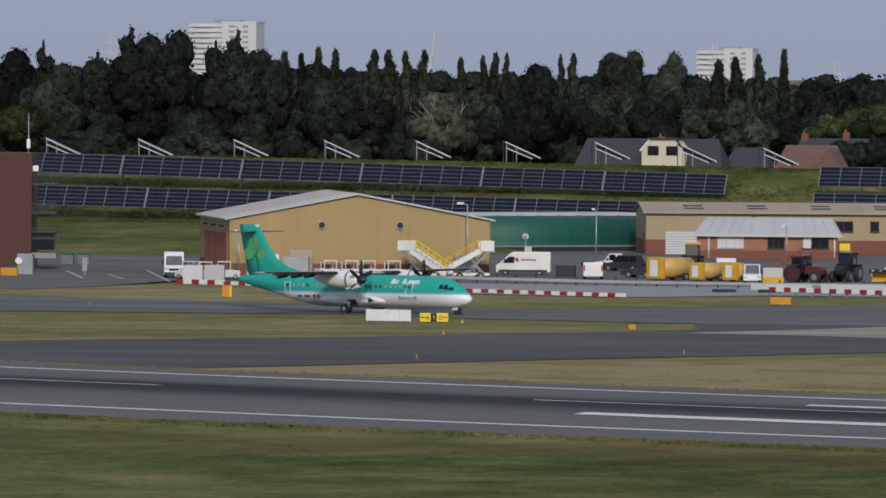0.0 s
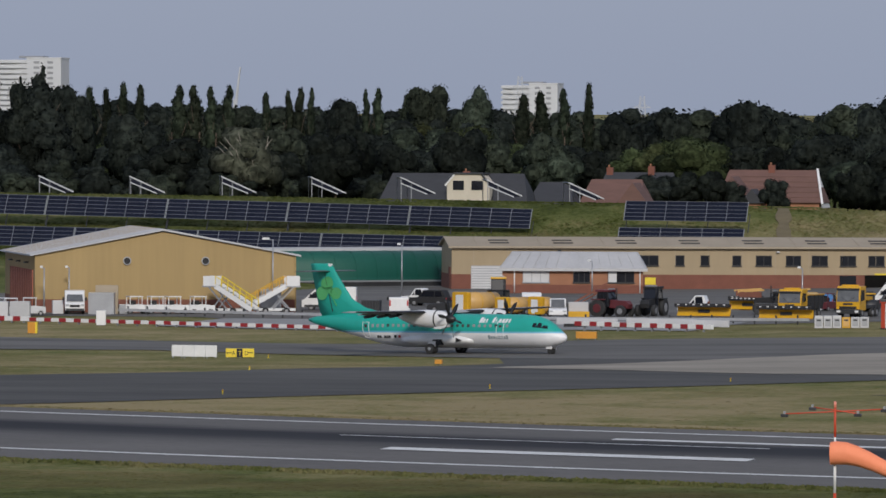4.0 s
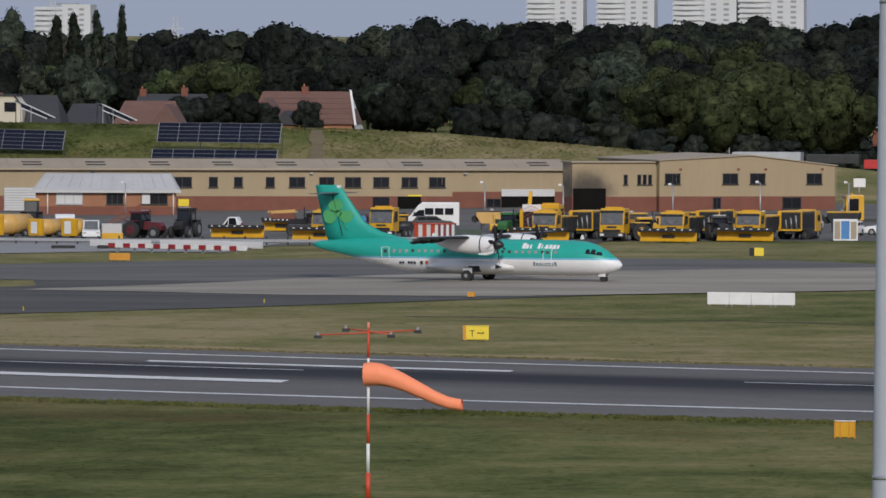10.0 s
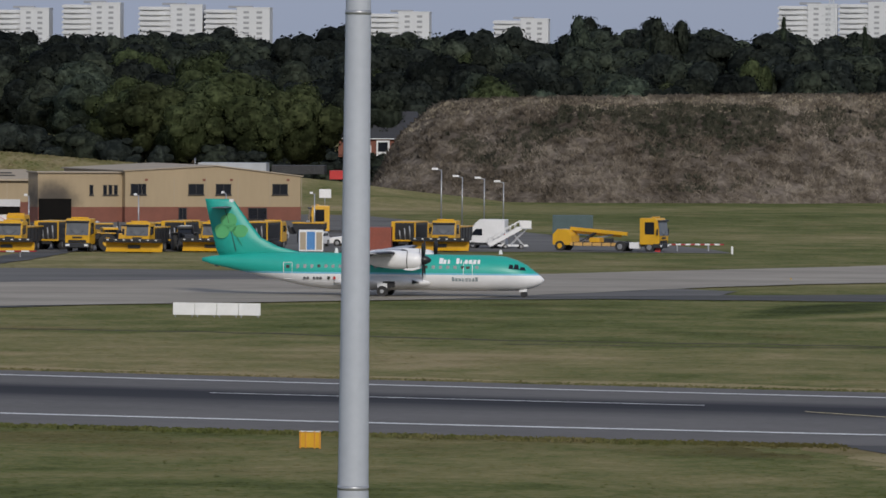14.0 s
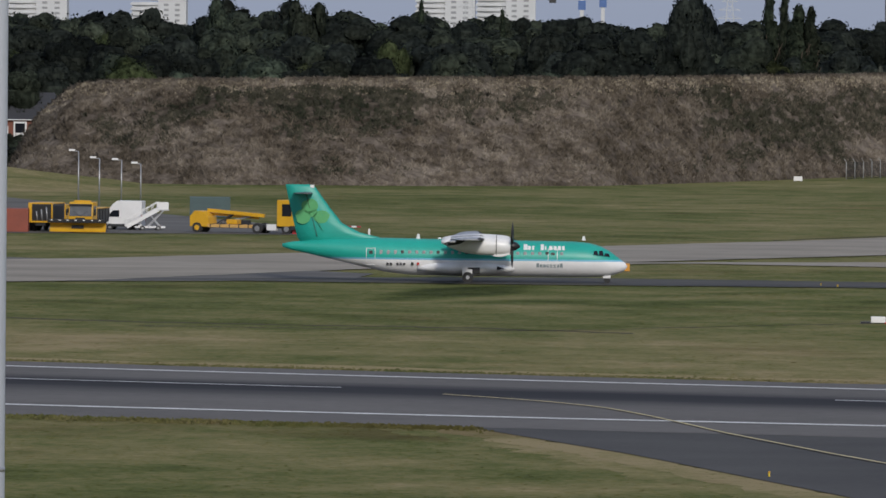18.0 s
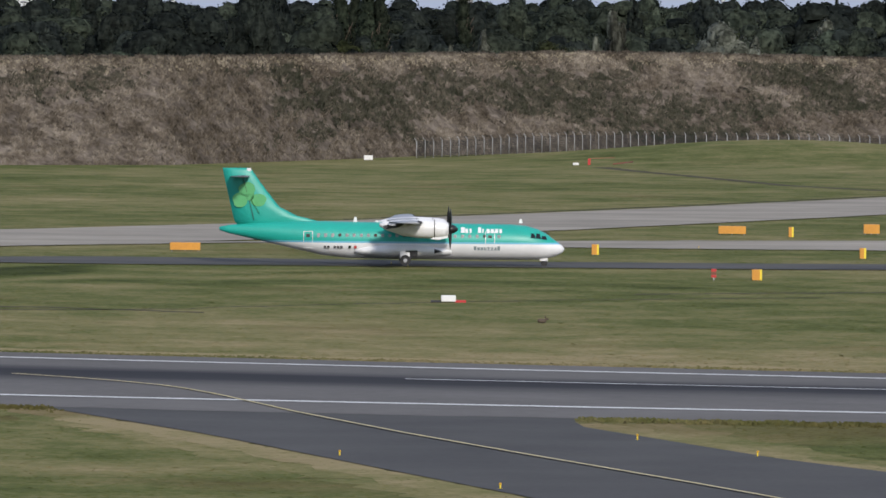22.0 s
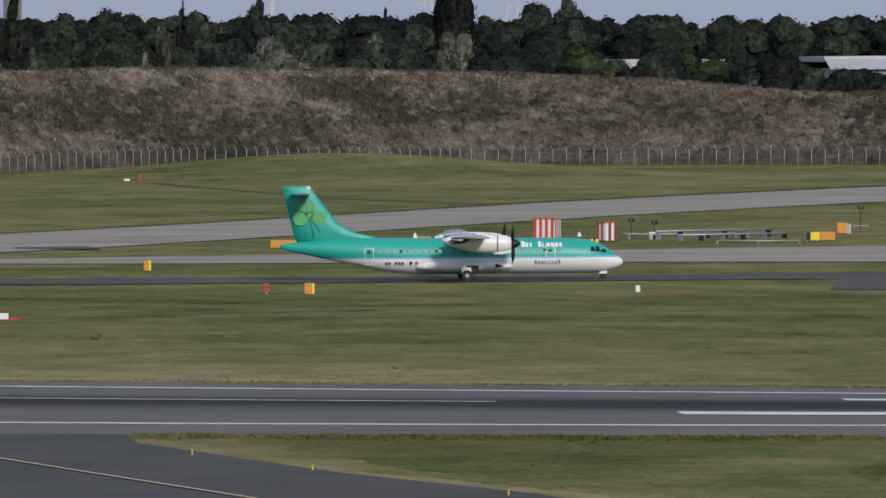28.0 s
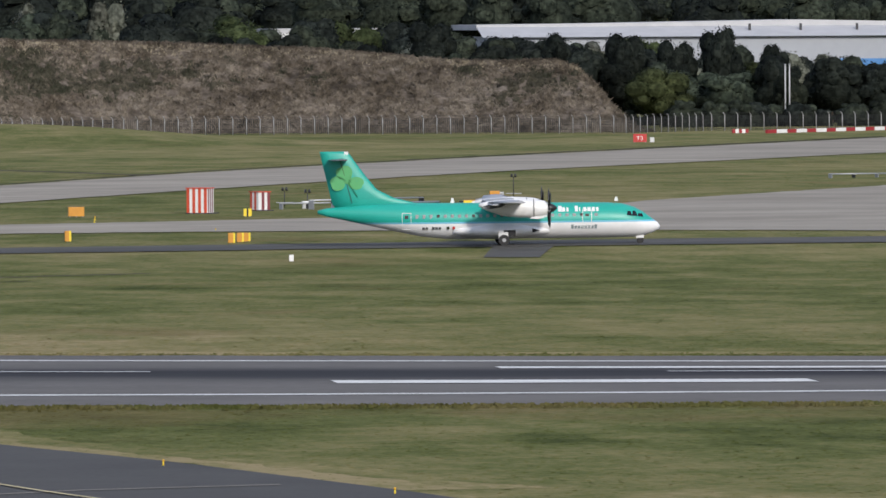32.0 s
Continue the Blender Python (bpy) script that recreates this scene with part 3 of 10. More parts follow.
for a, b_ in (((-217.4, 833.6), (-207.6, 802.9)), ((-208.9, 818.6), (-202.7, 800.2)), ((-209.7, 838.1), (-195.6, 791.2))):
    sheet("bay_line", [a, b_], [(a[0] + 0.16, a[1] + 0.1), (b_[0] + 0.16, b_[1] + 0.1)], 0.07, PAINT, 8, 2, apron)
access = sheet("access_path", [(-93.1, 722), (-92.5, 735), (-90.6, 754), (-89.6, 786)], [(-87.3, 722), (-87.0, 735), (-85.7, 750), (-85.1, 786)], 0.05, DARKASPH, 30, 4, None, 0.8)
tagged(access, "dark asphalt access path through the grass", "path", kind="structure")
for line, wide in ((((-75, 560), (-51, 555), (-43, 550.5), (-35, 545.8), (-27, 542.3), (-16, 540.5), (-9, 539.5), (2.4, 531.6)), 1.5), (((-30, 536.8), (-18, 535), (-7, 534.8), (1, 538.5), (4.4, 544.2), (16, 555.3), (29, 566), (47, 575.5)), 0.9), (((33, 578.4), (45.6, 585.5), (56.2, 590.4)), 1.6)):
    drain = sheet("drain_line", line, [(a + 0.1, b + wide) for a, b in line], 0.012, EARTH, 140, 3, None, 1.3)
    tagged(drain, "thin dark line of a drain across the grass", "drain", kind="structure")
track = sheet("worn_track", [(57, 1100), (64.3, 1054), (73.5, 983), (89, 937)], [(59.5, 1101), (66.3, 1055), (75.7, 984), (91.2, 938)], 0.02, EARTH, 60, 3, None, 1.0)
tagged(track, "dark worn track across the turf hump", "track", kind="structure")
sheet("dark_repair", [(27.5, 752), (35, 748)], [(27.0, 757), (34, 760)], 0.1, DARKASPH, 10, 4, taxi_c, 1.0)

# ---------------------------------------------------------------- the grass bank and the long mound
def between(table, x):
    """A value from a row of (place, value) pairs."""
    if x <= table[0][0]:
        return table[0][1]
    for (a, b), (c, d) in zip(table, table[1:]):
        if x <= c:
            return b + (d - b) * (x - a) / (c - a)
    return table[-1][1]


CREST = [(-300, 9.7), (-225, 9.0), (-175, 8.4), (-150, 8.0), (-137, 7.4), (-121, 6.2), (-106, 5.0), (-98, 4.4), (-85, 3.3), (-72, 1.9), (-55, 0.0)]


def bank(x, y):
    """The height of the bank that carries the solar panels."""
    up = min(max((y - 1002) / 58, 0.0), 1.0)
    z = (between(CREST, x) - level(x, 1000)) * up ** 1.12 * (1 if up < 1 else 1)
    foot = 2.4 * ease((y - 885) / 120) * ease((-x - 185) / 25)
    return level(x, y) - 0.25 + max(z, foot if up < 0.5 else 0.0) - 0.028 * min(max(y - 1064, 0.0), 70.0)


def make_bank():
    bm = B()
    xs = [-700 + 20 * i for i in range(20)] + [-300 + 4 * i for i in range(64)]
    ys = [872 + 12 * i for i in range(10)] + [992 + 3.5 * i for i in range(21)] + [1075, 1110, 1150, 1250, 1500, 2200]
    g = [[bm.verts.new((x, y, bank(x, y) + (0.30 * noise.noise((x * 0.12, y * 0.12, 0)) if y > 1000 else 0))) for y in ys] for x in xs]
    for r, s in zip(g, g[1:]):
        for j in range(len(ys) - 1):
            bm.faces.new((r[j], s[j], s[j + 1], r[j + 1])).smooth = True
    bmesh.ops.recalc_face_normals(bm, faces=bm.faces)
    tagged(part("grass_bank", bm, BANK), "long grass bank rising behind the hangars", "bank", kind="structure")


make_bank()

MOUND_FOOT = [(-95, 1104), (-77, 1082), (-52, 1075), (-23, 1083), (0, 1098), (22, 1152), (40, 1192), (75, 1228), (114, 1260), (150, 1258), (190, 1245), (208, 1245)]
MOUND_TOP = [(-83, 0), (-80, 1.0), (-78.2, 5.4), (-76.9, 7.7), (-75.5, 9.4), (-74, 10.6), (-72, 12.3), (-69.5, 13.2), (-62, 13.7), (-28, 14.3), (0, 14.5), (62, 15.3), (100, 14.7), (130, 13.9), (146, 13.2), (158.5, 12.3), (167, 11.4), (177.5, 10.9), (186, 11.2), (189, 10.2), (192.2, 7.2), (195.4, 2.0), (197.5, 0.0)]


def mound(x, u):
    """A point of the mound: u runs from its foot to its back."""
    y = between(MOUND_FOOT, x) + 62 * u
    z = between(MOUND_TOP, x) * min(1.0, u / 0.5) ** 0.9
    lump = noise.noise((x * 0.13, y * 0.13, 0)) * 0.8 + noise.noise((x * 0.42, y * 0.36, 2)) * 1.0 + noise.noise((x * 0.9, y * 0.6, 4)) * 0.65
    return Vector((x, y, level(x, min(y, 1080)) - 0.4 + z + lump * (0.25 + min(u, 0.5)) * (1 - 0.8 * ease((u - 0.38) / 0.1))))


def wild(name, stops, blades=0.3):
    """Long wild growth whose tone drifts from place to place and from blade to blade."""
    m = bpy.data.materials.new(name)
    m.use_nodes = True
    n, l = m.node_tree.nodes, m.node_tree.links
    b = n["Principled BSDF"]
    b.inputs["Roughness"].default_value, b.inputs["Specular IOR Level"].default_value = 0.9, 0.06
    geo = n.new("ShaderNodeNewGeometry")
    v = None
    for scale, k, detail in ((0.075, 1.05, 3), (0.36, 1.2, 5), (1.2, 1.15, 4)):
        t, q = n.new("ShaderNodeTexNoise"), n.new("ShaderNodeMath")
        t.inputs["Scale"].default_value, t.inputs["Detail"].default_value = scale, detail
        l.new(geo.outputs["Position"], t.inputs[0])
        q.operation = "MULTIPLY_ADD"
        l.new(t.outputs[0], q.inputs[0])
        q.inputs[1].default_value = k
        if v is None:
            q.inputs[2].default_value = 0.5 - 0.5 * (1.05 + 1.2 + 1.15) - 0.5 * blades
        else:
            l.new(v, q.inputs[2])
        v = q.outputs[0]
    q = n.new("ShaderNodeMath")
    q.operation = "MULTIPLY_ADD"
    l.new(geo.outputs["Random Per Island"], q.inputs[0]), l.new(v, q.inputs[2])
    q.inputs[1].default_value = blades
    ramp = n.new("ShaderNodeValToRGB")
    e = ramp.color_ramp.elements
    e[0].position, e[0].color = 0.15, (*stops[0], 1)
    e[1].position, e[1].color = 0.88, (*stops[-1], 1)
    for k, c in enumerate(stops[1:-1]):
        e.new(0.15 + 0.73 * (k + 1) / (len(stops) - 1)).color = (*c, 1)
    l.new(q.outputs[0], ramp.inputs[0])
    l.new(ramp.outputs[0], b.inputs["Base Color"])
    MATS[name] = m
    return m


def make_mound():
    bm = B()
    n, m = 560, 46
    rows = [[bm.verts.new(mound(-86 + 288 * i / n, j / (m - 1))) for j in range(m)] for i in range(n + 1)]
    for r, s in zip(rows, rows[1:]):
        for j in range(m - 1):
            bm.faces.new((r[j], s[j], s[j + 1], r[j + 1])).smooth = True
    bmesh.ops.recalc_face_normals(bm, faces=bm.faces)
    tagged(part("earth_mound", bm, wild("matted_dry_grass", ((0.045, 0.037, 0.028), (0.085, 0.07, 0.055), (0.135, 0.112, 0.09), (0.2, 0.17, 0.138)), 0.0)), "high earth mound covered in long dry brown grass", "mound", kind="structure")


make_mound()


def tufts(name, places, slopes, tall, wide, mat, label, seed, lean=0.5, blades=4):
    """Many tufts of drooping blades as one mesh; the blades take the light of the slope below them."""
    rnd = np.random.RandomState(seed)
    p = np.repeat(np.array(places), blades, axis=0)
    up = np.repeat(np.array(slopes), blades, axis=0)
    n = len(p)
    s = tall * (0.5 + rnd.rand(len(places)).repeat(blades)) * (0.7 + 0.6 * rnd.rand(n))
    d = np.column_stack((np.ones(n), 0.35 * rnd.randn(n), np.zeros(n))) * (wide * (0.5 + rnd.rand(n)))[:, None]
    q = p + np.column_stack((rnd.randn(n) * wide * 1.6, rnd.randn(n) * wide * 1.6, np.full(n, -0.12)))
    t = np.column_stack((rnd.randn(n) * lean * s, -0.35 * s * rnd.rand(n) + 0.2 * lean * rnd.randn(n) * s, s))
    tip = q + t * np.array([1.0, 1.6, 0.92])
    mid = q + t * np.array([0.45, 0.4, 0.62])
    v = np.stack((q - d, q + d, mid + d * 0.8, tip, mid - d * 0.8), axis=1).reshape(-1, 3)
    nm = up + 0.2 * rnd.randn(n, 3)
    nm /= np.linalg.norm(nm, axis=1)[:, None]
    me = bpy.data.meshes.new(name)
    me.from_pydata(v.tolist(), [], np.arange(n * 5).reshape(n, 5).tolist())
    me.materials.append(mat)
    me.normals_split_custom_set_from_vertices(np.repeat(nm, 5, axis=0).tolist())
    return tagged(new(name, me), label, "grass", kind="stuff")


wild("straw_blades", ((0.058, 0.048, 0.036), (0.112, 0.093, 0.072), (0.172, 0.146, 0.117), (0.26, 0.226, 0.184)), 0.16)
wild("crest_blades", ((0.165, 0.141, 0.10), (0.235, 0.202, 0.146), (0.31, 0.268, 0.198), (0.38, 0.333, 0.25)), 0.14)
wild("bramble_leaves", ((0.030, 0.033, 0.022), (0.053, 0.052, 0.037), (0.082, 0.074, 0.056), (0.125, 0.108, 0.085)), 0.16)


def grow_tufts():
    rnd = random.Random(3)
    dry, dark, crest = ([], []), ([], []), ([], [])

    def slope_at(x, u):
        p, a, b = mound(x, u), mound(x + 0.8, u), mound(x, u + 0.015)
        q = (a - p).cross(b - p).normalized()
        return p, q if q.z > 0 else -q

    while len(dry[0]) < 46000:
        x, u = rnd.uniform(-82, 197), rnd.random() ** 0.85 * 0.56
        p, q = slope_at(x, u)
        clump = noise.noise((p.x * 0.55, p.y * 0.2, p.z * 0.7)) + 0.6 * noise.noise((p.x * 1.3, 4.0, p.z * 1.5))
        if clump < -0.25 + 0.3 * (rnd.random() - 0.5):
            continue
        shade = noise.noise((p.x * 0.045, p.y * 0.02, p.z * 0.12)) + 0.5 * noise.noise((p.x * 0.16, 7.0, p.z * 0.3)) + 0.25 * noise.noise((p.x * 0.5, 3.0, p.z * 0.7))
        # thorny growth keeps to the upper half, thickest in the middle of the mound
        shade += 0.22 * math.exp(-((u - 0.33) / 0.12) ** 2) + 0.16 * math.exp(-((p.x - 62) / 30) ** 2) - 0.28 * ease((p.x - 105) / 40) - 0.2 * ease((-55 - p.x) / 25)
        if 0.05 < u < 0.46 and shade > 0.29 + 0.34 * (rnd.random() - 0.5):
            if len(dark[0]) < 20000:
                dark[0].append(p), dark[1].append(q)
        else:
            dry[0].append(p), dry[1].append(q)
    tufts("dry_grass", *dry, 0.5, 0.07, MATS["straw_blades"], "long straw-brown grass over the mound", 1, 0.55)
    for k in range(12000):
        p, q = slope_at(rnd.uniform(-80, 195), min(rnd.gauss(0.49, 0.032), 0.55))
        crest[0].append(p), crest[1].append(Vector((0, -0.4, 1)))
    tufts("crest_straw", *crest, 0.3, 0.065, MATS["crest_blades"], "pale straw fringe along the crest of the mound", 6, 0.25)
    tufts("brambles", *dark, 0.5, 0.10, MATS["bramble_leaves"], "dark bramble patches on the mound", 2, 0.5)


grow_tufts()


def inside(poly, x, y):
    """Which of many points lie within a polygon."""
    hit = np.zeros(len(x), bool)
    a, b = poly, np.roll(poly, -1, axis=0)
    for (x0, y0), (x1, y1) in zip(a, b):
        if y0 != y1:
            hit ^= ((y0 > y) != (y1 > y)) & (x < (x1 - x0) * (y - y0) / (y1 - y0) + x0)
    return hit


def sward(name, v, normals, mat, label):
    """Many four-cornered blades as one mesh, shaded like the ground that they stand on."""
    n = len(v)
    me = bpy.data.meshes.new(name)
    me.from_pydata(v.reshape(-1, 3).tolist(), [], np.arange(n * 4).reshape(n, 4).tolist())
    me.materials.append(mat)
    me.normals_split_custom_set_from_vertices(np.repeat(normals, 4, axis=0).tolist())
    return tagged(new(name, me), label, "grass", kind="stuff")


def blades_at(px, py, pz, tall, wide, rnd):
    n = len(px)
    w, h_ = wide * (0.4 + 1.2 * rnd.rand(n)), tall * (0.35 + 1.1 * rnd.rand(n) ** 2)
    ang = (rnd.rand(n) - 0.5) * 1.6
    dx, dy = np.cos(ang) * w, np.sin(ang) * w * 0.6
    tip = (rnd.rand(n, 2) - 0.5) * w[:, None]
    v = np.empty((n, 4, 3))
    v[:, 0] = np.column_stack((px - dx, py - dy, pz - 0.02))
    v[:, 1] = np.column_stack((px + dx, py + dy, pz - 0.02))
    v[:, 2] = np.column_stack((px + dx * 0.5 + tip[:, 0], py + tip[:, 1] + 0.4 * h_, pz + h_ * 0.8))
    v[:, 3] = np.column_stack((px - dx * 0.4 + tip[:, 0], py + tip[:, 1] + 0.4 * h_, pz + h_))
    return v


def lawn(name, y0, y1, count, tall, wide, seed, ground_=level, east=0.2):
    """Short tufts that stand out of the mown grass, as one sward of green and one of dry tips."""
    rnd = np.random.RandomState(seed)
    y = y0 + (y1 - y0) * rnd.rand(count)
    x = y * (-0.31 + (0.31 + east) * rnd.rand(count))
    keep, dry = np.ones(count, bool), np.zeros(count, bool)
    for poly in PAVED:
        keep &= ~inside(poly, x, y)
    for poly in DRY:
        dry |= inside(poly, x, y)
    for pick, mat, label in ((keep & ~dry, BLADES if ground_ is level else BANKBLADES, "short mown airfield grass in uneven tufts"), (keep & dry, DRYBLADES, "dry straw grass tufts along the paving")):
        px, py = x[pick], y[pick]
        n = len(px)
        if n < 50:
            continue
        pz = np.array([ground_(a, b) for a, b in zip(px, py)])
        nm = np.column_stack((0.12 * rnd.randn(n), 0.12 * rnd.randn(n), np.ones(n)))
        sward(name, blades_at(px, py, pz, tall, wide, rnd), nm / np.linalg.norm(nm, axis=1)[:, None], mat, label)


def ragged_edge(seed):
    """Longer turf that creeps over both edges of the runway."""
    rnd = np.random.RandomState(seed)
    for count, mat, tall, side in ((9000, BLADES, 0.06, 1), (26000, BLADES, 0.11, -1)):
        x = -150 + 260 * rnd.rand(count)
        clump = np.array([noise.noise((a * 0.5, 0.0, side * 3.0)) + 0.5 * noise.noise((a * 2.1, 1.0, side * 5.0)) for a in x])
        base = np.array([edge_far(a) + 7.6 if side > 0 else edge_near(a) - 11.9 for a in x])
        y = base + side * (np.abs(rnd.randn(count)) * 1.3 - 0.9 * np.clip(clump, -0.3, 1.0))
        open_ = (side < 0) & inside(PAVED[EXIT], x, y)
        x, y, clump = x[~open_], y[~open_], clump[~open_]
        n = len(x)
        nm = np.column_stack((0.15 * rnd.randn(n), 0.15 * rnd.randn(n), np.ones(n)))
        v = blades_at(x, y, np.zeros(n) + 0.05, tall * 1.0, 0.10, rnd)
        sward("edge_turf", v, nm / np.linalg.norm(nm, axis=1)[:, None], mat, "ragged turf creeping over the runway edge")


ragged_edge(31)
lawn("near_grass", 300, 470, 60000, 0.026, 0.13, 21)
lawn("middle_grass", 430, 700, 60000, 0.026, 0.17, 22)
lawn("far_grass", 700, 1000, 30000, 0.03, 0.22, 23)
lawn("bank_tussocks", 1003, 1066, 60000, 0.16, 0.22, 24, bank, -0.085)


def bank_track():
    """A worn earth track up the bank beside the panels."""
    bm = B()
    rows = []
    for i in range(24):
        u = i / 23
        y = 1003 + 58 * u
        x = -145.0 - 8.6 * u
        w = 0.9 + 0.5 * noise.noise((0, y * 0.2, 0))
        rows.append([bm.verts.new((x + w * k + 0.15 * noise.noise((k, y * 0.4, 1)), y, bank(x + w * k, y) + 0.16 + 0.30 * noise.noise(((x + w * k) * 0.12, y * 0.12, 0)))) for k in (-1, 0, 1)])
    for a, b in zip(rows, rows[1:]):
        for j in range(2):
            bm.faces.new((a[j], a[j + 1], b[j + 1], b[j]))
    tagged(part("earth_track", bm, material("worn_earth", (0.20, 0.163, 0.10), (0.13, 0.108, 0.065), 0.3, 2.0, 0.95, mix=0.8, coords="World", spec=0.1)), "worn earth track climbing the grass bank", "track", kind="structure")


bank_track()

# ---------------------------------------------------------------- the airliner: x forward, z up, the main wheels at x = 0
def livery():
    m = bpy.data.materials.new("airliner_livery")
    m.use_nodes = True
    n, l = m.node_tree.nodes, m.node_tree.links
    b = n["Principled BSDF"]
    b.inputs["Roughness"].default_value = 0.42
    tc = n.new("ShaderNodeTexCoord")
    sep = n.new("ShaderNodeSeparateXYZ")
    l.new(tc.outputs["Object"], sep.inputs[0])
    rng = n.new("ShaderNodeMapRange")
    rng.inputs[1].default_value, rng.inputs[2].default_value = 0.0, 4.0
    l.new(sep.outputs["Z"], rng.inputs[0])
    ramp = n.new("ShaderNodeValToRGB")
    ramp.color_ramp.interpolation = "CONSTANT"
    e = ramp.color_ramp.elements
    e[0].color = (0.78, 0.78, 0.79, 1)
    e[1].position, e[1].color = 1.73 / 4, (0.16, 0.46, 0.62, 1)
    t = e.new(1.86 / 4)
    t.color = (0.014, 0.35, 0.285, 1)
    l.new(rng.outputs[0], ramp.inputs[0])
    nz = n.new("ShaderNodeTexNoise")
    nz.inputs["Scale"].default_value, nz.inputs["Detail"].default_value = 1.2, 6
    l.new(tc.outputs["Object"], nz.inputs[0])
    hsv = n.new("ShaderNodeHueSaturation")
    mr = n.new("ShaderNodeMapRange")
    mr.inputs[3].default_value, mr.inputs[4].default_value = 0.9, 1.1
    l.new(nz.outputs[0], mr.inputs[0]), l.new(mr.outputs[0], hsv.inputs["Value"])
    l.new(ramp.outputs[0], hsv.inputs["Color"]), l.new(hsv.outputs[0], b.inputs["Base Color"])
    return m


LIVERY = livery()
TEAL = material("teal_gloss_paint", (0.014, 0.35, 0.285), (0.011, 0.31, 0.25), 0.5, 4.0, 0.45, mix=0.7)
CLOVER = material("pale_green_emblem", (0.085, 0.38, 0.14), (0.07, 0.33, 0.12), 0.5, 4.0, 0.4, mix=0.6)
NACELLE = material("nacelle_white", (0.80, 0.80, 0.80), (0.66, 0.66, 0.67), 0.9, 6.0, 0.35, mix=0.8)
WINGGREY = material("wing_grey", (0.36, 0.37, 0.39), (0.27, 0.28, 0.30), 0.6, 5.0, 0.4, mix=0.8)
PROP = material("black_propeller", (0.012, 0.012, 0.014), (0.02, 0.02, 0.022), 1.0, 8.0, 0.4)
TYRE = material("tyre_rubber", (0.02, 0.02, 0.022), (0.03, 0.03, 0.03), 1.0, 9.0, 0.8)
TAILGREY = material("dark_tailplane", (0.10, 0.105, 0.11), (0.07, 0.072, 0.076), 0.6, 5.0, 0.4, mix=0.8)
TITLEGREY = material("grey_title_paint", (0.26, 0.32, 0.34), None, 1, 8, 0.5)
BLUEPAINT = material("blue_panel", (0.06, 0.22, 0.5), (0.05, 0.18, 0.42), 0.9, 6.0, 0.5)


def wing_half(bm, side, x_root, c_root, c_tip, y0, y1, z0, z1, thick):
    rings = []
    for k in range(7):
        u = k / 6
        kink = max(0.0, (u - 0.35) / 0.65)
        c = c_root + (c_tip - c_root) * kink
        le = x_root - 0.35 * (c_root - c) * 0.9
        y, z, th = side * (y0 + (y1 - y0) * u), z0 + (z1 - z0) * u, thick * c
        shape = [(0, 0), (0.03, 0.35), (0.15, 0.8), (0.35, 1.0), (0.65, 0.65), (1, 0.04), (1, -0.04), (0.6, -0.3), (0.3, -0.45), (0.1, -0.38), (0.02, -0.2)]
        rings.append([(le - a * c, y, z + b_ * th) for a, b_ in shape])
    loft(bm, rings)
    return bm


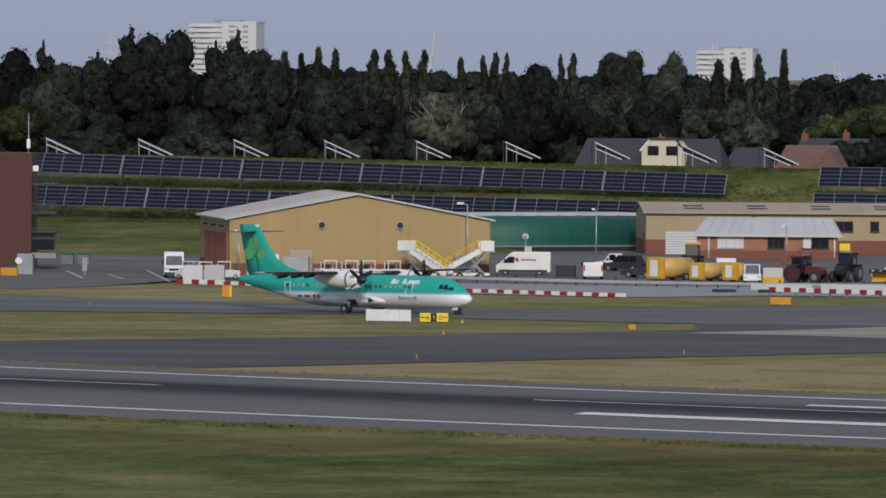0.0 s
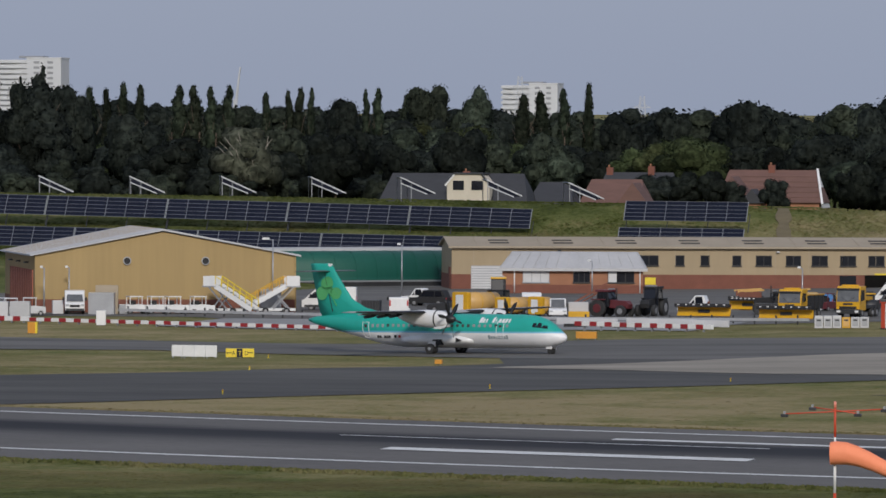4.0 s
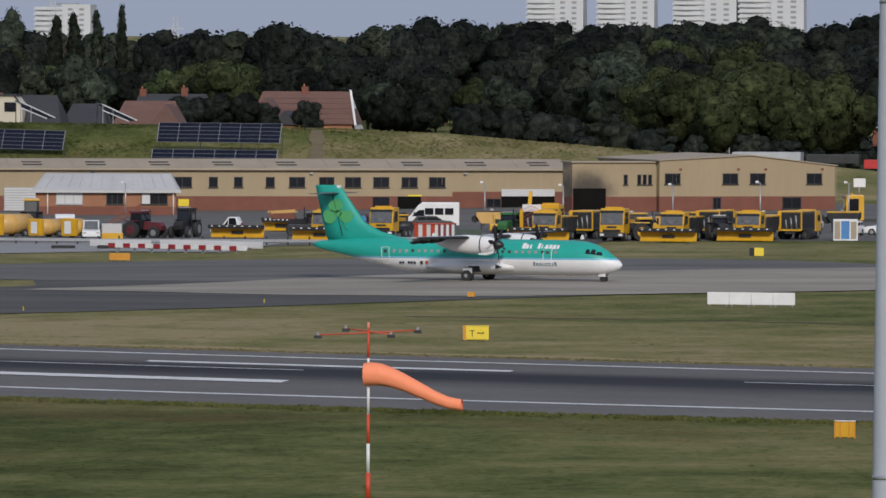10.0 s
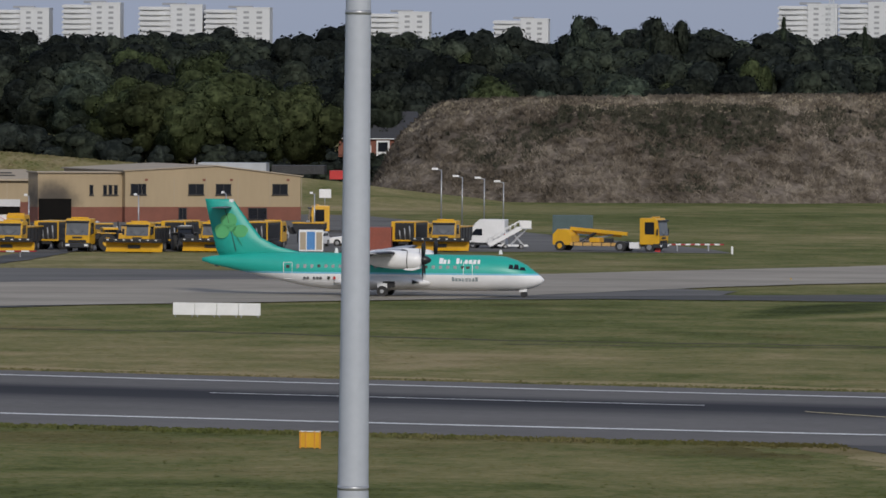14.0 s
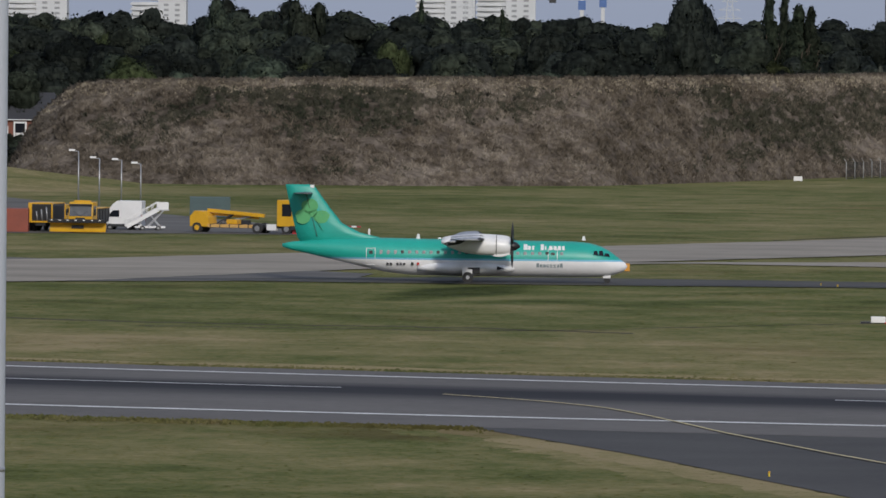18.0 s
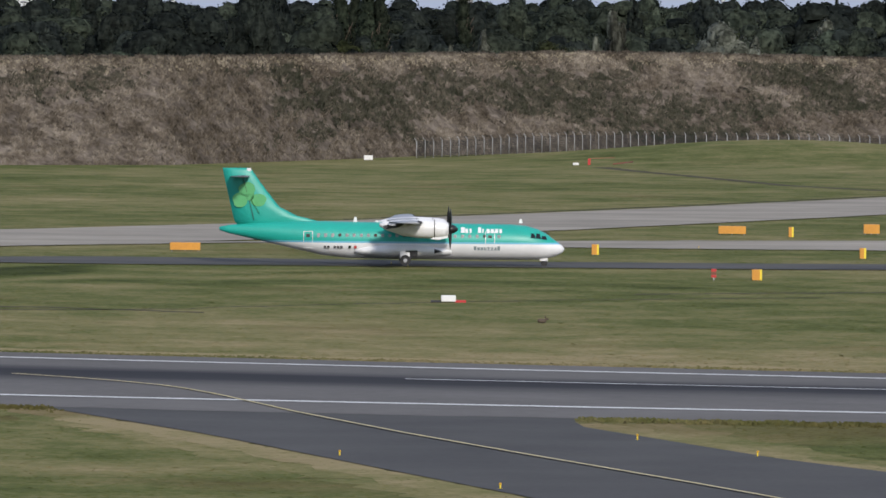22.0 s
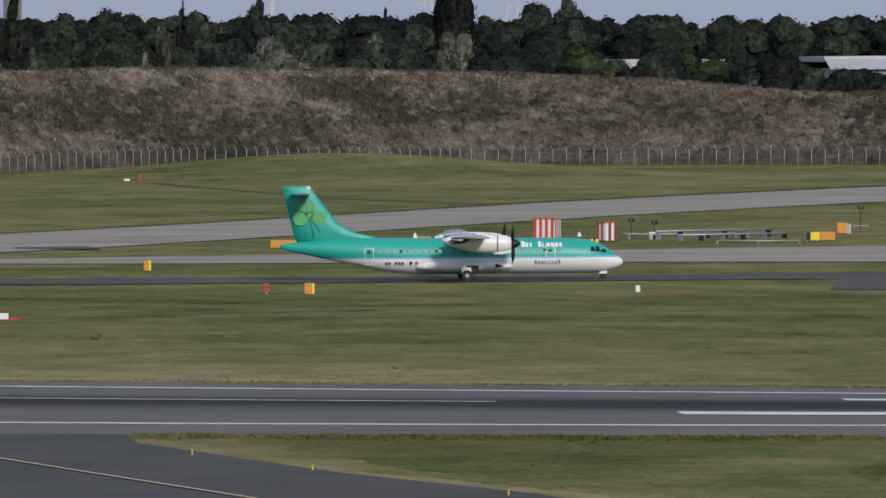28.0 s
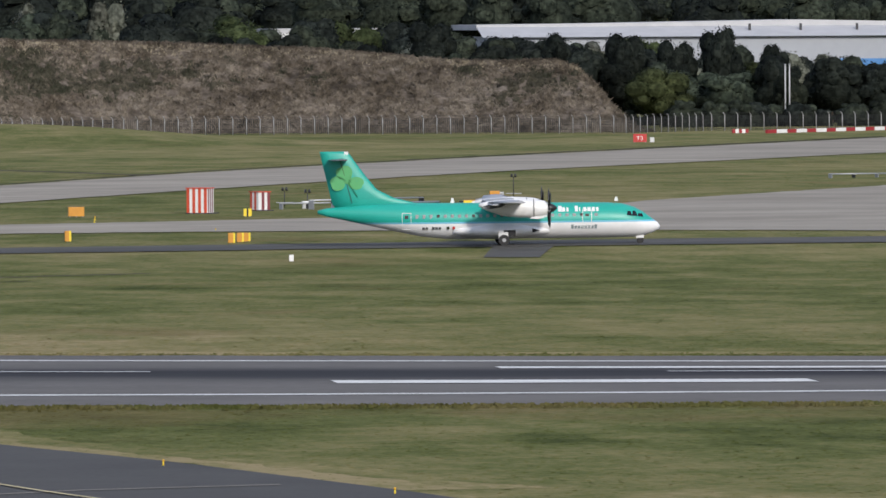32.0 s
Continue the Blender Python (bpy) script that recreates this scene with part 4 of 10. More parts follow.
def make_aircraft():
    ob = thing("airliner", "twin-propeller regional airliner, teal above and white below, taxiing", "aircraft")
    # fuselage: station, middle height, half height, half width
    prof = [(12.33, 1.34, 0.05, 0.05), (12.15, 1.35, 0.30, 0.32), (11.7, 1.40, 0.58, 0.62), (11.0, 1.56, 0.96, 0.94), (10.3, 1.71, 1.19, 1.16), (9.4, 1.83, 1.34, 1.33), (8.2, 1.87, 1.40, 1.41), (6.0, 1.88, 1.41, 1.42), (0.0, 1.90, 1.42, 1.42),
            (-4.5, 1.94, 1.43, 1.41), (-6.5, 2.06, 1.34, 1.33), (-8.5, 2.27, 1.12, 1.12), (-10.5, 2.46, 0.86, 0.85), (-12.5, 2.61, 0.56, 0.52), (-14.0, 2.70, 0.33, 0.27), (-14.75, 2.74, 0.13, 0.10)]
    rings = []
    for x, zc, rz, ry in prof:
        rings.append([(x, ry * math.sin(2 * math.pi * i / 36), zc + rz * math.cos(2 * math.pi * i / 36)) for i in range(36)])
    part("fuselage", loft(B(), rings), LIVERY, ob, smooth=True)
    # belly fairing
    rings = []
    for k in range(13):
        u = k / 12
        x = -4.0 + 7.6 * u
        s = math.sin(math.pi * min(max(u * 0.94 + 0.03, 0), 1)) ** 0.55
        rings.append([(x, (1.0 + 0.95 * s) * math.sin(a), 1.15 - 0.35 * (1 - s) * 0.2 + (0.2 + 0.50 * s) * math.cos(a)) for a in [2 * math.pi * i / 24 for i in range(24)]])
    part("belly_fairing", loft(B(), rings), NACELLE, ob, "white wheel fairing with grime", True)
    # fin with its long dorsal fillet
    bm = B()
    rings = []
    for z, le, te, th in ((3.0, -4.9, -13.3, 0.06), (3.35, -6.7, -13.55, 0.2), (3.8, -8.6, -13.68, 0.26), (4.5, -10.0, -13.85, 0.28), (5.6, -10.9, -14.1, 0.25), (6.6, -11.65, -14.35, 0.2), (7.32, -12.15, -14.5, 0.14), (7.52, -12.5, -14.55, 0.05)):
        c = le - te
        rings.append([(le - a * c, b_ * th, z) for a, b_ in ((0, 0), (0.06, 0.5), (0.3, 1), (0.7, 0.7), (1, 0.08), (1, -0.08), (0.7, -0.7), (0.3, -1), (0.06, -0.5))])
    part("fin", loft(bm, rings), TEAL, ob, smooth=True)
    bm = B()
    for s in (-1, 1):
        beam(bm, (-12.0, s * 0.25, 3.45), (-12.9, s * 0.21, 6.75), 0.05, 0.04)
    part("rudder_hinge", bm, DARK, ob)
    part("fin_cap", box(B(), -12.60, -12.26, -0.1, 0.1, 7.26, 7.5, bevel=0.03), WHITE, ob)
    # the emblem, three leaves and a stalk on either side
    for s in (-1, 1):
        bm = B()
        for cx, cz, rx, rz in ((-12.6, 5.85, 0.66, 0.58), (-13.15, 5.0, 0.62, 0.58), (-11.65, 5.0, 0.66, 0.5), (-12.35, 5.35, 0.35, 0.4)):
            vs = []
            for i in range(28):
                a = 2 * math.pi * i / 28
                k = 1 - 0.16 * max(0.0, math.cos(a - math.atan2(cz - 5.25, cx + 12.3))) ** 12
                vs.append(bm.verts.new((cx + rx * k * math.cos(a), s * (0.28 - 0.028 * (cz + rz * math.sin(a) - 4.5)), cz + rz * k * math.sin(a))))
            bm.faces.new(vs if s < 0 else vs[::-1])
        beam(bm, (-12.3, s * 0.275, 5.1), (-11.55, s * 0.292, 3.95), 0.14, 0.01)
        part("emblem", bm, CLOVER, ob, "pale green three-leaf emblem")
    # tailplane
    for s in (-1, 1):
        bm = B()
        wing_half(bm, s, -12.35, 1.55, 0.95, 0.0, 3.65, 6.86, 6.86, 0.06)
        part("tailplane", bm, TAILGREY, ob, smooth=True)
    # wings, nacelles, propellers
    hubs = []
    for s in (-1, 1):
        w = part("wing", wing_half(B(), s, 1.25, 2.6, 1.55, 0.0, 13.5, 3.42, 3.62, 0.062), WINGGREY, ob, smooth=True)
        rings = []
        for k in range(7):
            u = k / 6
            c = 2.6 + (1.55 - 2.6) * max(0.0, (u - 0.35) / 0.65)
            le = 1.25 - 0.35 * (2.6 - c) * 0.9
            rings.append([(le - q * c, s * (1.5 + 11.9 * u), 3.44 + 0.18 * u + 0.062 * c * v_) for q, v_ in ((-0.012, 0.0), (0.03, 0.45), (0.13, 0.86), (0.13, -0.46), (0.03, -0.34))])
        part("deicing_boot", loft(B(), rings), BLACK, w, "black rubber de-icing boot on the leading edge")
        for y0, y1, zz in ((1.5, 3.3, 3.36), (4.9, 7.9, 3.40), (8.0, 10.3, 3.44)):
            bm = B()
            extrude_outline(bm, [(-0.85, zz + 0.06), (-1.42, zz - 0.03), (-1.44, zz - 0.09), (-0.9, zz - 0.12)], s * y0, s * y1)
            part("flap", bm, WINGGREY, w)
        for y in (2.4, 5.6, 7.2, 9.0):
            bm = B()
            extrude_outline(bm, [(-0.2, zz - 0.05), (-1.2, zz - 0.05), (-1.85, zz - 0.26), (-1.6, zz - 0.42), (-0.7, zz - 0.28)], s * y - 0.07, s * y + 0.07)
            part("flap_fairing", bm, DARK, w)
        rings = []
        for x, zc, rz, ry in ((3.28, 2.93, 0.46, 0.42), (3.12, 2.92, 0.60, 0.53), (2.75, 2.92, 0.68, 0.58), (2.2, 2.93, 0.72, 0.61), (1.0, 2.97, 0.74, 0.62), (-0.3, 3.02, 0.62, 0.55), (-1.5, 3.16, 0.36, 0.4), (-2.1, 3.25, 0.12, 0.14)):
            rings.append([(x, s * 4.05 + ry * math.sin(2 * math.pi * i / 20), zc + rz * math.cos(2 * math.pi * i / 20)) for i in range(20)])
        nac = part("nacelle", loft(B(), rings), NACELLE, ob, "white engine nacelle", True)
        part("air_intake", extrude_outline(B(), [(3.25, 2.3), (3.2, 2.52), (2.2, 2.4), (1.9, 2.15), (2.6, 2.12)], s * 4.05 - 0.3, s * 4.05 + 0.3), NACELLE, nac)
        part("nacelle_joint", tube(B(), (2.18, s * 4.05, 2.95), (2.22, s * 4.05, 2.95), 0.735, 0.735, 24), DARK, nac)
        hub = part("propeller", B(), PROP, ob, "black six-bladed propeller")
        hub.location = (3.42, s * 4.05, 2.95)
        bm = B()
        rings = [[(x, r * math.sin(2 * math.pi * i / 16), r * math.cos(2 * math.pi * i / 16)) for i in range(16)] for x, r in ((-0.14, 0.40), (0.1, 0.38), (0.35, 0.28), (0.55, 0.12), (0.6, 0.02))]
        part("spinner", loft(bm, rings), PROP, hub, smooth=True)
        for k in range(6):
            a = math.pi * k / 3
            bm = B()
            rr = []
            for d, c, tw in ((0.3, 0.09, 60), (0.7, 0.14, 48), (1.1, 0.18, 35), (1.4, 0.14, 26), (1.7, 0.04, 20)):
                t_ = radians(tw)
                quad = []
                for u, v in ((-1, 0), (0, 0.12), (1, 0), (0, -0.12)):
                    px, pt = c * (u * math.sin(t_) + v * math.cos(t_)), c * (u * math.cos(t_) - v * math.sin(t_)) + 0.1 * (d / 2) ** 2
                    quad.append((px, d * math.sin(a) + pt * math.cos(a), d * math.cos(a) - pt * math.sin(a)))
                rr.append(quad)
            part("blade", loft(bm, rr), PROP, hub)
        hubs.append(hub)
    # undercarriage
    for s in (-1, 1):
        for dy in (-0.21, 0.21):
            bm = tube(B(), (0, s * 2.05 + dy - 0.12, 0.42), (0, s * 2.05 + dy + 0.12, 0.42), 0.43, 0.43, 24)
            wh = part("main_wheel", bm, TYRE, ob)
            part("rim", tube(B(), (0, s * 2.05 + dy - 0.13, 0.42), (0, s * 2.05 + dy + 0.13, 0.42), 0.15, 0.15, 16), GREY, wh)
        bm = beam(B(), (0.05, s * 2.05, 0.42), (0.75, s * 1.55, 1.05), 0.16, 0.16)
        beam(bm, (0.9, s * 1.7, 0.95), (0.05, s * 2.05, 0.42), 0.1, 0.1)
        part("main_leg", bm, DARK, ob)
        part("gear_door", box(B(), -0.42, 0.35, s * 1.98 - 0.02, s * 1.98 + 0.02, 0.55, 1.05, bevel=0.015), NACELLE, ob)
        part("wheel_bay", box(B(), 0.0, 0.95, s * 1.7 - 0.26, s * 1.7 + 0.2, 0.72, 1.2, bevel=0.08), BLACK, ob)
        part("fairing_intake", extrude_outline(B(), [(2.25, 0.98), (2.25, 1.32), (2.85, 1.14)], s * 1.72 - 0.03, s * 1.72 + 0.03), BLACK, ob)
    for dy in (-0.16, 0.16):
        part("nose_wheel", tube(B(), (10.78, dy - 0.08, 0.24), (10.78, dy + 0.08, 0.24), 0.25, 0.25, 20), TYRE, ob)
    part("nose_leg", tube(B(), (10.78, 0, 0.24), (10.72, 0, 0.95), 0.075, 0.09), GREY, ob)
    for s in (-1, 1):
        part("nose_gear_door", box(B(), 10.45, 11.05, s * 0.3 - 0.015, s * 0.3 + 0.015, 0.42, 0.78, bevel=0.01), WHITE, ob)
    # openings along both sides
    def skin(x, z):
        for (xa, za, ha, wa), (xb, zb, hb, wb) in zip(prof, prof[1:]):
            if xb <= x <= xa:
                u = (xa - x) / (xa - xb)
                zc, hh, ww = za + (zb - za) * u, ha + (hb - ha) * u, wa + (wb - wa) * u
                return ww * math.sqrt(max(0.0, 1 - min(1, abs(z - zc) / hh) ** 2))
        return 0.5
    pane = material("cabin_window", (0.03, 0.03, 0.04), (0.12, 0.11, 0.10), 0.8, 3.0, 0.15, mix=0.9)
    # second window tone: plain pale grey panes
    blind = material("pale_cabin_window", (0.40, 0.41, 0.42), (0.22, 0.23, 0.25), 0.8, 3.0, 0.4, mix=0.9)
    for s in (-1, 1):
        for i in range(26):
            x = 7.25 - 0.565 * i
            if abs(x - 6.55) < 0.42 or x < -6.9:
                continue
            y = skin(x, 2.28)
            bm = box(B(), x - 0.12, x + 0.12, s * y - 0.03, s * y + 0.012, 2.12, 2.46, bevel=0.05) if s > 0 else box(B(), x - 0.12, x + 0.12, -y - 0.012, -y + 0.03, 2.12, 2.46, bevel=0.05)
            part("cabin_window", bm, pane if 7 < i < 14 or i % 5 == 2 else blind, ob)
        for x0, x1, z0, z1 in ((6.2, 6.9, 1.35, 2.72), (-8.05, -7.35, 1.3, 2.6)):
            y = max(skin(x0, 2.0), skin(x1, 2.0)) + 0.015
            bm = B()
            for a, b_ in (((x0, z0), (x0, z1)), ((x0, z1), (x1, z1)), ((x1, z1), (x1, z0)), ((x1, z0), (x0, z0))):
                stops = [(a[0] + (b_[0] - a[0]) * q / 6, a[1] + (b_[1] - a[1]) * q / 6) for q in range(7)]
                for c, d_ in zip(stops, stops[1:]):
                    beam(bm, (c[0], s * (skin(*c) + 0.012), c[1]), (d_[0], s * (skin(*d_) + 0.012), d_[1]), 0.04, 0.04)
            d = part("door_outline", bm, WHITE, ob, "white outline of a cabin door")
            yy = skin((x0 + x1) / 2, 2.3)
            part("door_window", box(B(), x0 + 0.2, x1 - 0.2, s * yy - 0.02, s * yy + 0.02, 2.15, 2.42, bevel=0.015), pane, d)
        # cockpit panes
        for x0, x1, z0, z1 in ((9.75, 10.08, 2.22, 2.60), (10.15, 10.5, 2.18, 2.60), (10.58, 10.98, 2.12, 2.40)):
            bm = B()
            q = [(x0 - 0.06, z0 + 0.05), (x1, z0), (x1 - 0.1, z1 - 0.03), (x0, z1)]
            vs = [bm.verts.new((x, s * (skin(x, z) + 0.06), z)) for x, z in q]
            f = bm.faces.new(vs)
            bmesh.ops.extrude_face_region(bm, geom=[f])
            for v in vs:
                v.co.y -= s * 0.14
            bmesh.ops.recalc_face_normals(bm, faces=bm.faces)
            part("cockpit_window", bm, GLASS, ob)
        # lettering stands as plain bars
        for k, wd in enumerate((0.3, 0.22, 0.16, 0.0, 0.24, 0.1, 0.24, 0.24, 0.24, 0.2)):
            if wd:
                zt = 3.04 if k in (0, 4) else 2.92
                bm = B()
                xa = 4.3 + 0.33 * k
                rows = []
                for q in range(5):
                    z = 2.60 + (zt - 2.60) * q / 4
                    y = s * (skin(5.0, z) + 0.014)
                    rows.append((bm.verts.new((xa, y, z)), bm.verts.new((xa + wd, y, z))))
                for (p0, p1), (p2, p3) in zip(rows, rows[1:]):
                    bm.faces.new((p0, p1, p3, p2) if s < 0 else (p2, p3, p1, p0))
                part("title_bar", bm, WHITE, ob)
        for k in range(8):
            bm = B()
            xa, zt = 5.3 + 0.26 * k, 1.56 if k in (0, 7) else 1.48
            v = [bm.verts.new(c) for c in ((xa, s * (skin(xa, 1.24) + 0.012), 1.24), (xa + 0.2, s * (skin(xa, 1.24) + 0.012), 1.24), (xa + 0.2, s * (skin(xa, zt) + 0.012), zt), (xa, s * (skin(xa, zt) + 0.012), zt))]
            bm.faces.new(v if s < 0 else v[::-1])
            part("title_bar", bm, TITLEGREY, ob)
        for k in range(6):
            if k != 2:
                xa = -6.45 + 0.26 * k
                y = skin(xa, 1.42)
                part("registration_bar", box(B(), xa, xa + 0.19, s * y - 0.03, s * y + 0.015, 1.3, 1.54), DARK, ob)
        part("flag_mark", box(B(), -4.5, -4.3, s * 1.36 - 0.02, s * 1.36 + 0.02, 1.3, 1.52), MATS["leaf_mid"], ob)
        part("flag_mark", box(B(), -4.05, -3.85, s * 1.36 - 0.02, s * 1.36 + 0.02, 1.3, 1.52), RED, ob)
    for x, hgt in ((9.0, 0.32), (-3.9, 0.36), (-2.2, 0.1)):
        part("antenna", extrude_outline(B(), [(x - 0.22, 3.36), (x + 0.1, 3.36), (x + 0.02, 3.38 + hgt), (x - 0.14, 3.38 + hgt)], -0.03, 0.03), WHITE, ob)
    return ob, hubs


aircraft, propellers = make_aircraft()
# true length: the tail cone is a little shorter than drawn
for o in aircraft.children_recursive:
    for v in o.data.vertices:
        x = v.co.x + o.location.x
        v.co.x = x * (1.016 if x > 0 else 0.99) - o.location.x * 1.016
    o.location.x *= 1.016

# ---------------------------------------------------------------- buildings
def frame_at(a, b):
    """A pose at a whose x runs from a to b; y then runs back from the front."""
    d = Vector((b[0] - a[0], b[1] - a[1], 0))
    return pose(a[0], a[1], level(*a), 0, 0, math.degrees(math.atan2(d.y, d.x))), d.length


def window_unit(parent, x0, x1, z0, z1, y=0.0, panes=2, sill=True, glass=None, framem=None):
    w = part("window", box(B(), x0, x1, y - 0.02, y + 0.06, z0, z1), glass or GLASS, parent)
    bm = B()
    t = 0.07
    box(bm, x0 - t, x1 + t, y - 0.07, y + 0.02, z1, z1 + t)
    box(bm, x0 - t, x1 + t, y - 0.07, y + 0.02, z0 - t, z0)
    for i in range(panes + 1):
        xx = x0 + (x1 - x0) * i / panes
        box(bm, xx - t / 2, xx + t / 2, y - 0.07, y + 0.02, z0, z1)
    part("window_frame", bm, framem or FRAME, w)
    if sill:
        part("window_sill", box(B(), x0 - 0.12, x1 + 0.12, y - 0.16, y + 0.02, z0 - 0.16, z0 - 0.08), framem or FRAME, w)
    return w


REDDOOR = material("faded_red_door", (0.42, 0.13, 0.075), (0.32, 0.1, 0.06), 0.4, 2.0, 0.6, mix=0.7)


def make_hangar():
    m, L = frame_at((-195.9, 818.0), (-170.4, 827.0))
    ob = thing("hangar", "ochre clad hangar with a pale shallow gable roof", "hangar", m)
    D, e, a = 30.0, 5.9, 8.35
    mid = L * 0.49
    bm = extrude_outline(B(), [(0, 1.35), (L, 1.35), (L, e), (mid, a), (0, e)], 0, D)
    part("wall", bm, OCHRE, ob)
    part("brick_plinth", box(B(), -0.02, L + 0.02, -0.03, D, 0, 1.38), BRICK, ob)
    for x0, z0, x1, z1, nm in ((-0.5, e - 0.08, mid, a + 0.1, "roof"), (mid, a + 0.1, L + 0.5, e - 0.1, "roof")):
        bm = extrude_outline(B(), [(x0, z0), (x1, z1), (x1, z1 + 0.16), (x0, z0 + 0.16)], -0.35, D + 0.3)
        r = part(nm, bm, ROOFWHITE, ob, "pale weathered roof sheets")
        for k in range(9):
            y = 1.5 + k * 3.2
            bm = B()
            beam(bm, (x0, y, z0 + 0.18), (x1, y, z1 + 0.18), 0.12, 0.05)
            part("roof_seam", bm, ROOFBUFF if k > 1 else ROOFWHITE, r)
    for x in (L * 0.352, L * 0.652):
        v = part("round_vent", tube(B(), (x, -0.22, 5.35), (x, 0.02, 5.35), 0.42, 0.42, 20), GREY, ob)
        part("vent_mouth", tube(B(), (x, -0.24, 5.35), (x, -0.2, 5.35), 0.33, 0.33, 20), BLACK, v)
    d = part("side_door", box(B(), -0.09, 0.05, 1.5, 24.0, 0.1, 4.4), REDDOOR, ob, "faded red folding door")
    for k in range(13):
        part("door_rib", box(B(), -0.14, -0.08, 1.7 + k * 1.8, 1.95 + k * 1.8, 0.1, 4.4), BRICK, d)
    for y in (6, 14, 22):
        part("flood_light", box(B(), -0.5, -0.02, y, y + 0.4, 5.0, 5.18, bevel=0.03), DARK, ob)
    bm = B()
    for x in (0.06, L - 0.06):
        tube(bm, (x, -0.1, 0.2), (x, -0.1, e - 0.1), 0.06, 0.06, 8)
    part("downpipe", bm, OCHRE, ob)


make_hangar()


def make_green_shed():
    m, L = frame_at((-200.5, 955.0), (-180.0, 973.0))
    ob = thing("storage_hall", "dark green sheeted hall with a curved white roof", "hall", m)
    pts = [(0, 0.8)] + [(0.0, 0.8)]
    bm = B()
    outline = [(0.0, 0.55)] + [(4.6 - 4.6 * abs(math.cos(t)) ** 0.4, 0.55 + 3.7 * math.sin(t) ** 0.85) for t in [radians(90 * i / 12) for i in range(13)]] + [(10.0, 4.3), (10.0, 0.55)]
    rings = [[(x, y, z) for y, z in outline] for x in (-2.0, L)]
    loft(bm, rings)
    part("shell", bm, GREENTIN, ob)
    part("roof", extrude_outline(B(), [(-2.1, 4.22), (L + 0.1, 4.22), (L + 0.1, 4.58), (-2.1, 4.58)], 3.6, 10.4), ROOFWHITE, ob, "white roof strip")
    part("plinth", box(B(), -2.0, L, 0.0, 10, 0.0, 0.6), DARK, ob)
    for k in range(11):
        x = -1.5 + k * (L + 1) / 10
        bm = B()
        last = None
        for t in range(0, 91, 10):
            q = Vector((x, 4.6 - 4.64 * abs(math.cos(radians(t))) ** 0.4, 0.55 + 3.74 * math.sin(radians(t)) ** 0.85))
            if last:
                beam(bm, last, q, 0.05, 0.03)
            last = q
        part("sheet_rib", bm, GREENTIN, ob)
    part("rail", box(B(), -2, L, -0.06, 0.0, 0.55, 0.75), GREY, ob)


make_green_shed()


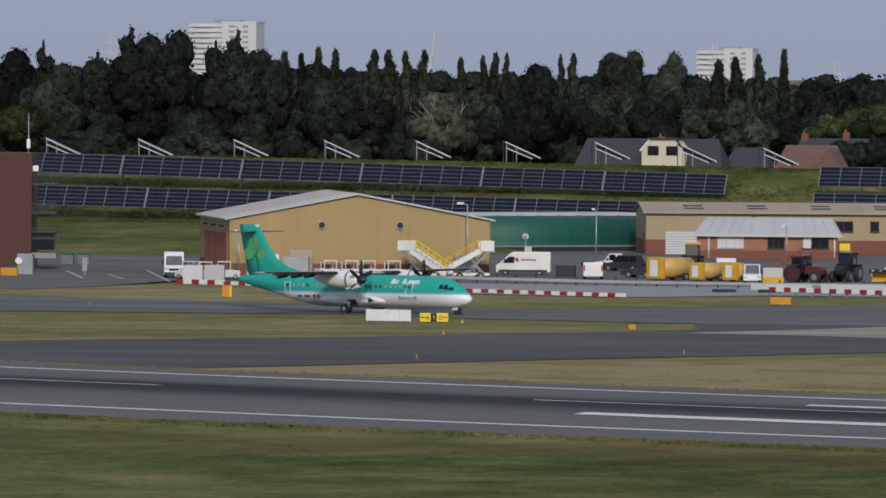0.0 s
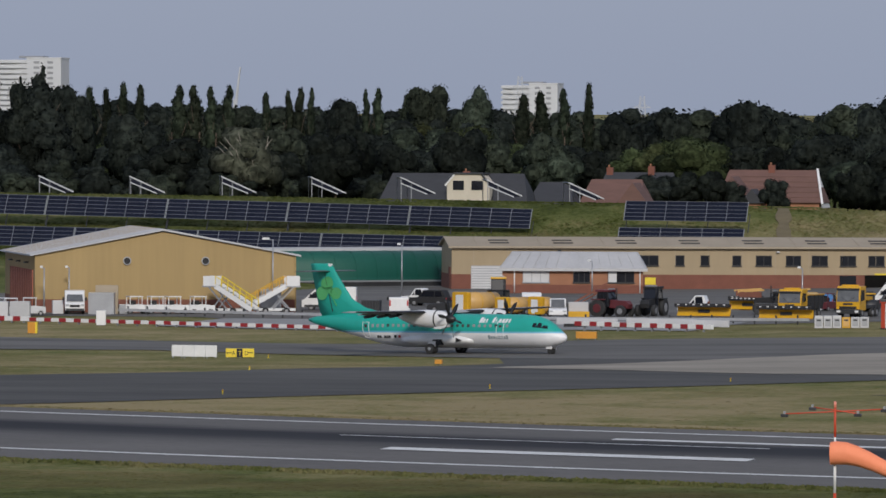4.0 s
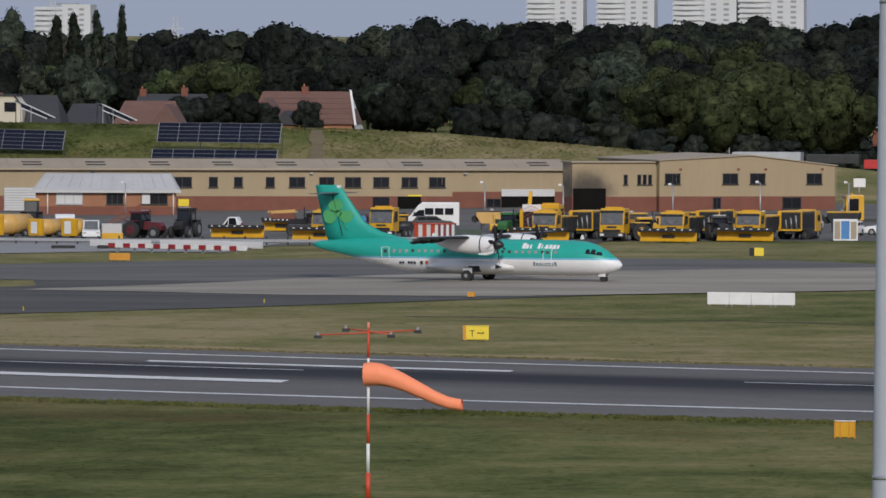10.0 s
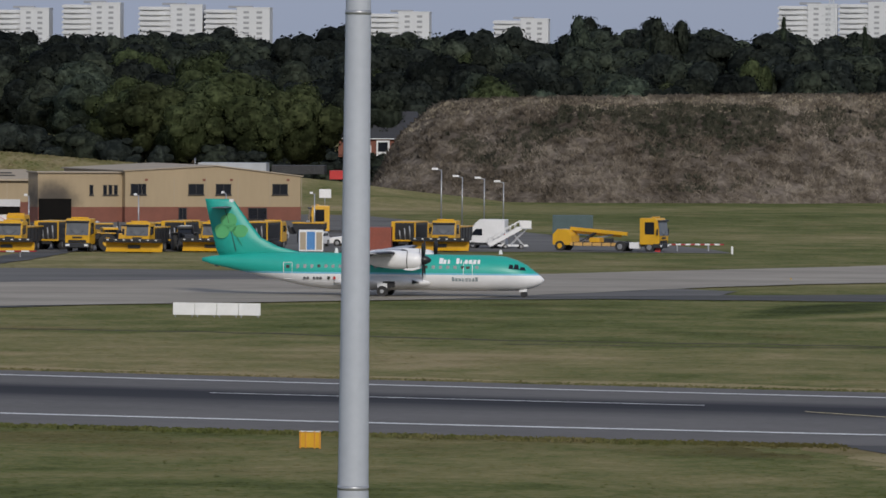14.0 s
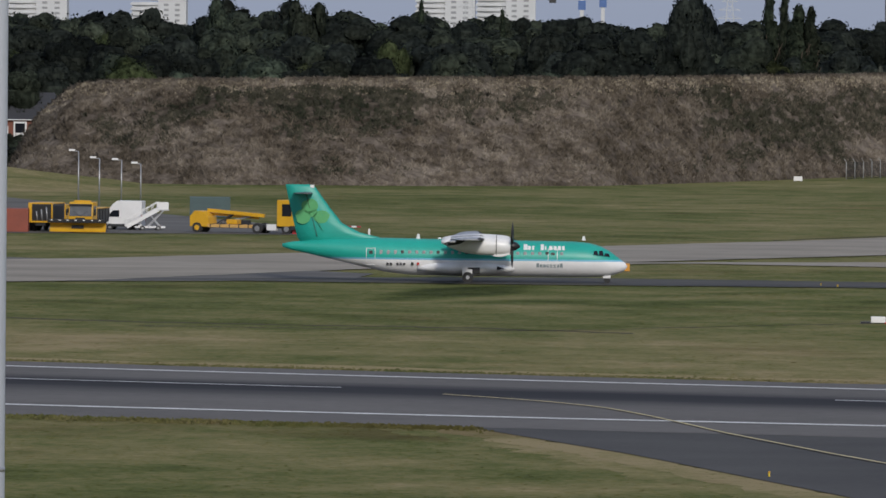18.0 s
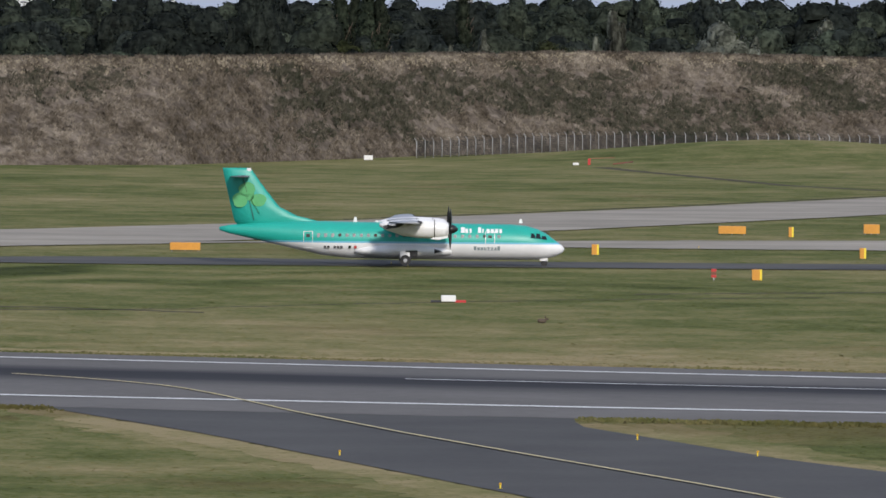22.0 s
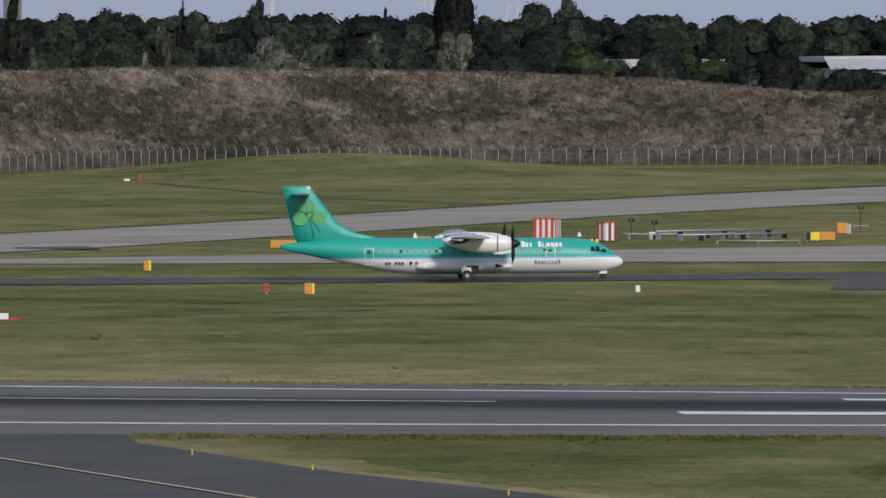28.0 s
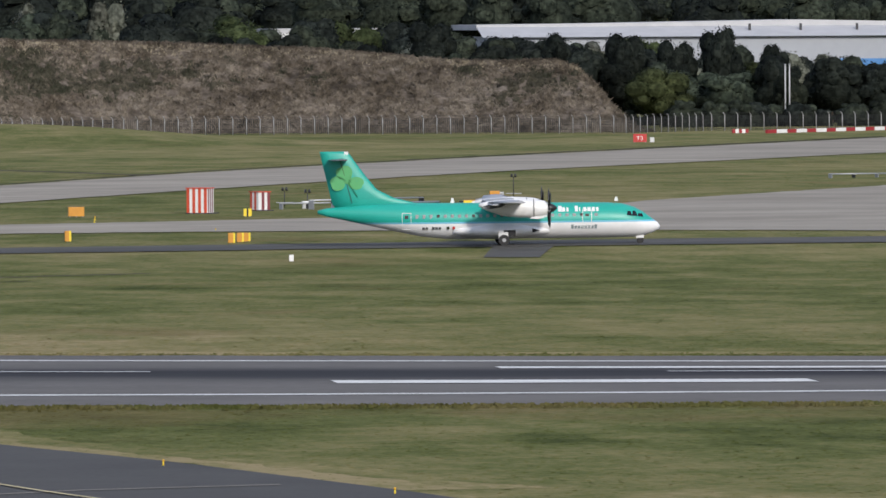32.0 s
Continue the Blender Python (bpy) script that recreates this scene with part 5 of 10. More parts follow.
def make_workshop():
    m, L = frame_at((-176.4, 953.3), (-110.6, 972.0))
    ob = thing("workshop_building", "long buff clad workshop with brick base and sheet roof", "building", m)
    e, D = 4.95, 13.0
    part("wall", box(B(), -1.2, L, 0, D, 1.75, e), BUFF, ob, "buff ribbed cladding")
    part("brick_wall", box(B(), -1.23, L + 0.03, -0.05, D, 0, 1.78), BRICK, ob)
    part("brick_wall", box(B(), 54.7, L + 0.06, -0.08, 0.2, 1.7, 2.35), BRICK, ob)
    # roof in the y-z plane
    for (y0, z0, y1, z1) in ((-0.35, e, D / 2, e + 1.05), (D / 2, e + 1.05, D + 0.35, e)):
        b2 = B()
        vs = [b2.verts.new(c) for c in ((-1.6, y0, z0), (L + 0.4, y0, z0), (L + 0.4, y1, z1), (-1.6, y1, z1))]
        f = b2.faces.new(vs)
        r = bmesh.ops.extrude_face_region(b2, geom=[f])
        for v in r["geom"]:
            if isinstance(v, bmesh.types.BMVert):
                v.co.z += 0.15
        bmesh.ops.recalc_face_normals(b2, faces=b2.faces)
        roof = part("roof", b2, ROOFBUFF, ob, "weathered sheet roof with roof lights")
        if y0 < 0:
            for k in range(9):
                x = 3.5 + k * 7.6
                for u in (0.35, 0.62):
                    yy, zz = y0 + (y1 - y0) * u, z0 + (z1 - z0) * u + 0.16
                    part("roof_light", box(B(), x, x + 2.3, yy - 0.45, yy + 0.45, zz - 0.05, zz + 0.07), DARK, roof)
                bm2 = beam(B(), (x - 1.6, y0, z0 + 0.17), (x - 1.6, y1, z1 + 0.17), 0.1, 0.05)
                part("roof_seam", bm2, ROOFBUFF, roof)
    part("gutter", box(B(), -1.6, L + 0.4, -0.55, -0.35, e - 0.08, e + 0.1), ROOFBUFF, ob)
    b2 = B()
    vs = [b2.verts.new((-1.22, y, z)) for y, z in ((0, e), (D, e), (D / 2, e + 1.05))]
    b2.faces.new(vs)
    part("gable", b2, BUFF, ob)
    # windows along the upper storey
    for x, w in ((21.2, 2.2), (25.5, 1.0), (28.5, 1.0), (32.3, 1.0), (35.1, 1.85), (38.7, 1.75), (41.8, 1.85), (45.2, 1.85), (48.6, 1.85), (51.9, 1.9)):
        window_unit(ob, x, x + w, 2.9, 4.0, 0, 2 if w > 1.2 else 1)
    for x in (55.6,):
        window_unit(ob, x + 3.2, x + 4.9, 0.55, 1.45, -0.09, 2)
    # shutters and doors
    s = part("roller_shutter", box(B(), 1.1, 6.1, -0.1, 0.02, 0, 2.8), GREY, ob, "pale grey roller shutter")
    for k in range(9):
        part("shutter_slat", box(B(), 1.15, 6.05, -0.13, -0.09, 0.1 + 0.3 * k, 0.3 + 0.3 * k), SHUTTER, s)
    part("open_bay", box(B(), 60.6, 67.0, -0.11, 0.05, 0, 1.85), VOID, ob, "dark open doorway")
    part("raised_shutter", box(B(), 60.6, 67.0, -0.2, -0.05, 1.8, 2.65), SHUTTER, ob)
    part("dark_opening", box(B(), 45.1, 47.1, -0.1, 0.03, 0.5, 1.7), GLASS, ob)
    part("doorway", box(B(), 48.1, 50.9, -0.1, 0.03, 0, 1.75), VOID, ob, "dark open doorway")
    part("lintel_sign", box(B(), 49.3, 51.0, -0.14, -0.08, 1.78, 1.98), YELLOWS, ob)
    for k in range(17):
        part("cladding_joint", box(B(), 4.0 * k + 1.4, 4.0 * k + 1.46, -0.02, 0.03, 1.8, e - 0.08), ROOFBUFF, ob)
    part("side_door", box(B(), -1.3, -1.18, 1.2, 3.2, 0.0, 2.6), BRICK, ob)
    part("wall_lamp", box(B(), 11.4, 11.8, -0.4, -0.05, 4.5, 4.68, bevel=0.03), DARK, ob)
    for x in (37.5, 56.0):
        part("wall_lamp", box(B(), x, x + 0.4, -0.4, -0.05, 4.4, 4.58, bevel=0.03), GREY, ob)


def make_office():
    m, L = frame_at((-167.5, 931.0), (-151.5, 933.5))
    ob = thing("crew_office", "low brick office with a pale metal mansard roof", "office", m)
    part("wall", box(B(), 0, L, 0, 9, 1.0, 2.95), BRICKO, ob)
    part("brick_base", box(B(), -0.03, L + 0.03, -0.04, 9.03, 0, 1.03), BRICK, ob)
    bm = B()
    lo = [(-0.55, -0.55, 2.75), (L + 0.55, -0.55, 2.75), (L + 0.55, 9.5, 2.75), (-0.55, 9.5, 2.75)]
    hi = [(1.0, 1.9, 4.75), (L - 0.6, 1.9, 4.75), (L - 0.6, 8, 4.75), (1.0, 8, 4.75)]
    a, b_ = [bm.verts.new(p) for p in lo], [bm.verts.new(p) for p in hi]
    for i in range(4):
        bm.faces.new((a[i], a[(i + 1) % 4], b_[(i + 1) % 4], b_[i]))
    bm.faces.new(b_), bm.faces.new(a[::-1])
    bmesh.ops.recalc_face_normals(bm, faces=bm.faces)
    r = part("roof", bm, ROOFGREY, ob, "pale grey standing seam roof")
    part("fascia", box(B(), -0.6, L + 0.6, -0.62, -0.55, 2.62, 2.95), ROOFGREY, r)
    for k in range(14):
        u = k / 13
        part("roof_seam", beam(B(), (-0.4 + u * (L + 0.8), -0.52, 2.82), (1.1 + u * (L - 1.8), 1.86, 4.78), 0.07, 0.06), ROOFGREY, r)
    for x, w, g in ((2.4, 3.0, SHUTTER), (8.2, 1.9, GLASS), (12.2, 3.0, GLASS)):
        window_unit(ob, x, x + w, 1.35, 2.55, 0, 3, True, g, GREY if g is SHUTTER else FRAME)
    part("blind", box(B(), 12.25, 13.2, -0.09, -0.03, 1.35, 2.55), SHUTTER, ob)
    for x in (1.4, L - 0.3):
        part("downpipe", tube(B(), (x, -0.15, 0.1), (x, -0.15, 2.7), 0.07, 0.07, 8), WHITE, ob)


make_workshop()
make_office()


def make_stores():
    # faces the camera with its long side; a sooty lean-to joins its western end
    m, L = frame_at((-95.5, 934.0), (-76.1, 943.0))
    ob = thing("stores_building", "buff clad two-storey stores block with shallow roof", "building", m)
    e = 5.95
    part("wall", extrude_outline(B(), [(0, 1.75), (L, 1.75), (L, e - 0.65), (L * 0.52, e + 0.45), (0, e - 0.1)], 0, 22), BUFF, ob)
    part("brick_wall", box(B(), -0.04, L + 0.04, -0.05, 22.05, 0, 1.78), BRICK, ob)
    part("roof", extrude_outline(B(), [(-0.3, e - 0.08), (L * 0.52, e + 0.5), (L * 0.52, e + 0.62), (-0.3, e + 0.04)], -0.2, 22.3), ROOFBUFF, ob)
    part("roof", extrude_outline(B(), [(L * 0.52, e + 0.5), (L + 0.3, e - 0.7), (L + 0.3, e - 0.58), (L * 0.52, e + 0.62)], -0.2, 22.3), ROOFBUFF, ob)
    for u in (0.032, 0.36, 0.516, 0.84):
        window_unit(ob, u * L, u * L + 1.8, 3.25, 4.35, 0, 2)
        part("wall_vent", box(B(), u * L + 1.7, u * L + 2.05, -0.06, 0.02, 4.75, 5.0), BRICK, ob)
    for x0, x1 in ((6.5, 7.4), (15.0, 17.2)):
        window_unit(ob, x0, x1, 0.4, 1.6, -0.06, 2)
    part("west_wing", box(B(), -10.2, -0.02, 1.0, 4.5, 1.75, e - 0.3), SOOT, ob, "buff cladding with a soot stain above the bay")
    part("west_wing_base", box(B(), -10.2, -0.02, 0.95, 4.5, 0, 1.75), BRICK, ob)
    part("west_wing_roof", box(B(), -10.4, 0.2, 0.7, 4.8, e - 0.3, e - 0.15), ROOFBUFF, ob)
    for x in (-3.95, -2.3, -1.65, -1.0):
        window_unit(ob, x, x + 0.38, 3.2, 4.2, 1.0, 1)
    part("burnt_bay", box(B(), -10.1, -6.2, 0.85, 1.2, 0, 2.7), VOID, ob, "dark open bay with soot above")
    for k in range(6):
        part("cladding_joint", box(B(), 3.9 * k + 2.0, 3.9 * k + 2.06, -0.02, 0.03, 1.8, e - 0.75), ROOFBUFF, ob)
    part("mast", tube(B(), (12, 10, e), (12, 10, e + 1.3), 0.05), GREY, ob)


make_stores()


def make_terminal():
    # a dark red tower at the western edge
    m, L = frame_at((-236.0, 835.0), (-222.2, 838.0))
    ob = thing("red_tower_block", "dark red clad tower with balconies at its corner", "building", m)
    REDCLAD = material("dark_red_cladding", (0.085, 0.024, 0.017), (0.06, 0.018, 0.013), 0.3, 3.0, 0.7, mix=0.8)
    PODGREY = material("pinkish_grey_panel", (0.30, 0.25, 0.25), None, 1, 5, 0.6)
    part("wall", box(B(), -4, L, 0, 14, 0, 12.3), REDCLAD, ob)
    for z, x1 in ((3.2, 3.0), (5.9, 2.6), (8.9, 2.6)):
        s = part("balcony", box(B(), L - 0.2, L + x1, 0.4, 5, z, z + 0.22), DARK, ob)
        bm = B()
        for k in range(9):
            beam(bm, (L + x1 * k / 8, 0.45, z + 0.2), (L + x1 * k / 8, 0.45, z + 1.15), 0.05, 0.05)
        beam(bm, (L, 0.45, z + 1.15), (L + x1, 0.45, z + 1.15), 0.08, 0.08)
        beam(bm, (L, 0.45, z + 0.7), (L + x1, 0.45, z + 0.7), 0.5, 0.03)
        part("railing", bm, DARK, s)
    part("glazed_pod", box(B(), L - 0.3, L + 2.4, 0.6, 5, 2.1, 3.8, bevel=0.1), GLASS, ob)
    part("pod_base", box(B(), L - 0.3, L + 2.6, 0.5, 5, 1.2, 1.8), PODGREY, ob)
    part("pod_roof", box(B(), L - 0.3, L + 2.5, 0.5, 5, 3.75, 4.0), DARK, ob)
    part("mast", tube(B(), (L - 0.4, 1, 9), (L - 0.4, 1, 16.5), 0.05), GREY, ob)
    part("aerial_box", box(B(), L - 0.6, L - 0.2, 0.8, 1.2, 12.8, 13.8, bevel=0.1), WHITE, ob)
    part("camera_box", box(B(), L + 0.1, L + 0.7, 0.2, 0.8, 10.4, 11.0, bevel=0.05), WHITE, ob)


make_terminal()


def tower_block(x, y, w, top, base, floors, d=20.0, turn=0.0):
    """A block in two halves: rounded balcony decks, and a plain end wall with small windows."""
    ob = thing("tower_block", "white tower block with banded balconies and a plain windowed end", "tower block", pose(x, y, base, 0, 0, turn), "distant tower blocks")
    hgt, split = top - base, w * 0.5
    part("wall", box(B(), split, w, 0, d, 0, hgt), TOWERW, ob)
    part("balcony_core", box(B(), 0.8, split, 1.4, d, 0, hgt - 0.6), TOWERG, ob, "shaded grey wall behind the balconies")
    part("roof_parapet", box(B(), split - 0.3, w + 0.2, -0.2, d, hgt, hgt + 0.7), TOWERW, ob)
    part("plant_room", box(B(), w * 0.36, w * 0.72, 4, d - 4, hgt + 0.3, hgt + 1.5), MATS["hazed_glass"], ob)
    fh = 2.9
    for k in range(floors):
        z = hgt - 1.0 - k * fh
        if z < 3:
            break
        rim = [(split, 0.3)] + [(split * (1 - u), 1.1 - 1.5 * math.sin(math.pi * u * 0.85)) for u in (0.15, 0.4, 0.65, 0.85, 1.0)] + [(0.0, 6.0), (split, 6.0)]
        bm = B()
        lo, hi = [bm.verts.new((a, b, z - 1.35)) for a, b in rim], [bm.verts.new((a, b, z)) for a, b in rim]
        bm.faces.new(lo), bm.faces.new(hi[::-1])
        for i in range(len(rim)):
            j = (i + 1) % len(rim)
            bm.faces.new((lo[i], lo[j], hi[j], hi[i]))
        bmesh.ops.recalc_face_normals(bm, faces=bm.faces)
        part("balcony", bm, TOWERW, ob)
        for u in (0.2, 0.6):
            part("window", box(B(), split + (w - split) * u, split + (w - split) * (u + 0.17), -0.08, 0.2, z - 1.7, z - 0.4), MATS["hazed_glass"], ob)


# tower glass paled so that its colour carries the haze
material("hazed_glass", (0.30, 0.31, 0.33), (0.22, 0.23, 0.25), 0.1, 1.0, 0.3, mix=0.8)
K = 4500 / 2600
for x0, x1, z in ((-468.5, -450, 31.5), (-309, -290.6, 34.2), (-286.5, -267.8, 36.0), (-262, -241.5, 35.5), (-241, -220, 34.7), (-58.4, -39.5, 37.0), (-39.2, -20.3, 37.7)):
    tower_block(x0 * K, 4500, (x1 - x0) * K, 18.6 + (z - 18.6) * K, 18, 12)
tower_block(-612.5 * 1.76, 4400, 22 * 1.76, 18.6 + 19.9 * 1.76, 10, 16)
tower_block(-196 * 1.68, 4536, 20.4 * 1.68, 18.6 + 15.7 * 1.68, 18, 12)
tower_block(-160.3 * 1.62, 4536, 19 * 1.62, 18.6 + 14.2 * 1.62, 18, 12)

# ---------------------------------------------------------------- trees
def crown_shape(lobes, n, size, seed):
    """Corners, faces and shading of a crown: many small leaf clumps over a set of lobes, each lobe with a dark core."""
    rnd = np.random.RandomState(seed)
    vs, fs, ns, count = [], [], [], 0
    mid = np.mean([q[:3] for q in lobes], axis=0)
    vol = np.array([a * b * c for _, _, _, a, b, c in lobes]) ** 0.67
    rings, segs = 5, 8
    for (cx, cy, cz, a, b, c), k in zip(lobes, (vol / vol.sum() * n).astype(int)):
        d = rnd.normal(size=(k, 3))
        d /= np.linalg.norm(d, axis=1)[:, None]
        rad = 1.0 - 0.2 * rnd.rand(k) ** 2 + 0.1 * rnd.rand(k) ** 2
        c0 = np.array([cx, cy, cz]) + d * rad[:, None] * np.array([a, b, c])
        up = rnd.normal(size=(k, 3)) * 0.45 + d
        up /= np.linalg.norm(up, axis=1)[:, None]
        u = np.cross(up, rnd.normal(size=(k, 3)))
        u /= np.linalg.norm(u, axis=1)[:, None] + 1e-9
        v = np.cross(up, u)
        sz = (size * (0.5 + 1.0 * rnd.rand(k)))[:, None]
        uu, vv, w = u * sz, v * sz, up * sz * 0.3
        quad = np.stack((c0 - uu, c0 - vv * 0.55 + w, c0 + uu * 0.9 - w * 0.4, c0 + vv * 0.7 + w * 0.2), axis=1)
        vs.append(quad.reshape(-1, 3))
        out = c0 - mid
        out /= np.linalg.norm(out, axis=1)[:, None] + 1e-9
        nm = 0.5 * d + 0.65 * out + 0.32 * rnd.normal(size=(k, 3))
        nm /= np.linalg.norm(nm, axis=1)[:, None]
        ns.append(np.repeat(nm, 4, axis=0))
        fs.append(np.arange(k * 4).reshape(k, 4) + count)
        count += k * 4
        core, cn = [], []
        for r in range(rings + 1):
            th = math.pi * r / rings
            for q in range(segs):
                ph = 2 * math.pi * q / segs
                j = 0.80 + 0.16 * rnd.rand()
                e = np.array([math.sin(th) * math.cos(ph), math.sin(th) * math.sin(ph), math.cos(th)])
                core.append(np.array([cx, cy, cz]) + e * j * np.array([a, b, c]))
                o = core[-1] - mid
                cn.append(0.45 * e + 0.75 * o / (np.linalg.norm(o) + 1e-9))
        vs.append(np.array(core)), ns.append(np.array(cn))
        fs.append(np.array([(r * segs + q, (r + 1) * segs + q, (r + 1) * segs + (q + 1) % segs, r * segs + (q + 1) % segs) for r in range(rings) for q in range(segs)]) + count)
        count += len(core)
    v, f, nm = np.concatenate(vs), np.concatenate(fs), np.concatenate(ns)
    # turn every clump so that its face looks the way it is shaded
    face = np.cross(v[f[:, 1]] - v[f[:, 0]], v[f[:, 2]] - v[f[:, 0]])
    back = (face * nm[f[:, 0]]).sum(axis=1) < 0
    f[back] = f[back][:, ::-1]
    return v, f, nm


def leaf_mesh(name, v, f, nm, mat):
    me = bpy.data.meshes.new(name)
    me.from_pydata(v.tolist(), [], f.tolist())
    me.materials.append(mat)
    me.normals_split_custom_set_from_vertices(nm.tolist())
    return me


def crown_mesh(name, lobes, n, size, seed, mat):
    return leaf_mesh(name, *crown_shape(lobes, n, size, seed), mat)


def trunk_mesh(h_, r, limbs, seed):
    rnd = random.Random(seed)
    bm = B()
    tube(bm, (0, 0, -0.5), (0.1, 0.05, h_ * 0.55), r, r * 0.6, 8)
    for k in range(limbs):
        a = rnd.uniform(0, 6.28)
        z = h_ * rnd.uniform(0.28, 0.55)
        q = Vector((math.cos(a), math.sin(a), rnd.uniform(0.7, 1.4))).normalized() * h_ * rnd.uniform(0.2, 0.34)
        tube(bm, (0, 0, z), Vector((0, 0, z)) + q, r * 0.4, r * 0.1, 6)
    me = bpy.data.meshes.new("trunk")
    bm.to_mesh(me)
    bm.free()
    me.materials.append(BARK)
    return me


def lobes_for(kind, seed, lumps=16):
    """Lobes of a crown one unit high and about one wide."""
    rnd = random.Random(seed)
    out = []
    if kind == "poplar":
        for k in range(9):
            u = k / 8
            w = 0.115 * (0.45 + math.sin(math.pi * (0.12 + 0.8 * u)) * 0.75)
            out.append((rnd.uniform(-0.03, 0.03), rnd.uniform(-0.03, 0.03), 0.1 + 0.82 * u, w, w, 0.1))
    elif kind == "conifer":
        for k in range(12):
            u = k / 11
            w = 0.30 * (1 - u) ** 0.6 + 0.035
            for j in range(3 if u < 0.8 else 1):
                a = rnd.uniform(0, 6.28)
                out.append((w * 0.5 * math.cos(a), w * 0.5 * math.sin(a), 0.08 + 0.86 * u + rnd.uniform(-0.03, 0.03), w * 0.75, w * 0.75, 0.085))
    else:
        out.append((0, 0, 0.5, 0.34, 0.34, 0.40))
        for k in range(lumps):
            a, e = rnd.uniform(0, 6.28), rnd.uniform(-0.9, 1.35)
            d = rnd.uniform(0.26, 0.40)
            w = rnd.uniform(0.10, 0.2)
            out.append((d * math.cos(e) * math.cos(a), d * math.cos(e) * math.sin(a), 0.48 + d * 1.08 * math.sin(e), w, w, w * rnd.uniform(0.75, 1.0)))
    return out


CROWNS = {}
for kind, mat_name, n in (("broad", "leaf_dark", 2500), ("broad", "leaf_mid", 2500), ("broad", "leaf_olive", 3200), ("broad", "leaf_pale", 1800), ("broad", "leaf_grey", 1200), ("poplar", "leaf_poplar", 1300), ("conifer", "leaf_dark", 4500)):
    for v in range(4 if kind == "broad" and mat_name in ("leaf_dark", "leaf_mid") else 2):
        key = (kind, mat_name)
        seed = len(CROWNS) * 31 + v * 7 + 3
        CROWNS.setdefault(key, []).append(crown_mesh("crown", lobes_for(kind, seed), n, 0.0165 if kind == "broad" else 0.016, seed, MATS[mat_name]))
TRUNKS = [trunk_mesh(1.0, 0.022, 7, s) for s in range(3)]
TREE_LABEL = {"leaf_dark": "dark green broadleaf tree in full leaf", "leaf_mid": "mid-green broadleaf tree in full leaf", "leaf_olive": "yellowish green broadleaf tree", "leaf_pale": "silvery pale leaved tree", "leaf_poplar": "tall narrow poplar tree", "leaf_grey": "half-bare greyish tree with pale branches showing"}
tree_rnd = random.Random(11)


def tree(x, y, z, height, kind="broad", mat_name="leaf_mid", width=None):
    v = CROWNS[(kind, mat_name)]
    w = height * (width or 1.0) * tree_rnd.uniform(0.92, 1.08)
    ob = thing("tree", TREE_LABEL[mat_name] if kind != "conifer" else "dark conifer with drooping branches", "tree", pose(x, y, z, 0, 0, tree_rnd.uniform(0, 360)), "trees beyond the airfield")
    t = new("trunk", TRUNKS[tree_rnd.randrange(3)])
    c = new("crown", v[tree_rnd.randrange(len(v))])
    for o in (t, c):
        o.parent = ob
        o.scale = (w, w, height)
    return ob


def above(x, y=1200):
    """The ground on which the woods stand."""
    return (7.0 if x < -60 else 5.0 - 4.6 * ease((x - 186) / 14)) + max(0.0, y - 1500) * 0.008


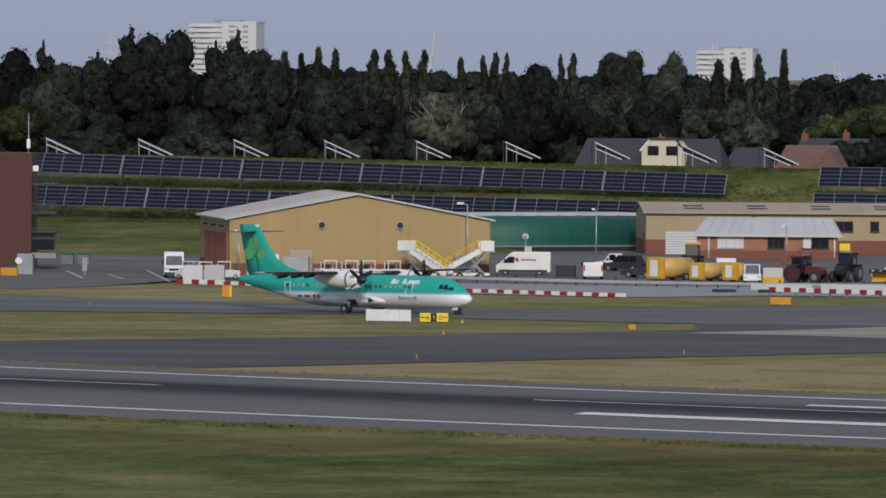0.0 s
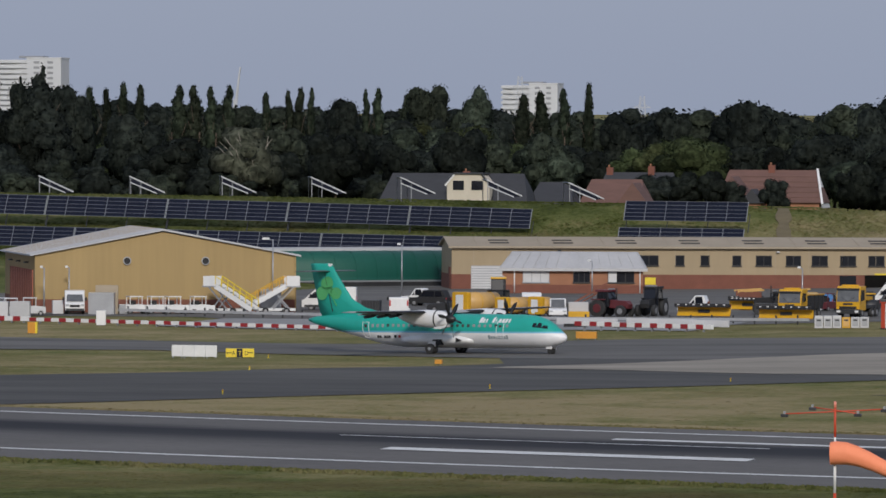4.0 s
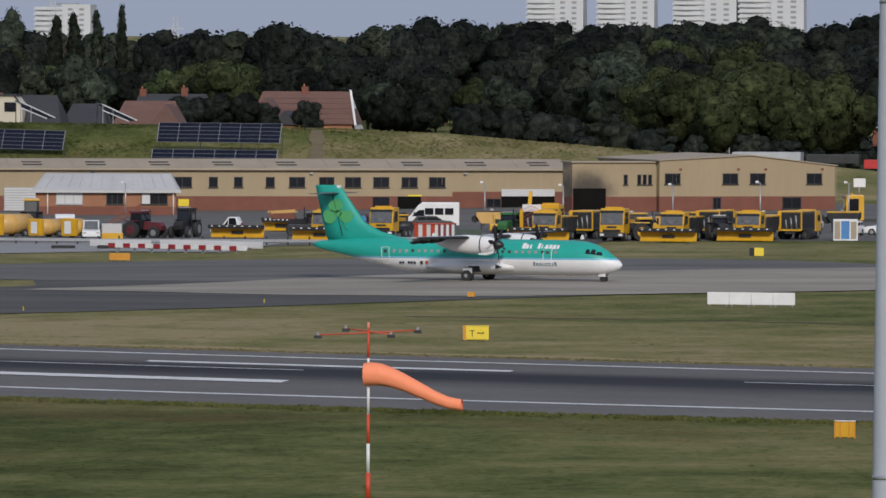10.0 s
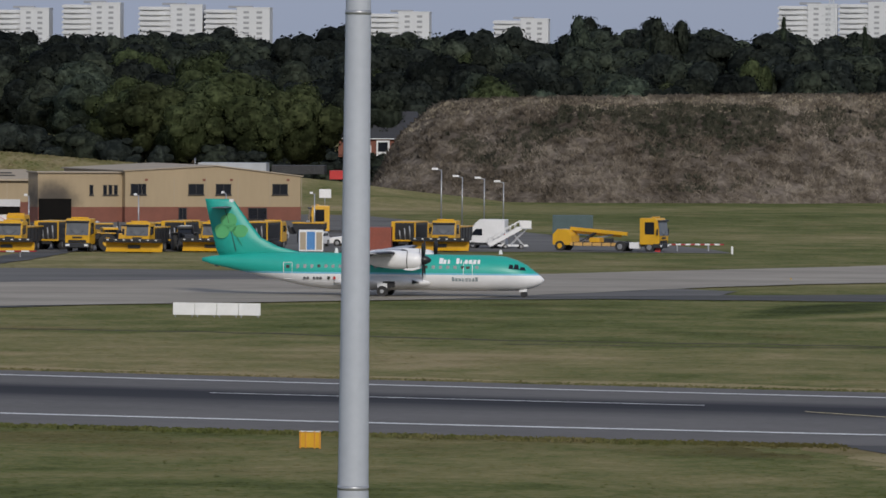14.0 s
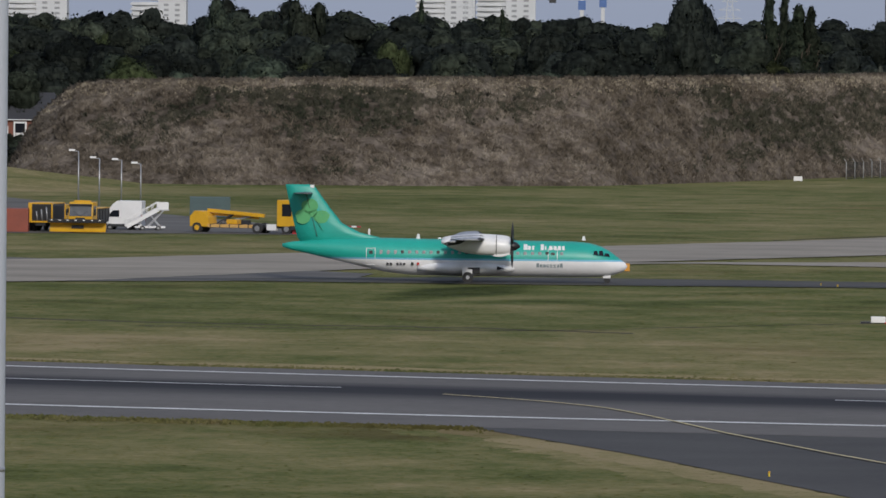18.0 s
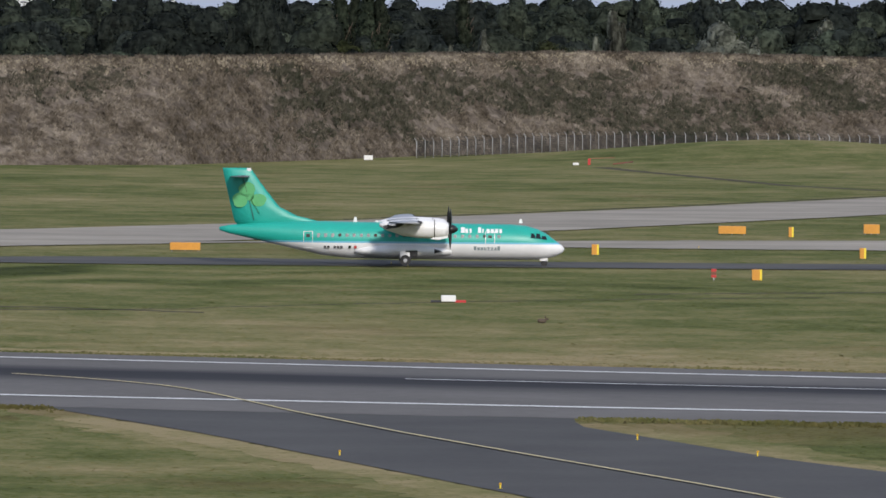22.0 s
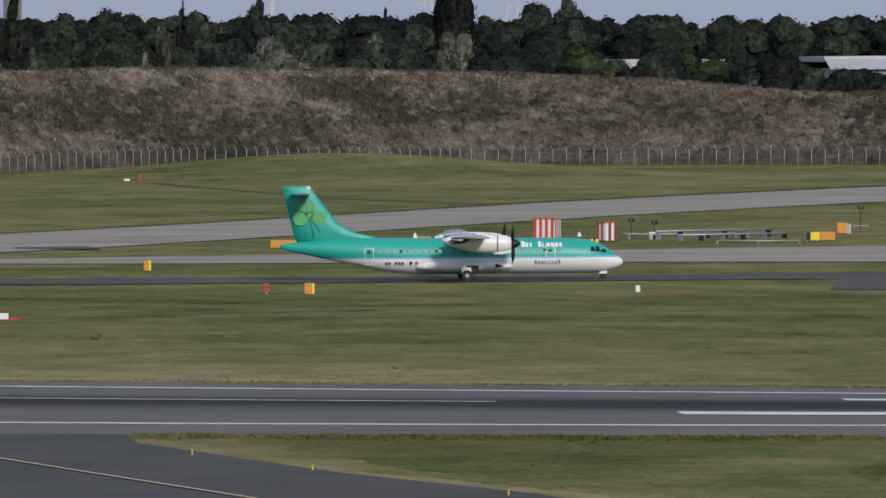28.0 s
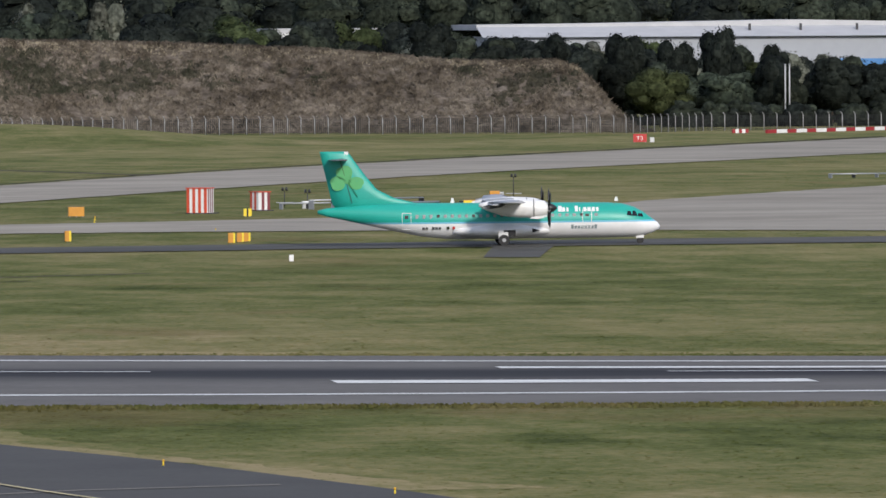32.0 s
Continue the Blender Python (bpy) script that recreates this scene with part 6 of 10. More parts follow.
# single trees that stand out: place, height of the top, width
STAND = [
    ('poplar', 'leaf_poplar', [(-330, 1420, 24.8, 2.9), (-327, 1420, 24.5, 2.5), (-324, 1420, 25.5, 2.9), (-321, 1420, 25.2, 2.9), (-314, 1420, 25.1, 3.3), (-311, 1420, 25.1, 3.3), (-308, 1420, 24.9, 2.9), (-305, 1420, 25.1, 2.9), (-298, 1420, 23.9, 2.5), (-294, 1420, 24.2, 2.2), (-292, 1420, 24.7, 2.5), (-290, 1420, 24.7, 2.0), (-280, 1420, 24.5, 2.0), (-278, 1420, 24.7, 2.5), (-273, 1420, 23.5, 2.4), (-229, 1330, 24.3, 2.8), (-225, 1330, 25.3, 2.4), (-233, 1330, 23.8, 3.7), (-236, 1330, 23.4, 3.3), (29, 1400, 28.1, 3.9), (32, 1420, 29.6, 2.4), (34, 1400, 26.0, 4.8)]),
    ('poplar', 'leaf_poplar', [(36, 1400, 25.8, 3.9), (54, 1500, 29.0, 3.5), (137, 1500, 25.0, 1.7), (155, 1900, 27.6, 1.6), (-37, 1700, 28.1, 2.3), (-20, 1700, 26.2, 2.3)]),
    ('broad', 'leaf_dark', [(-176.5, 1124, 12.1, 5.2), (-172.5, 1124, 12.5, 5.0), (-169.6, 1124, 10.8, 4.0), (-163.8, 1124, 11.5, 4.0), (-322, 1200, 23.9, 9.1), (-310, 1210, 22.6, 9.2), (-301, 1215, 25.8, 10.9), (-293, 1220, 25.8, 8.4), (-286, 1215, 24.9, 9.2), (-268, 1180, 19.8, 9.8), (-257, 1160, 16.5, 8.8), (-240, 1200, 21.3, 9.1), (-232, 1150, 16.7, 9.5), (-218, 1180, 17.2, 9.8), (-223, 1350, 20.5, 8.4), (-214, 1350, 21.5, 8.4), (-187, 1250, 22.2, 10.3), (-167, 1200, 18.0, 12.4), (-166, 1250, 20.6, 11.2), (-152.0, 1122, 13.3, 6.4), (-201, 1350, 22.7, 12.1), (-168, 1200, 17.3, 10.8), (-185, 1150, 11.2, 7.1), (-149.5, 1126, 11.5, 6.4), (-186, 1450, 22.6, 13.0), (-168, 1400, 21.6, 11.6)]),
    ('broad', 'leaf_dark', [(-145, 1300, 18.7, 11.7), (-158, 1210, 16.1, 10.0), (-168, 1300, 22.4, 14.3), (-155, 1300, 21.6, 13.4), (-144, 1300, 21.8, 13.4), (-133, 1300, 21.0, 12.6), (-109, 1350, 23.3, 13.0), (-92, 1300, 21.4, 11.7), (-80, 1250, 20.1, 10.3), (-69, 1800, 28.1, 9.9), (-86, 1900, 28.8, 11.8), (15, 1350, 26.1, 10.2), (3, 1200, 20.2, 14.1), (17, 1420, 27.2, 9.8), (-2, 1200, 19.5, 14.1), (-8, 1300, 21.4, 10.8), (8, 1250, 19.7, 7.8), (135, 1500, 30.9, 8.8), (240, 1330, 11.4, 10.0), (232, 1340, 11.8, 8.2), (218, 1360, 13.4, 7.4), (225.5, 1360, 17.4, 7.6), (235, 1360, 14.0, 5.4)]),
    ('broad', 'leaf_dark', [(211, 1370, 14.4, 9.4), (202, 1380, 15.3, 8.6), (179, 1380, 16.9, 9.5), (153, 1370, 15.6, 8.5), (141, 1360, 15.7, 9.4), (129, 1370, 17.7, 8.5), (247, 1330, 9.6, 8.3)]),
    ('broad', 'leaf_mid', [(-265, 1400, 25.3, 10.6), (-257, 1400, 24.3, 8.7), (-310, 1180, 21.2, 9.8), (-245, 1180, 17.9, 9.0), (-200, 1150, 16.9, 8.7), (-250, 1300, 17.9, 9.0), (-200, 1150, 16.6, 8.7), (-206, 1180, 17.0, 9.8), (-197, 1250, 16.2, 8.6), (-72, 1290, 20.6, 12.5), (-60, 1290, 20.0, 11.6), (-70, 1230, 20.3, 11.9), (-69, 1500, 26.1, 8.3), (-54, 1500, 26.7, 9.3), (3, 1230, 20.9, 11.9), (94, 1600, 25.6, 12.1), (82, 1700, 26.5, 10.6), (70, 1450, 22.5, 14.0), (210, 2100, 30.0, 14.5)]),
    ('broad', 'leaf_mid', [(218, 2100, 30.0, 13.0), (211, 1330, 10.3, 11.0), (220, 1320, 8.9, 11.8), (231, 1320, 8.8, 5.5), (117, 1400, 19.7, 11.6), (111, 1400, 18.7, 11.6)]),
    ('broad', 'leaf_olive', [(-101, 1128, 17.0, 15.5), (-111, 1130, 15.4, 13.6), (-92, 1130, 15.4, 11.8), (-106, 1122, 13.0, 9.0), (-97, 1122, 13.4, 9.0), (-187, 1200, 16.6, 12.4), (-194, 1240, 16.8, 12.8), (-117, 1150, 16.4, 11.9), (-107, 1150, 17.3, 11.9), (-32, 1250, 19.2, 6.9), (-114, 1138, 15.2, 9.4), (-299, 1120, 15.8, 8.5), (208, 1315, 9.9, 10.0), (-76, 1255, 20.2, 8.7)]),
    ('broad', 'leaf_grey', [(-246, 1160, 18.2, 11.0)]),
    ('broad', 'leaf_pale', [(54, 1400, 18.2, 3.3), (48, 1390, 15.8, 2.1), (76, 1400, 21.8, 3.5), (72, 1390, 16.6, 2.5), (99, 1390, 17.6, 3.8), (126, 1400, 20.7, 8.7), (113, 1420, 20.6, 5.9), (76, 1390, 21.8, 3.8), (72, 1380, 17.5, 2.9), (126, 1400, 20.6, 7.7)]),
    ('conifer', 'leaf_dark', [(-313.8, 1190, 25.0, 6.2), (-300, 1190, 27.0, 10.5), (-295, 1192, 25.9, 8.0), (-305, 1188, 23.4, 7.0), (99, 1500, 28.8, 7.8), (88, 1550, 27.0, 5.3), (85, 1500, 25.2, 5.2), (-286, 1200, 26.8, 9.5), (-289, 1198, 25.2, 7.0)]),
]
for kind, mat_name, rows_ in STAND:
    for x, y, top, w in rows_:
        base = bank(x, y) - 0.3 if x < -60 and y < 1250 else above(x, y)
        hgt = max(top - base, 4.0)
        tree(x, y, base, hgt * (1.04 if kind == "broad" else 1.0), kind, mat_name, w / hgt * (1.15 if kind == "broad" else 3.3 if kind == "poplar" else 1.6))

# the pale limbs of the half-bare tree
limb_rnd = random.Random(17)
PALEBARK = material("pale_bark", (0.34, 0.31, 0.26), (0.22, 0.2, 0.17), 0.8, 6.0, 0.9, mix=0.8)
for o in bpy.data.objects:
    if o.parent is None and o.name.startswith("tree") and abs(o.location.x + 246) < 0.1 and abs(o.location.y - 1160) < 0.1:
        for k in range(26):
            a_, up_ = limb_rnd.uniform(0, 6.28), limb_rnd.uniform(0.5, 1.5)
            d_ = Vector((math.cos(a_), math.sin(a_), up_)).normalized()
            base_ = Vector((0, 0, limb_rnd.uniform(2.0, 5.5)))
            mid_ = base_ + d_ * limb_rnd.uniform(2.5, 4.0)
            tip_ = mid_ + (d_ + Vector((limb_rnd.uniform(-0.4, 0.4), limb_rnd.uniform(-0.4, 0.4), 0.3))).normalized() * limb_rnd.uniform(2.0, 3.6)
            bm_l = tube(B(), base_, mid_, 0.14, 0.09, 6)
            tube(bm_l, mid_, tip_, 0.09, 0.03, 6)
            part("limb", bm_l, PALEBARK, o)

# height of the wood's top line at 1250 m
SKY = [(-345, 19.4), (-330, 20.4), (-321, 18.9), (-308, 19.0), (-292, 17.4), (-280, 16.9), (-268, 17.4), (-255, 17.8), (-252, 20.3), (-244, 19.4), (-240, 20.8), (-236, 21.2), (-228, 20.0), (-226, 17.0), (-220, 16.6), (-207, 17.6), (-198, 18.2), (-192, 19.0), (-190, 20.6), (-183, 20.2), (-181, 18.2), (-172, 18.4), (-164, 19.4), (-160, 20.8), (-144, 20.2), (-131, 21.3), (-110, 21.5), (-80, 21.5), (-50, 21.7), (-3, 20.8), (10, 20.6), (21, 21.4), (34, 20.2), (46, 19.6), (54, 20.6), (66, 20.2), (78, 20.8), (95, 20.2), (133, 20.4), (160, 18.6), (186, 17.4), (194, 17.0), (200, 15.4), (215, 14.8), (222, 13.6), (234, 14.0), (330, 14.5)]
# the skyline of the far woods at 1250 m
FARSKY = [(-345, 20.0), (-286, 20.0), (-209, 19.0), (-181, 19.4), (-168, 20.4), (-100, 21.4), (0, 21.6), (39, 21.2), (62, 22.2), (97, 21.8), (132, 22.2), (160, 21.8), (330, 21.5)]


def low_crowns(n, size, seed, lumps):
    """Light crowns that are merged into the woods."""
    return [crown_shape(lobes_for("broad", seed + s, lumps), n, size, seed + 20 + s) for s in range(5)]


class Wood:
    """Gathers many crowns into one mesh."""

    def __init__(self, protos):
        self.protos, self.v, self.f, self.s, self.n = protos, [], [], [], 0

    def add(self, rnd, x, y, z, w, h_):
        co, fc, nm = self.protos[rnd.randrange(len(self.protos))]
        a = rnd.uniform(0, 6.28)
        turn = np.array([[math.cos(a), math.sin(a), 0], [-math.sin(a), math.cos(a), 0], [0, 0, 1]])
        self.v.append((co * np.array([w, w, h_])) @ turn + np.array([x, y, z]))
        self.f.append(fc + self.n)
        self.s.append(nm @ turn)
        self.n += len(co)

    def link(self, name, mat_name, label):
        me = leaf_mesh(name, np.concatenate(self.v), np.concatenate(self.f), np.concatenate(self.s), MATS[mat_name])
        tagged(new(name, me), label, "woods", kind="stuff")


def plant_woods():
    rnd = random.Random(5)
    woods = {k: Wood(low_crowns(1050, 0.018, 40, 12)) for k in ("leaf_dark", "leaf_mid")}
    count = 0
    for row, (y, step, k) in enumerate(((1180, 6.0, 0.72), (1225, 6.0, 0.86), (1300, 6.0, 0.95), (1400, 7.5, 1.0))):
        x = -345.0 * y / 1250
        while x < 330 * y / 1250:
            xx, yy = x + rnd.uniform(-2.5, 2.5), y + rnd.uniform(-14, 14)
            az = xx * 1250 / yy
            x += step * rnd.uniform(0.8, 1.2)
            if az > -90 and yy < 1340:
                yy = 1185 + (yy - 1180) * 0.6 if az < 5 else yy + 175
                yy = max(yy, between(MOUND_FOOT, az * yy / 1250) + 85)
                xx = az * yy / 1250
            if row == 0 and (-232 < az < -172):
                continue
            top = 18.6 + (between(SKY, az) - 18.6) * yy / 1250
            base = above(az, yy) - 1.0
            hgt = max(5.0, (top - base) * k * rnd.uniform(0.76, 1.02))
            q = rnd.random()
            m = "leaf_dark" if q < (0.8 if az < -205 else 0.5) else ("leaf_mid" if q < 0.93 else "leaf_olive")
            if az > 20 and rnd.random() < 0.04:
                m = "leaf_pale"
            wide = rnd.uniform(0.85, 1.2)
            if row in (0, 1) and count < 150 or m in ("leaf_pale", "leaf_olive"):
                tree(xx, yy, base, hgt, "broad", m, wide)
                count += 1
            else:
                woods[m].add(rnd, xx, yy, base, hgt * wide, hgt)
    # bushes along the foot of the wood
    x = -345.0
    while x < 300:
        x += rnd.uniform(2.2, 4.5)
        for yy in (1160.0, 1195.0) + ((1124.0,) if -142 < x < -88 else ()):
            if -232 < x < -158:
                continue
            if x > -90:
                yy = max(yy, between(MOUND_FOOT, x * yy / 1250) + 75)
            xx = x * yy / 1250
            hgt = rnd.uniform(3.5, 7.0)
            woods["leaf_dark" if rnd.random() < 0.6 else "leaf_mid"].add(rnd, xx, yy + rnd.uniform(-8, 8), bank(xx, yy) - 1.5 if xx < -60 else above(xx, yy) - 3.0, hgt * rnd.uniform(1.1, 1.6), hgt)
    # undergrowth beyond the end of the mound
    for k in range(46):
        xx, yy = 196 + 1.75 * k + rnd.uniform(-1, 1), 1302 + rnd.uniform(-8, 8)
        hgt = rnd.uniform(3.0, 6.0)
        if xx > between(((1290, 208), (1310, 206)), yy):
            woods["leaf_mid" if k % 3 else "leaf_dark"].add(rnd, xx, yy, above(xx, yy) - 1.2, hgt * rnd.uniform(1.1, 1.5), hgt)
    for m, w in woods.items():
        w.link("woodland", m, "dense woodland of broadleaf trees beyond the airfield")


plant_woods()


def far_woods():
    """Woods out to the horizon."""
    rnd = random.Random(8)
    for mat_name in ("leaf_dark", "leaf_mid"):
        wood, fine, coarse = Wood([]), low_crowns(560, 0.023, 70, 9), low_crowns(150, 0.045, 90, 6)
        for y, step in ((1600, 11), (1800, 12), (2050, 14), (2400, 17), (2900, 20), (3600, 26), (4400, 34)):
            x = -0.30 * y
            while x < 0.26 * y:
                x += step * rnd.uniform(0.6, 1.3)
                if rnd.random() > 0.8:
                    continue
                yy = y + rnd.uniform(-0.05, 0.05) * y
                wood.protos = fine if y < 2100 else coarse
                az = x * 1250 / yy
                el = (between(FARSKY, az) - 18.6) / 1250
                limit = 18.6 + max(el, 0.0) * yy
                hgt = rnd.uniform(11, 17)
                wood.add(rnd, x, yy, min(limit - hgt * rnd.uniform(0.75, 1.0), limit - 4), hgt * rnd.uniform(0.9, 1.5), hgt)
        wood.link("far_woods", mat_name, "distant woods and hedgerow trees out to the horizon")


far_woods()

# ---------------------------------------------------------------- solar panels, houses and far landmarks
CELL = material("solar_cells", (0.010, 0.013, 0.028), (0.006, 0.008, 0.017), 0.8, 3.0, 0.35, mix=0.8, spec=0.15)
ALUD = material("dull_aluminium", (0.13, 0.137, 0.155), (0.10, 0.105, 0.12), 1.0, 8.0, 0.5)
ALUM = material("weathered_aluminium", (0.24, 0.25, 0.27), (0.18, 0.19, 0.205), 1.0, 8.0, 0.5)
ALU = material("aluminium_frame", (0.55, 0.57, 0.60), (0.45, 0.47, 0.5), 1.0, 8.0, 0.35, metal=0.6)


def panel_mesh():
    bm = box(B(), 0.03, 2.62, 0.0, 0.05, 0.02, 0.60)
    me = bpy.data.meshes.new("panel")
    bm.to_mesh(me)
    bm.free()
    me.materials.append(CELL)
    return me


PANEL = panel_mesh()


def solar_table(m, cols, rows, group):
    """A table of panels; x along it, its face leaning back."""
    ob = thing("solar_table", "dark blue solar panels on an aluminium frame on the bank", "solar panels", m, group)
    hgt = 0.62 * rows
    for r in range(rows + 1):
        part("rail", beam(B(), (0, -0.01, r * 0.62), (cols * 2.65, -0.01, r * 0.62), 0.035, 0.06), ALUD, ob)
    for c in range(cols + 1):
        part("mullion", beam(B(), (c * 2.65, -0.012, -0.02), (c * 2.65, -0.012, hgt + 0.02), 0.06 if c % cols else 0.09, 0.07), ALUM, ob)
    for r in range(rows):
        for c in range(cols):
            p = new("panel", PANEL)
            p.parent = ob
            p.location = (c * 2.65, 0, r * 0.62)
    for c in range(0, cols + 1, 2):
        part("post", beam(B(), (c * 2.65 + 0.3, 0.5, -1.4), (c * 2.65 + 0.3, 0.5, hgt * 0.5), 0.1, 0.1), DARK, ob)
    return ob


def solar_row(x0, z0, x1, z1, y, cols, rows, tables):
    length = cols * 2.65 + 0.14
    tilt = math.degrees(math.atan2(z0 - z1, x1 - x0))
    for k in range(tables):
        x = x1 - (k + 1) * length
        z = z1 + (z0 - z1) * (x1 - x) / (x1 - x0)
        solar_table(pose(x, y, z - 0.62 * rows * 0.78, -38, tilt, 0), cols, rows, "solar tables on the bank")


solar_row(-275, 9.6, -183.2, 7.6, 1038.5, 6, 5, 6)
solar_row(-268, 5.65, -190.5, 4.35, 1016.8, 6, 5, 5)
solar_row(-171.3, 8.75, -155.0, 8.65, 1038.5, 6, 5, 1)
solar_row(-168.2, 5.6, -152.3, 5.5, 1016.8, 6, 5, 1)


def crest_frame(x, z):
    ob = thing("tilted_solar_table", "tilted solar table seen end-on on the crest of the bank", "solar panels", pose(x, 1068, z, 0, 0, 13.6), "tilted tables on the crest")
    a, b_ = Vector((0, 0, 0)), Vector((4.7, 0, -2.15))
    n = Vector((2.15, 0, 4.7)).normalized()
    bm = B()
    vs = [bm.verts.new(p) for p in (a, b_, b_ + Vector((0, 12, 0)), a + Vector((0, 12, 0)))]
    f = bm.faces.new(vs)
    r = bmesh.ops.extrude_face_region(bm, geom=[f])
    for v in r["geom"]:
        if isinstance(v, bmesh.types.BMVert):
            v.co += n * 0.12
    bmesh.ops.recalc_face_normals(bm, faces=bm.faces)
    part("panel", bm, CELL, ob)
    part("edge_rail", beam(B(), a + Vector((0, -0.05, 0.06)), b_ + Vector((0, -0.05, 0.06)), 0.16, 0.16), ALU, ob)
    part("lower_rail", beam(B(), (0.1, -0.05, -0.75), (3.6, -0.05, -2.2), 0.16, 0.14), ALU, ob)
    part("end_panel", extrude_outline(B(), [(0.05, -0.06), (4.6, -2.1), (3.7, -2.2), (0.1, -0.72)], -0.02, 0.04), CELL, ob)
    for px in (0.15, 1.5):
        part("post", beam(B(), (px, 0, -0.1 - px * 0.45), (px, 0, -3.2), 0.12, 0.12), ALUM, ob)
        part("post", beam(B(), (px, 11.5, -0.1 - px * 0.45), (px, 11.5, -3.2), 0.12, 0.12), ALUM, ob)
    return ob


for x, z in ((-282, 11.35), (-269.2, 11.35), (-256.0, 11.38), (-243.5, 11.36), (-231.0, 11.42), (-218.8, 11.4), (-206.7, 11.45), (-195.0, 11.15), (-184.0, 10.85)):
    crest_frame(x + 0.7, z)

SLATE = material("slate_roof", (0.045, 0.047, 0.054), (0.03, 0.031, 0.036), 0.5, 5.0, 0.7, bump=0.4, mix=0.8, stretch=(1, 1, 4))
TILES = material("clay_tile_roof", (0.165, 0.088, 0.072), (0.115, 0.063, 0.052), 0.5, 5.0, 0.8, bump=0.4, mix=0.8, stretch=(1, 1, 4))
CREAM = material("cream_render", (0.62, 0.56, 0.46), (0.52, 0.47, 0.38), 0.4, 4.0, 0.8, mix=0.8)


def house(x, y, z, w, d, wall_h, ridge, roof, wall, label, turn=0.0, gable_x=None, chimneys=(), along_x=True):
    ob = thing("house", label, "house", pose(x, y, z, 0, 0, turn), "houses beyond the bank")
    part("wall", box(B(), 0, w, 0, d, 0, wall_h), wall, ob)
    bm = B()
    if along_x:
        ins = 0.9
        pts = [(-0.4, -0.4, wall_h), (w + 0.4, -0.4, wall_h), (w + 0.4, d + 0.4, wall_h), (-0.4, d + 0.4, wall_h), (ins, d / 2, ridge), (w - ins, d / 2, ridge)]
        v = [bm.verts.new(p) for p in pts]
        for q in ((0, 1, 5, 4), (2, 3, 4, 5), (1, 2, 5), (3, 0, 4), (3, 2, 1, 0)):
            bm.faces.new([v[i] for i in q])
    else:
        pts = [(-0.4, -0.4, wall_h), (w / 2, -0.4, ridge), (w + 0.4, -0.4, wall_h), (-0.4, d + 0.4, wall_h), (w / 2, d + 0.4, ridge), (w + 0.4, d + 0.4, wall_h)]
        v = [bm.verts.new(p) for p in pts]
        for q in ((0, 1, 4, 3), (1, 2, 5, 4), (0, 2, 1), (3, 4, 5), (0, 3, 5, 2)):
            bm.faces.new([v[i] for i in q])
    bmesh.ops.recalc_face_normals(bm, faces=bm.faces)
    part("roof", bm, roof, ob)
    if gable_x is not None:
        gx, gw, top = gable_x
        g = part("gable", extrude_outline(B(), [(gx, 0), (gx + gw, 0), (gx + gw, top - 1.3), (gx + gw * 0.8, top), (gx + gw * 0.2, top), (gx, top - 1.3)], -1.2, d / 2), CREAM, ob, "cream gable front")
        for a in (0.14, 0.58):
            part("window", box(B(), gx + gw * a, gx + gw * (a + 0.26), -1.28, -1.15, top - 2.2, top - 0.9), GLASS, g)
        part("verge", beam(B(), (gx - 0.25, -1.3, top - 1.6), (gx + gw * 0.2, -1.3, top + 0.1), 0.2, 0.2), WHITE, g)
        part("verge", beam(B(), (gx + gw + 0.25, -1.3, top - 1.6), (gx + gw * 0.8, -1.3, top + 0.1), 0.2, 0.2), DARK, g)
        part("gable_roof", box(B(), gx + gw * 0.15, gx + gw * 0.85, -1.5, d / 2, top, top + 0.2), roof, g)
    for cx, ch in chimneys:
        c = part("chimney", box(B(), cx, cx + 0.9, d / 2 - 0.4, d / 2 + 0.5, ridge - 0.8, ridge + ch), BRICK, ob)
        part("chimney_pot", tube(B(), (cx + 0.3, d / 2, ridge + ch), (cx + 0.3, d / 2, ridge + ch + 0.35), 0.12), BRICKO, c)
    return ob


house(-219.5, 1124, 7.0, 20.5, 8, 0.5, 4.7, SLATE, CREAM, "house with a dark slate roof and cream gable", 0, (9.6, 6.0, 4.6), ((11.0, 0.3),))
house(-199.5, 1130, 7.0, 6.0, 7, 0.3, 3.5, SLATE, CREAM, "low house with a grey roof")
house(-193.0, 1135, 7.0, 9.0, 7, 0.3, 3.9, TILES, CREAM, "house with a brown tiled roof", 0, None, ())
house(-186.5, 1128, 7.0, 4.0, 6, 0.3, 3.5, TILES, BRICK, "small gabled house with white verges", 0, None, (), False)
house(-193.5, 1150, 7.0, 11.5, 8, 0.5, 4.8, SLATE, BRICK, "house with a slate roof and brick chimneys", 0, None, ((1.0, 0.7), (7.0, 0.9)))
red_house = house(-174.2, 1140, 6.8, 14.2, 8, 0.9, 5.5, TILES, BRICKO, "house with a red tiled roof and white end gable", 0, None, ((6.5, 0.7),))
bm_g = B()
bm_g.faces.new([bm_g.verts.new(p) for p in ((14.65, -0.5, 0.2), (14.65, 8.5, 0.2), (13.4, 4, 5.6))])
part("end_gable", bm_g, WHITE, red_house, "white rendered end gable")
part("verge", beam(B(), (14.75, -0.6, 0.7), (13.4, 4.0, 5.65), 0.3, 0.3), WHITE, red_house)
for k in range(6):
    part("tile_course", beam(B(), (0.1 + 0.19 * k, -0.35 + 0.68 * k, 1.0 + 0.71 * k), (14.4 - 0.19 * k, -0.35 + 0.68 * k, 1.0 + 0.71 * k), 0.08, 0.12), TILES, red_house)
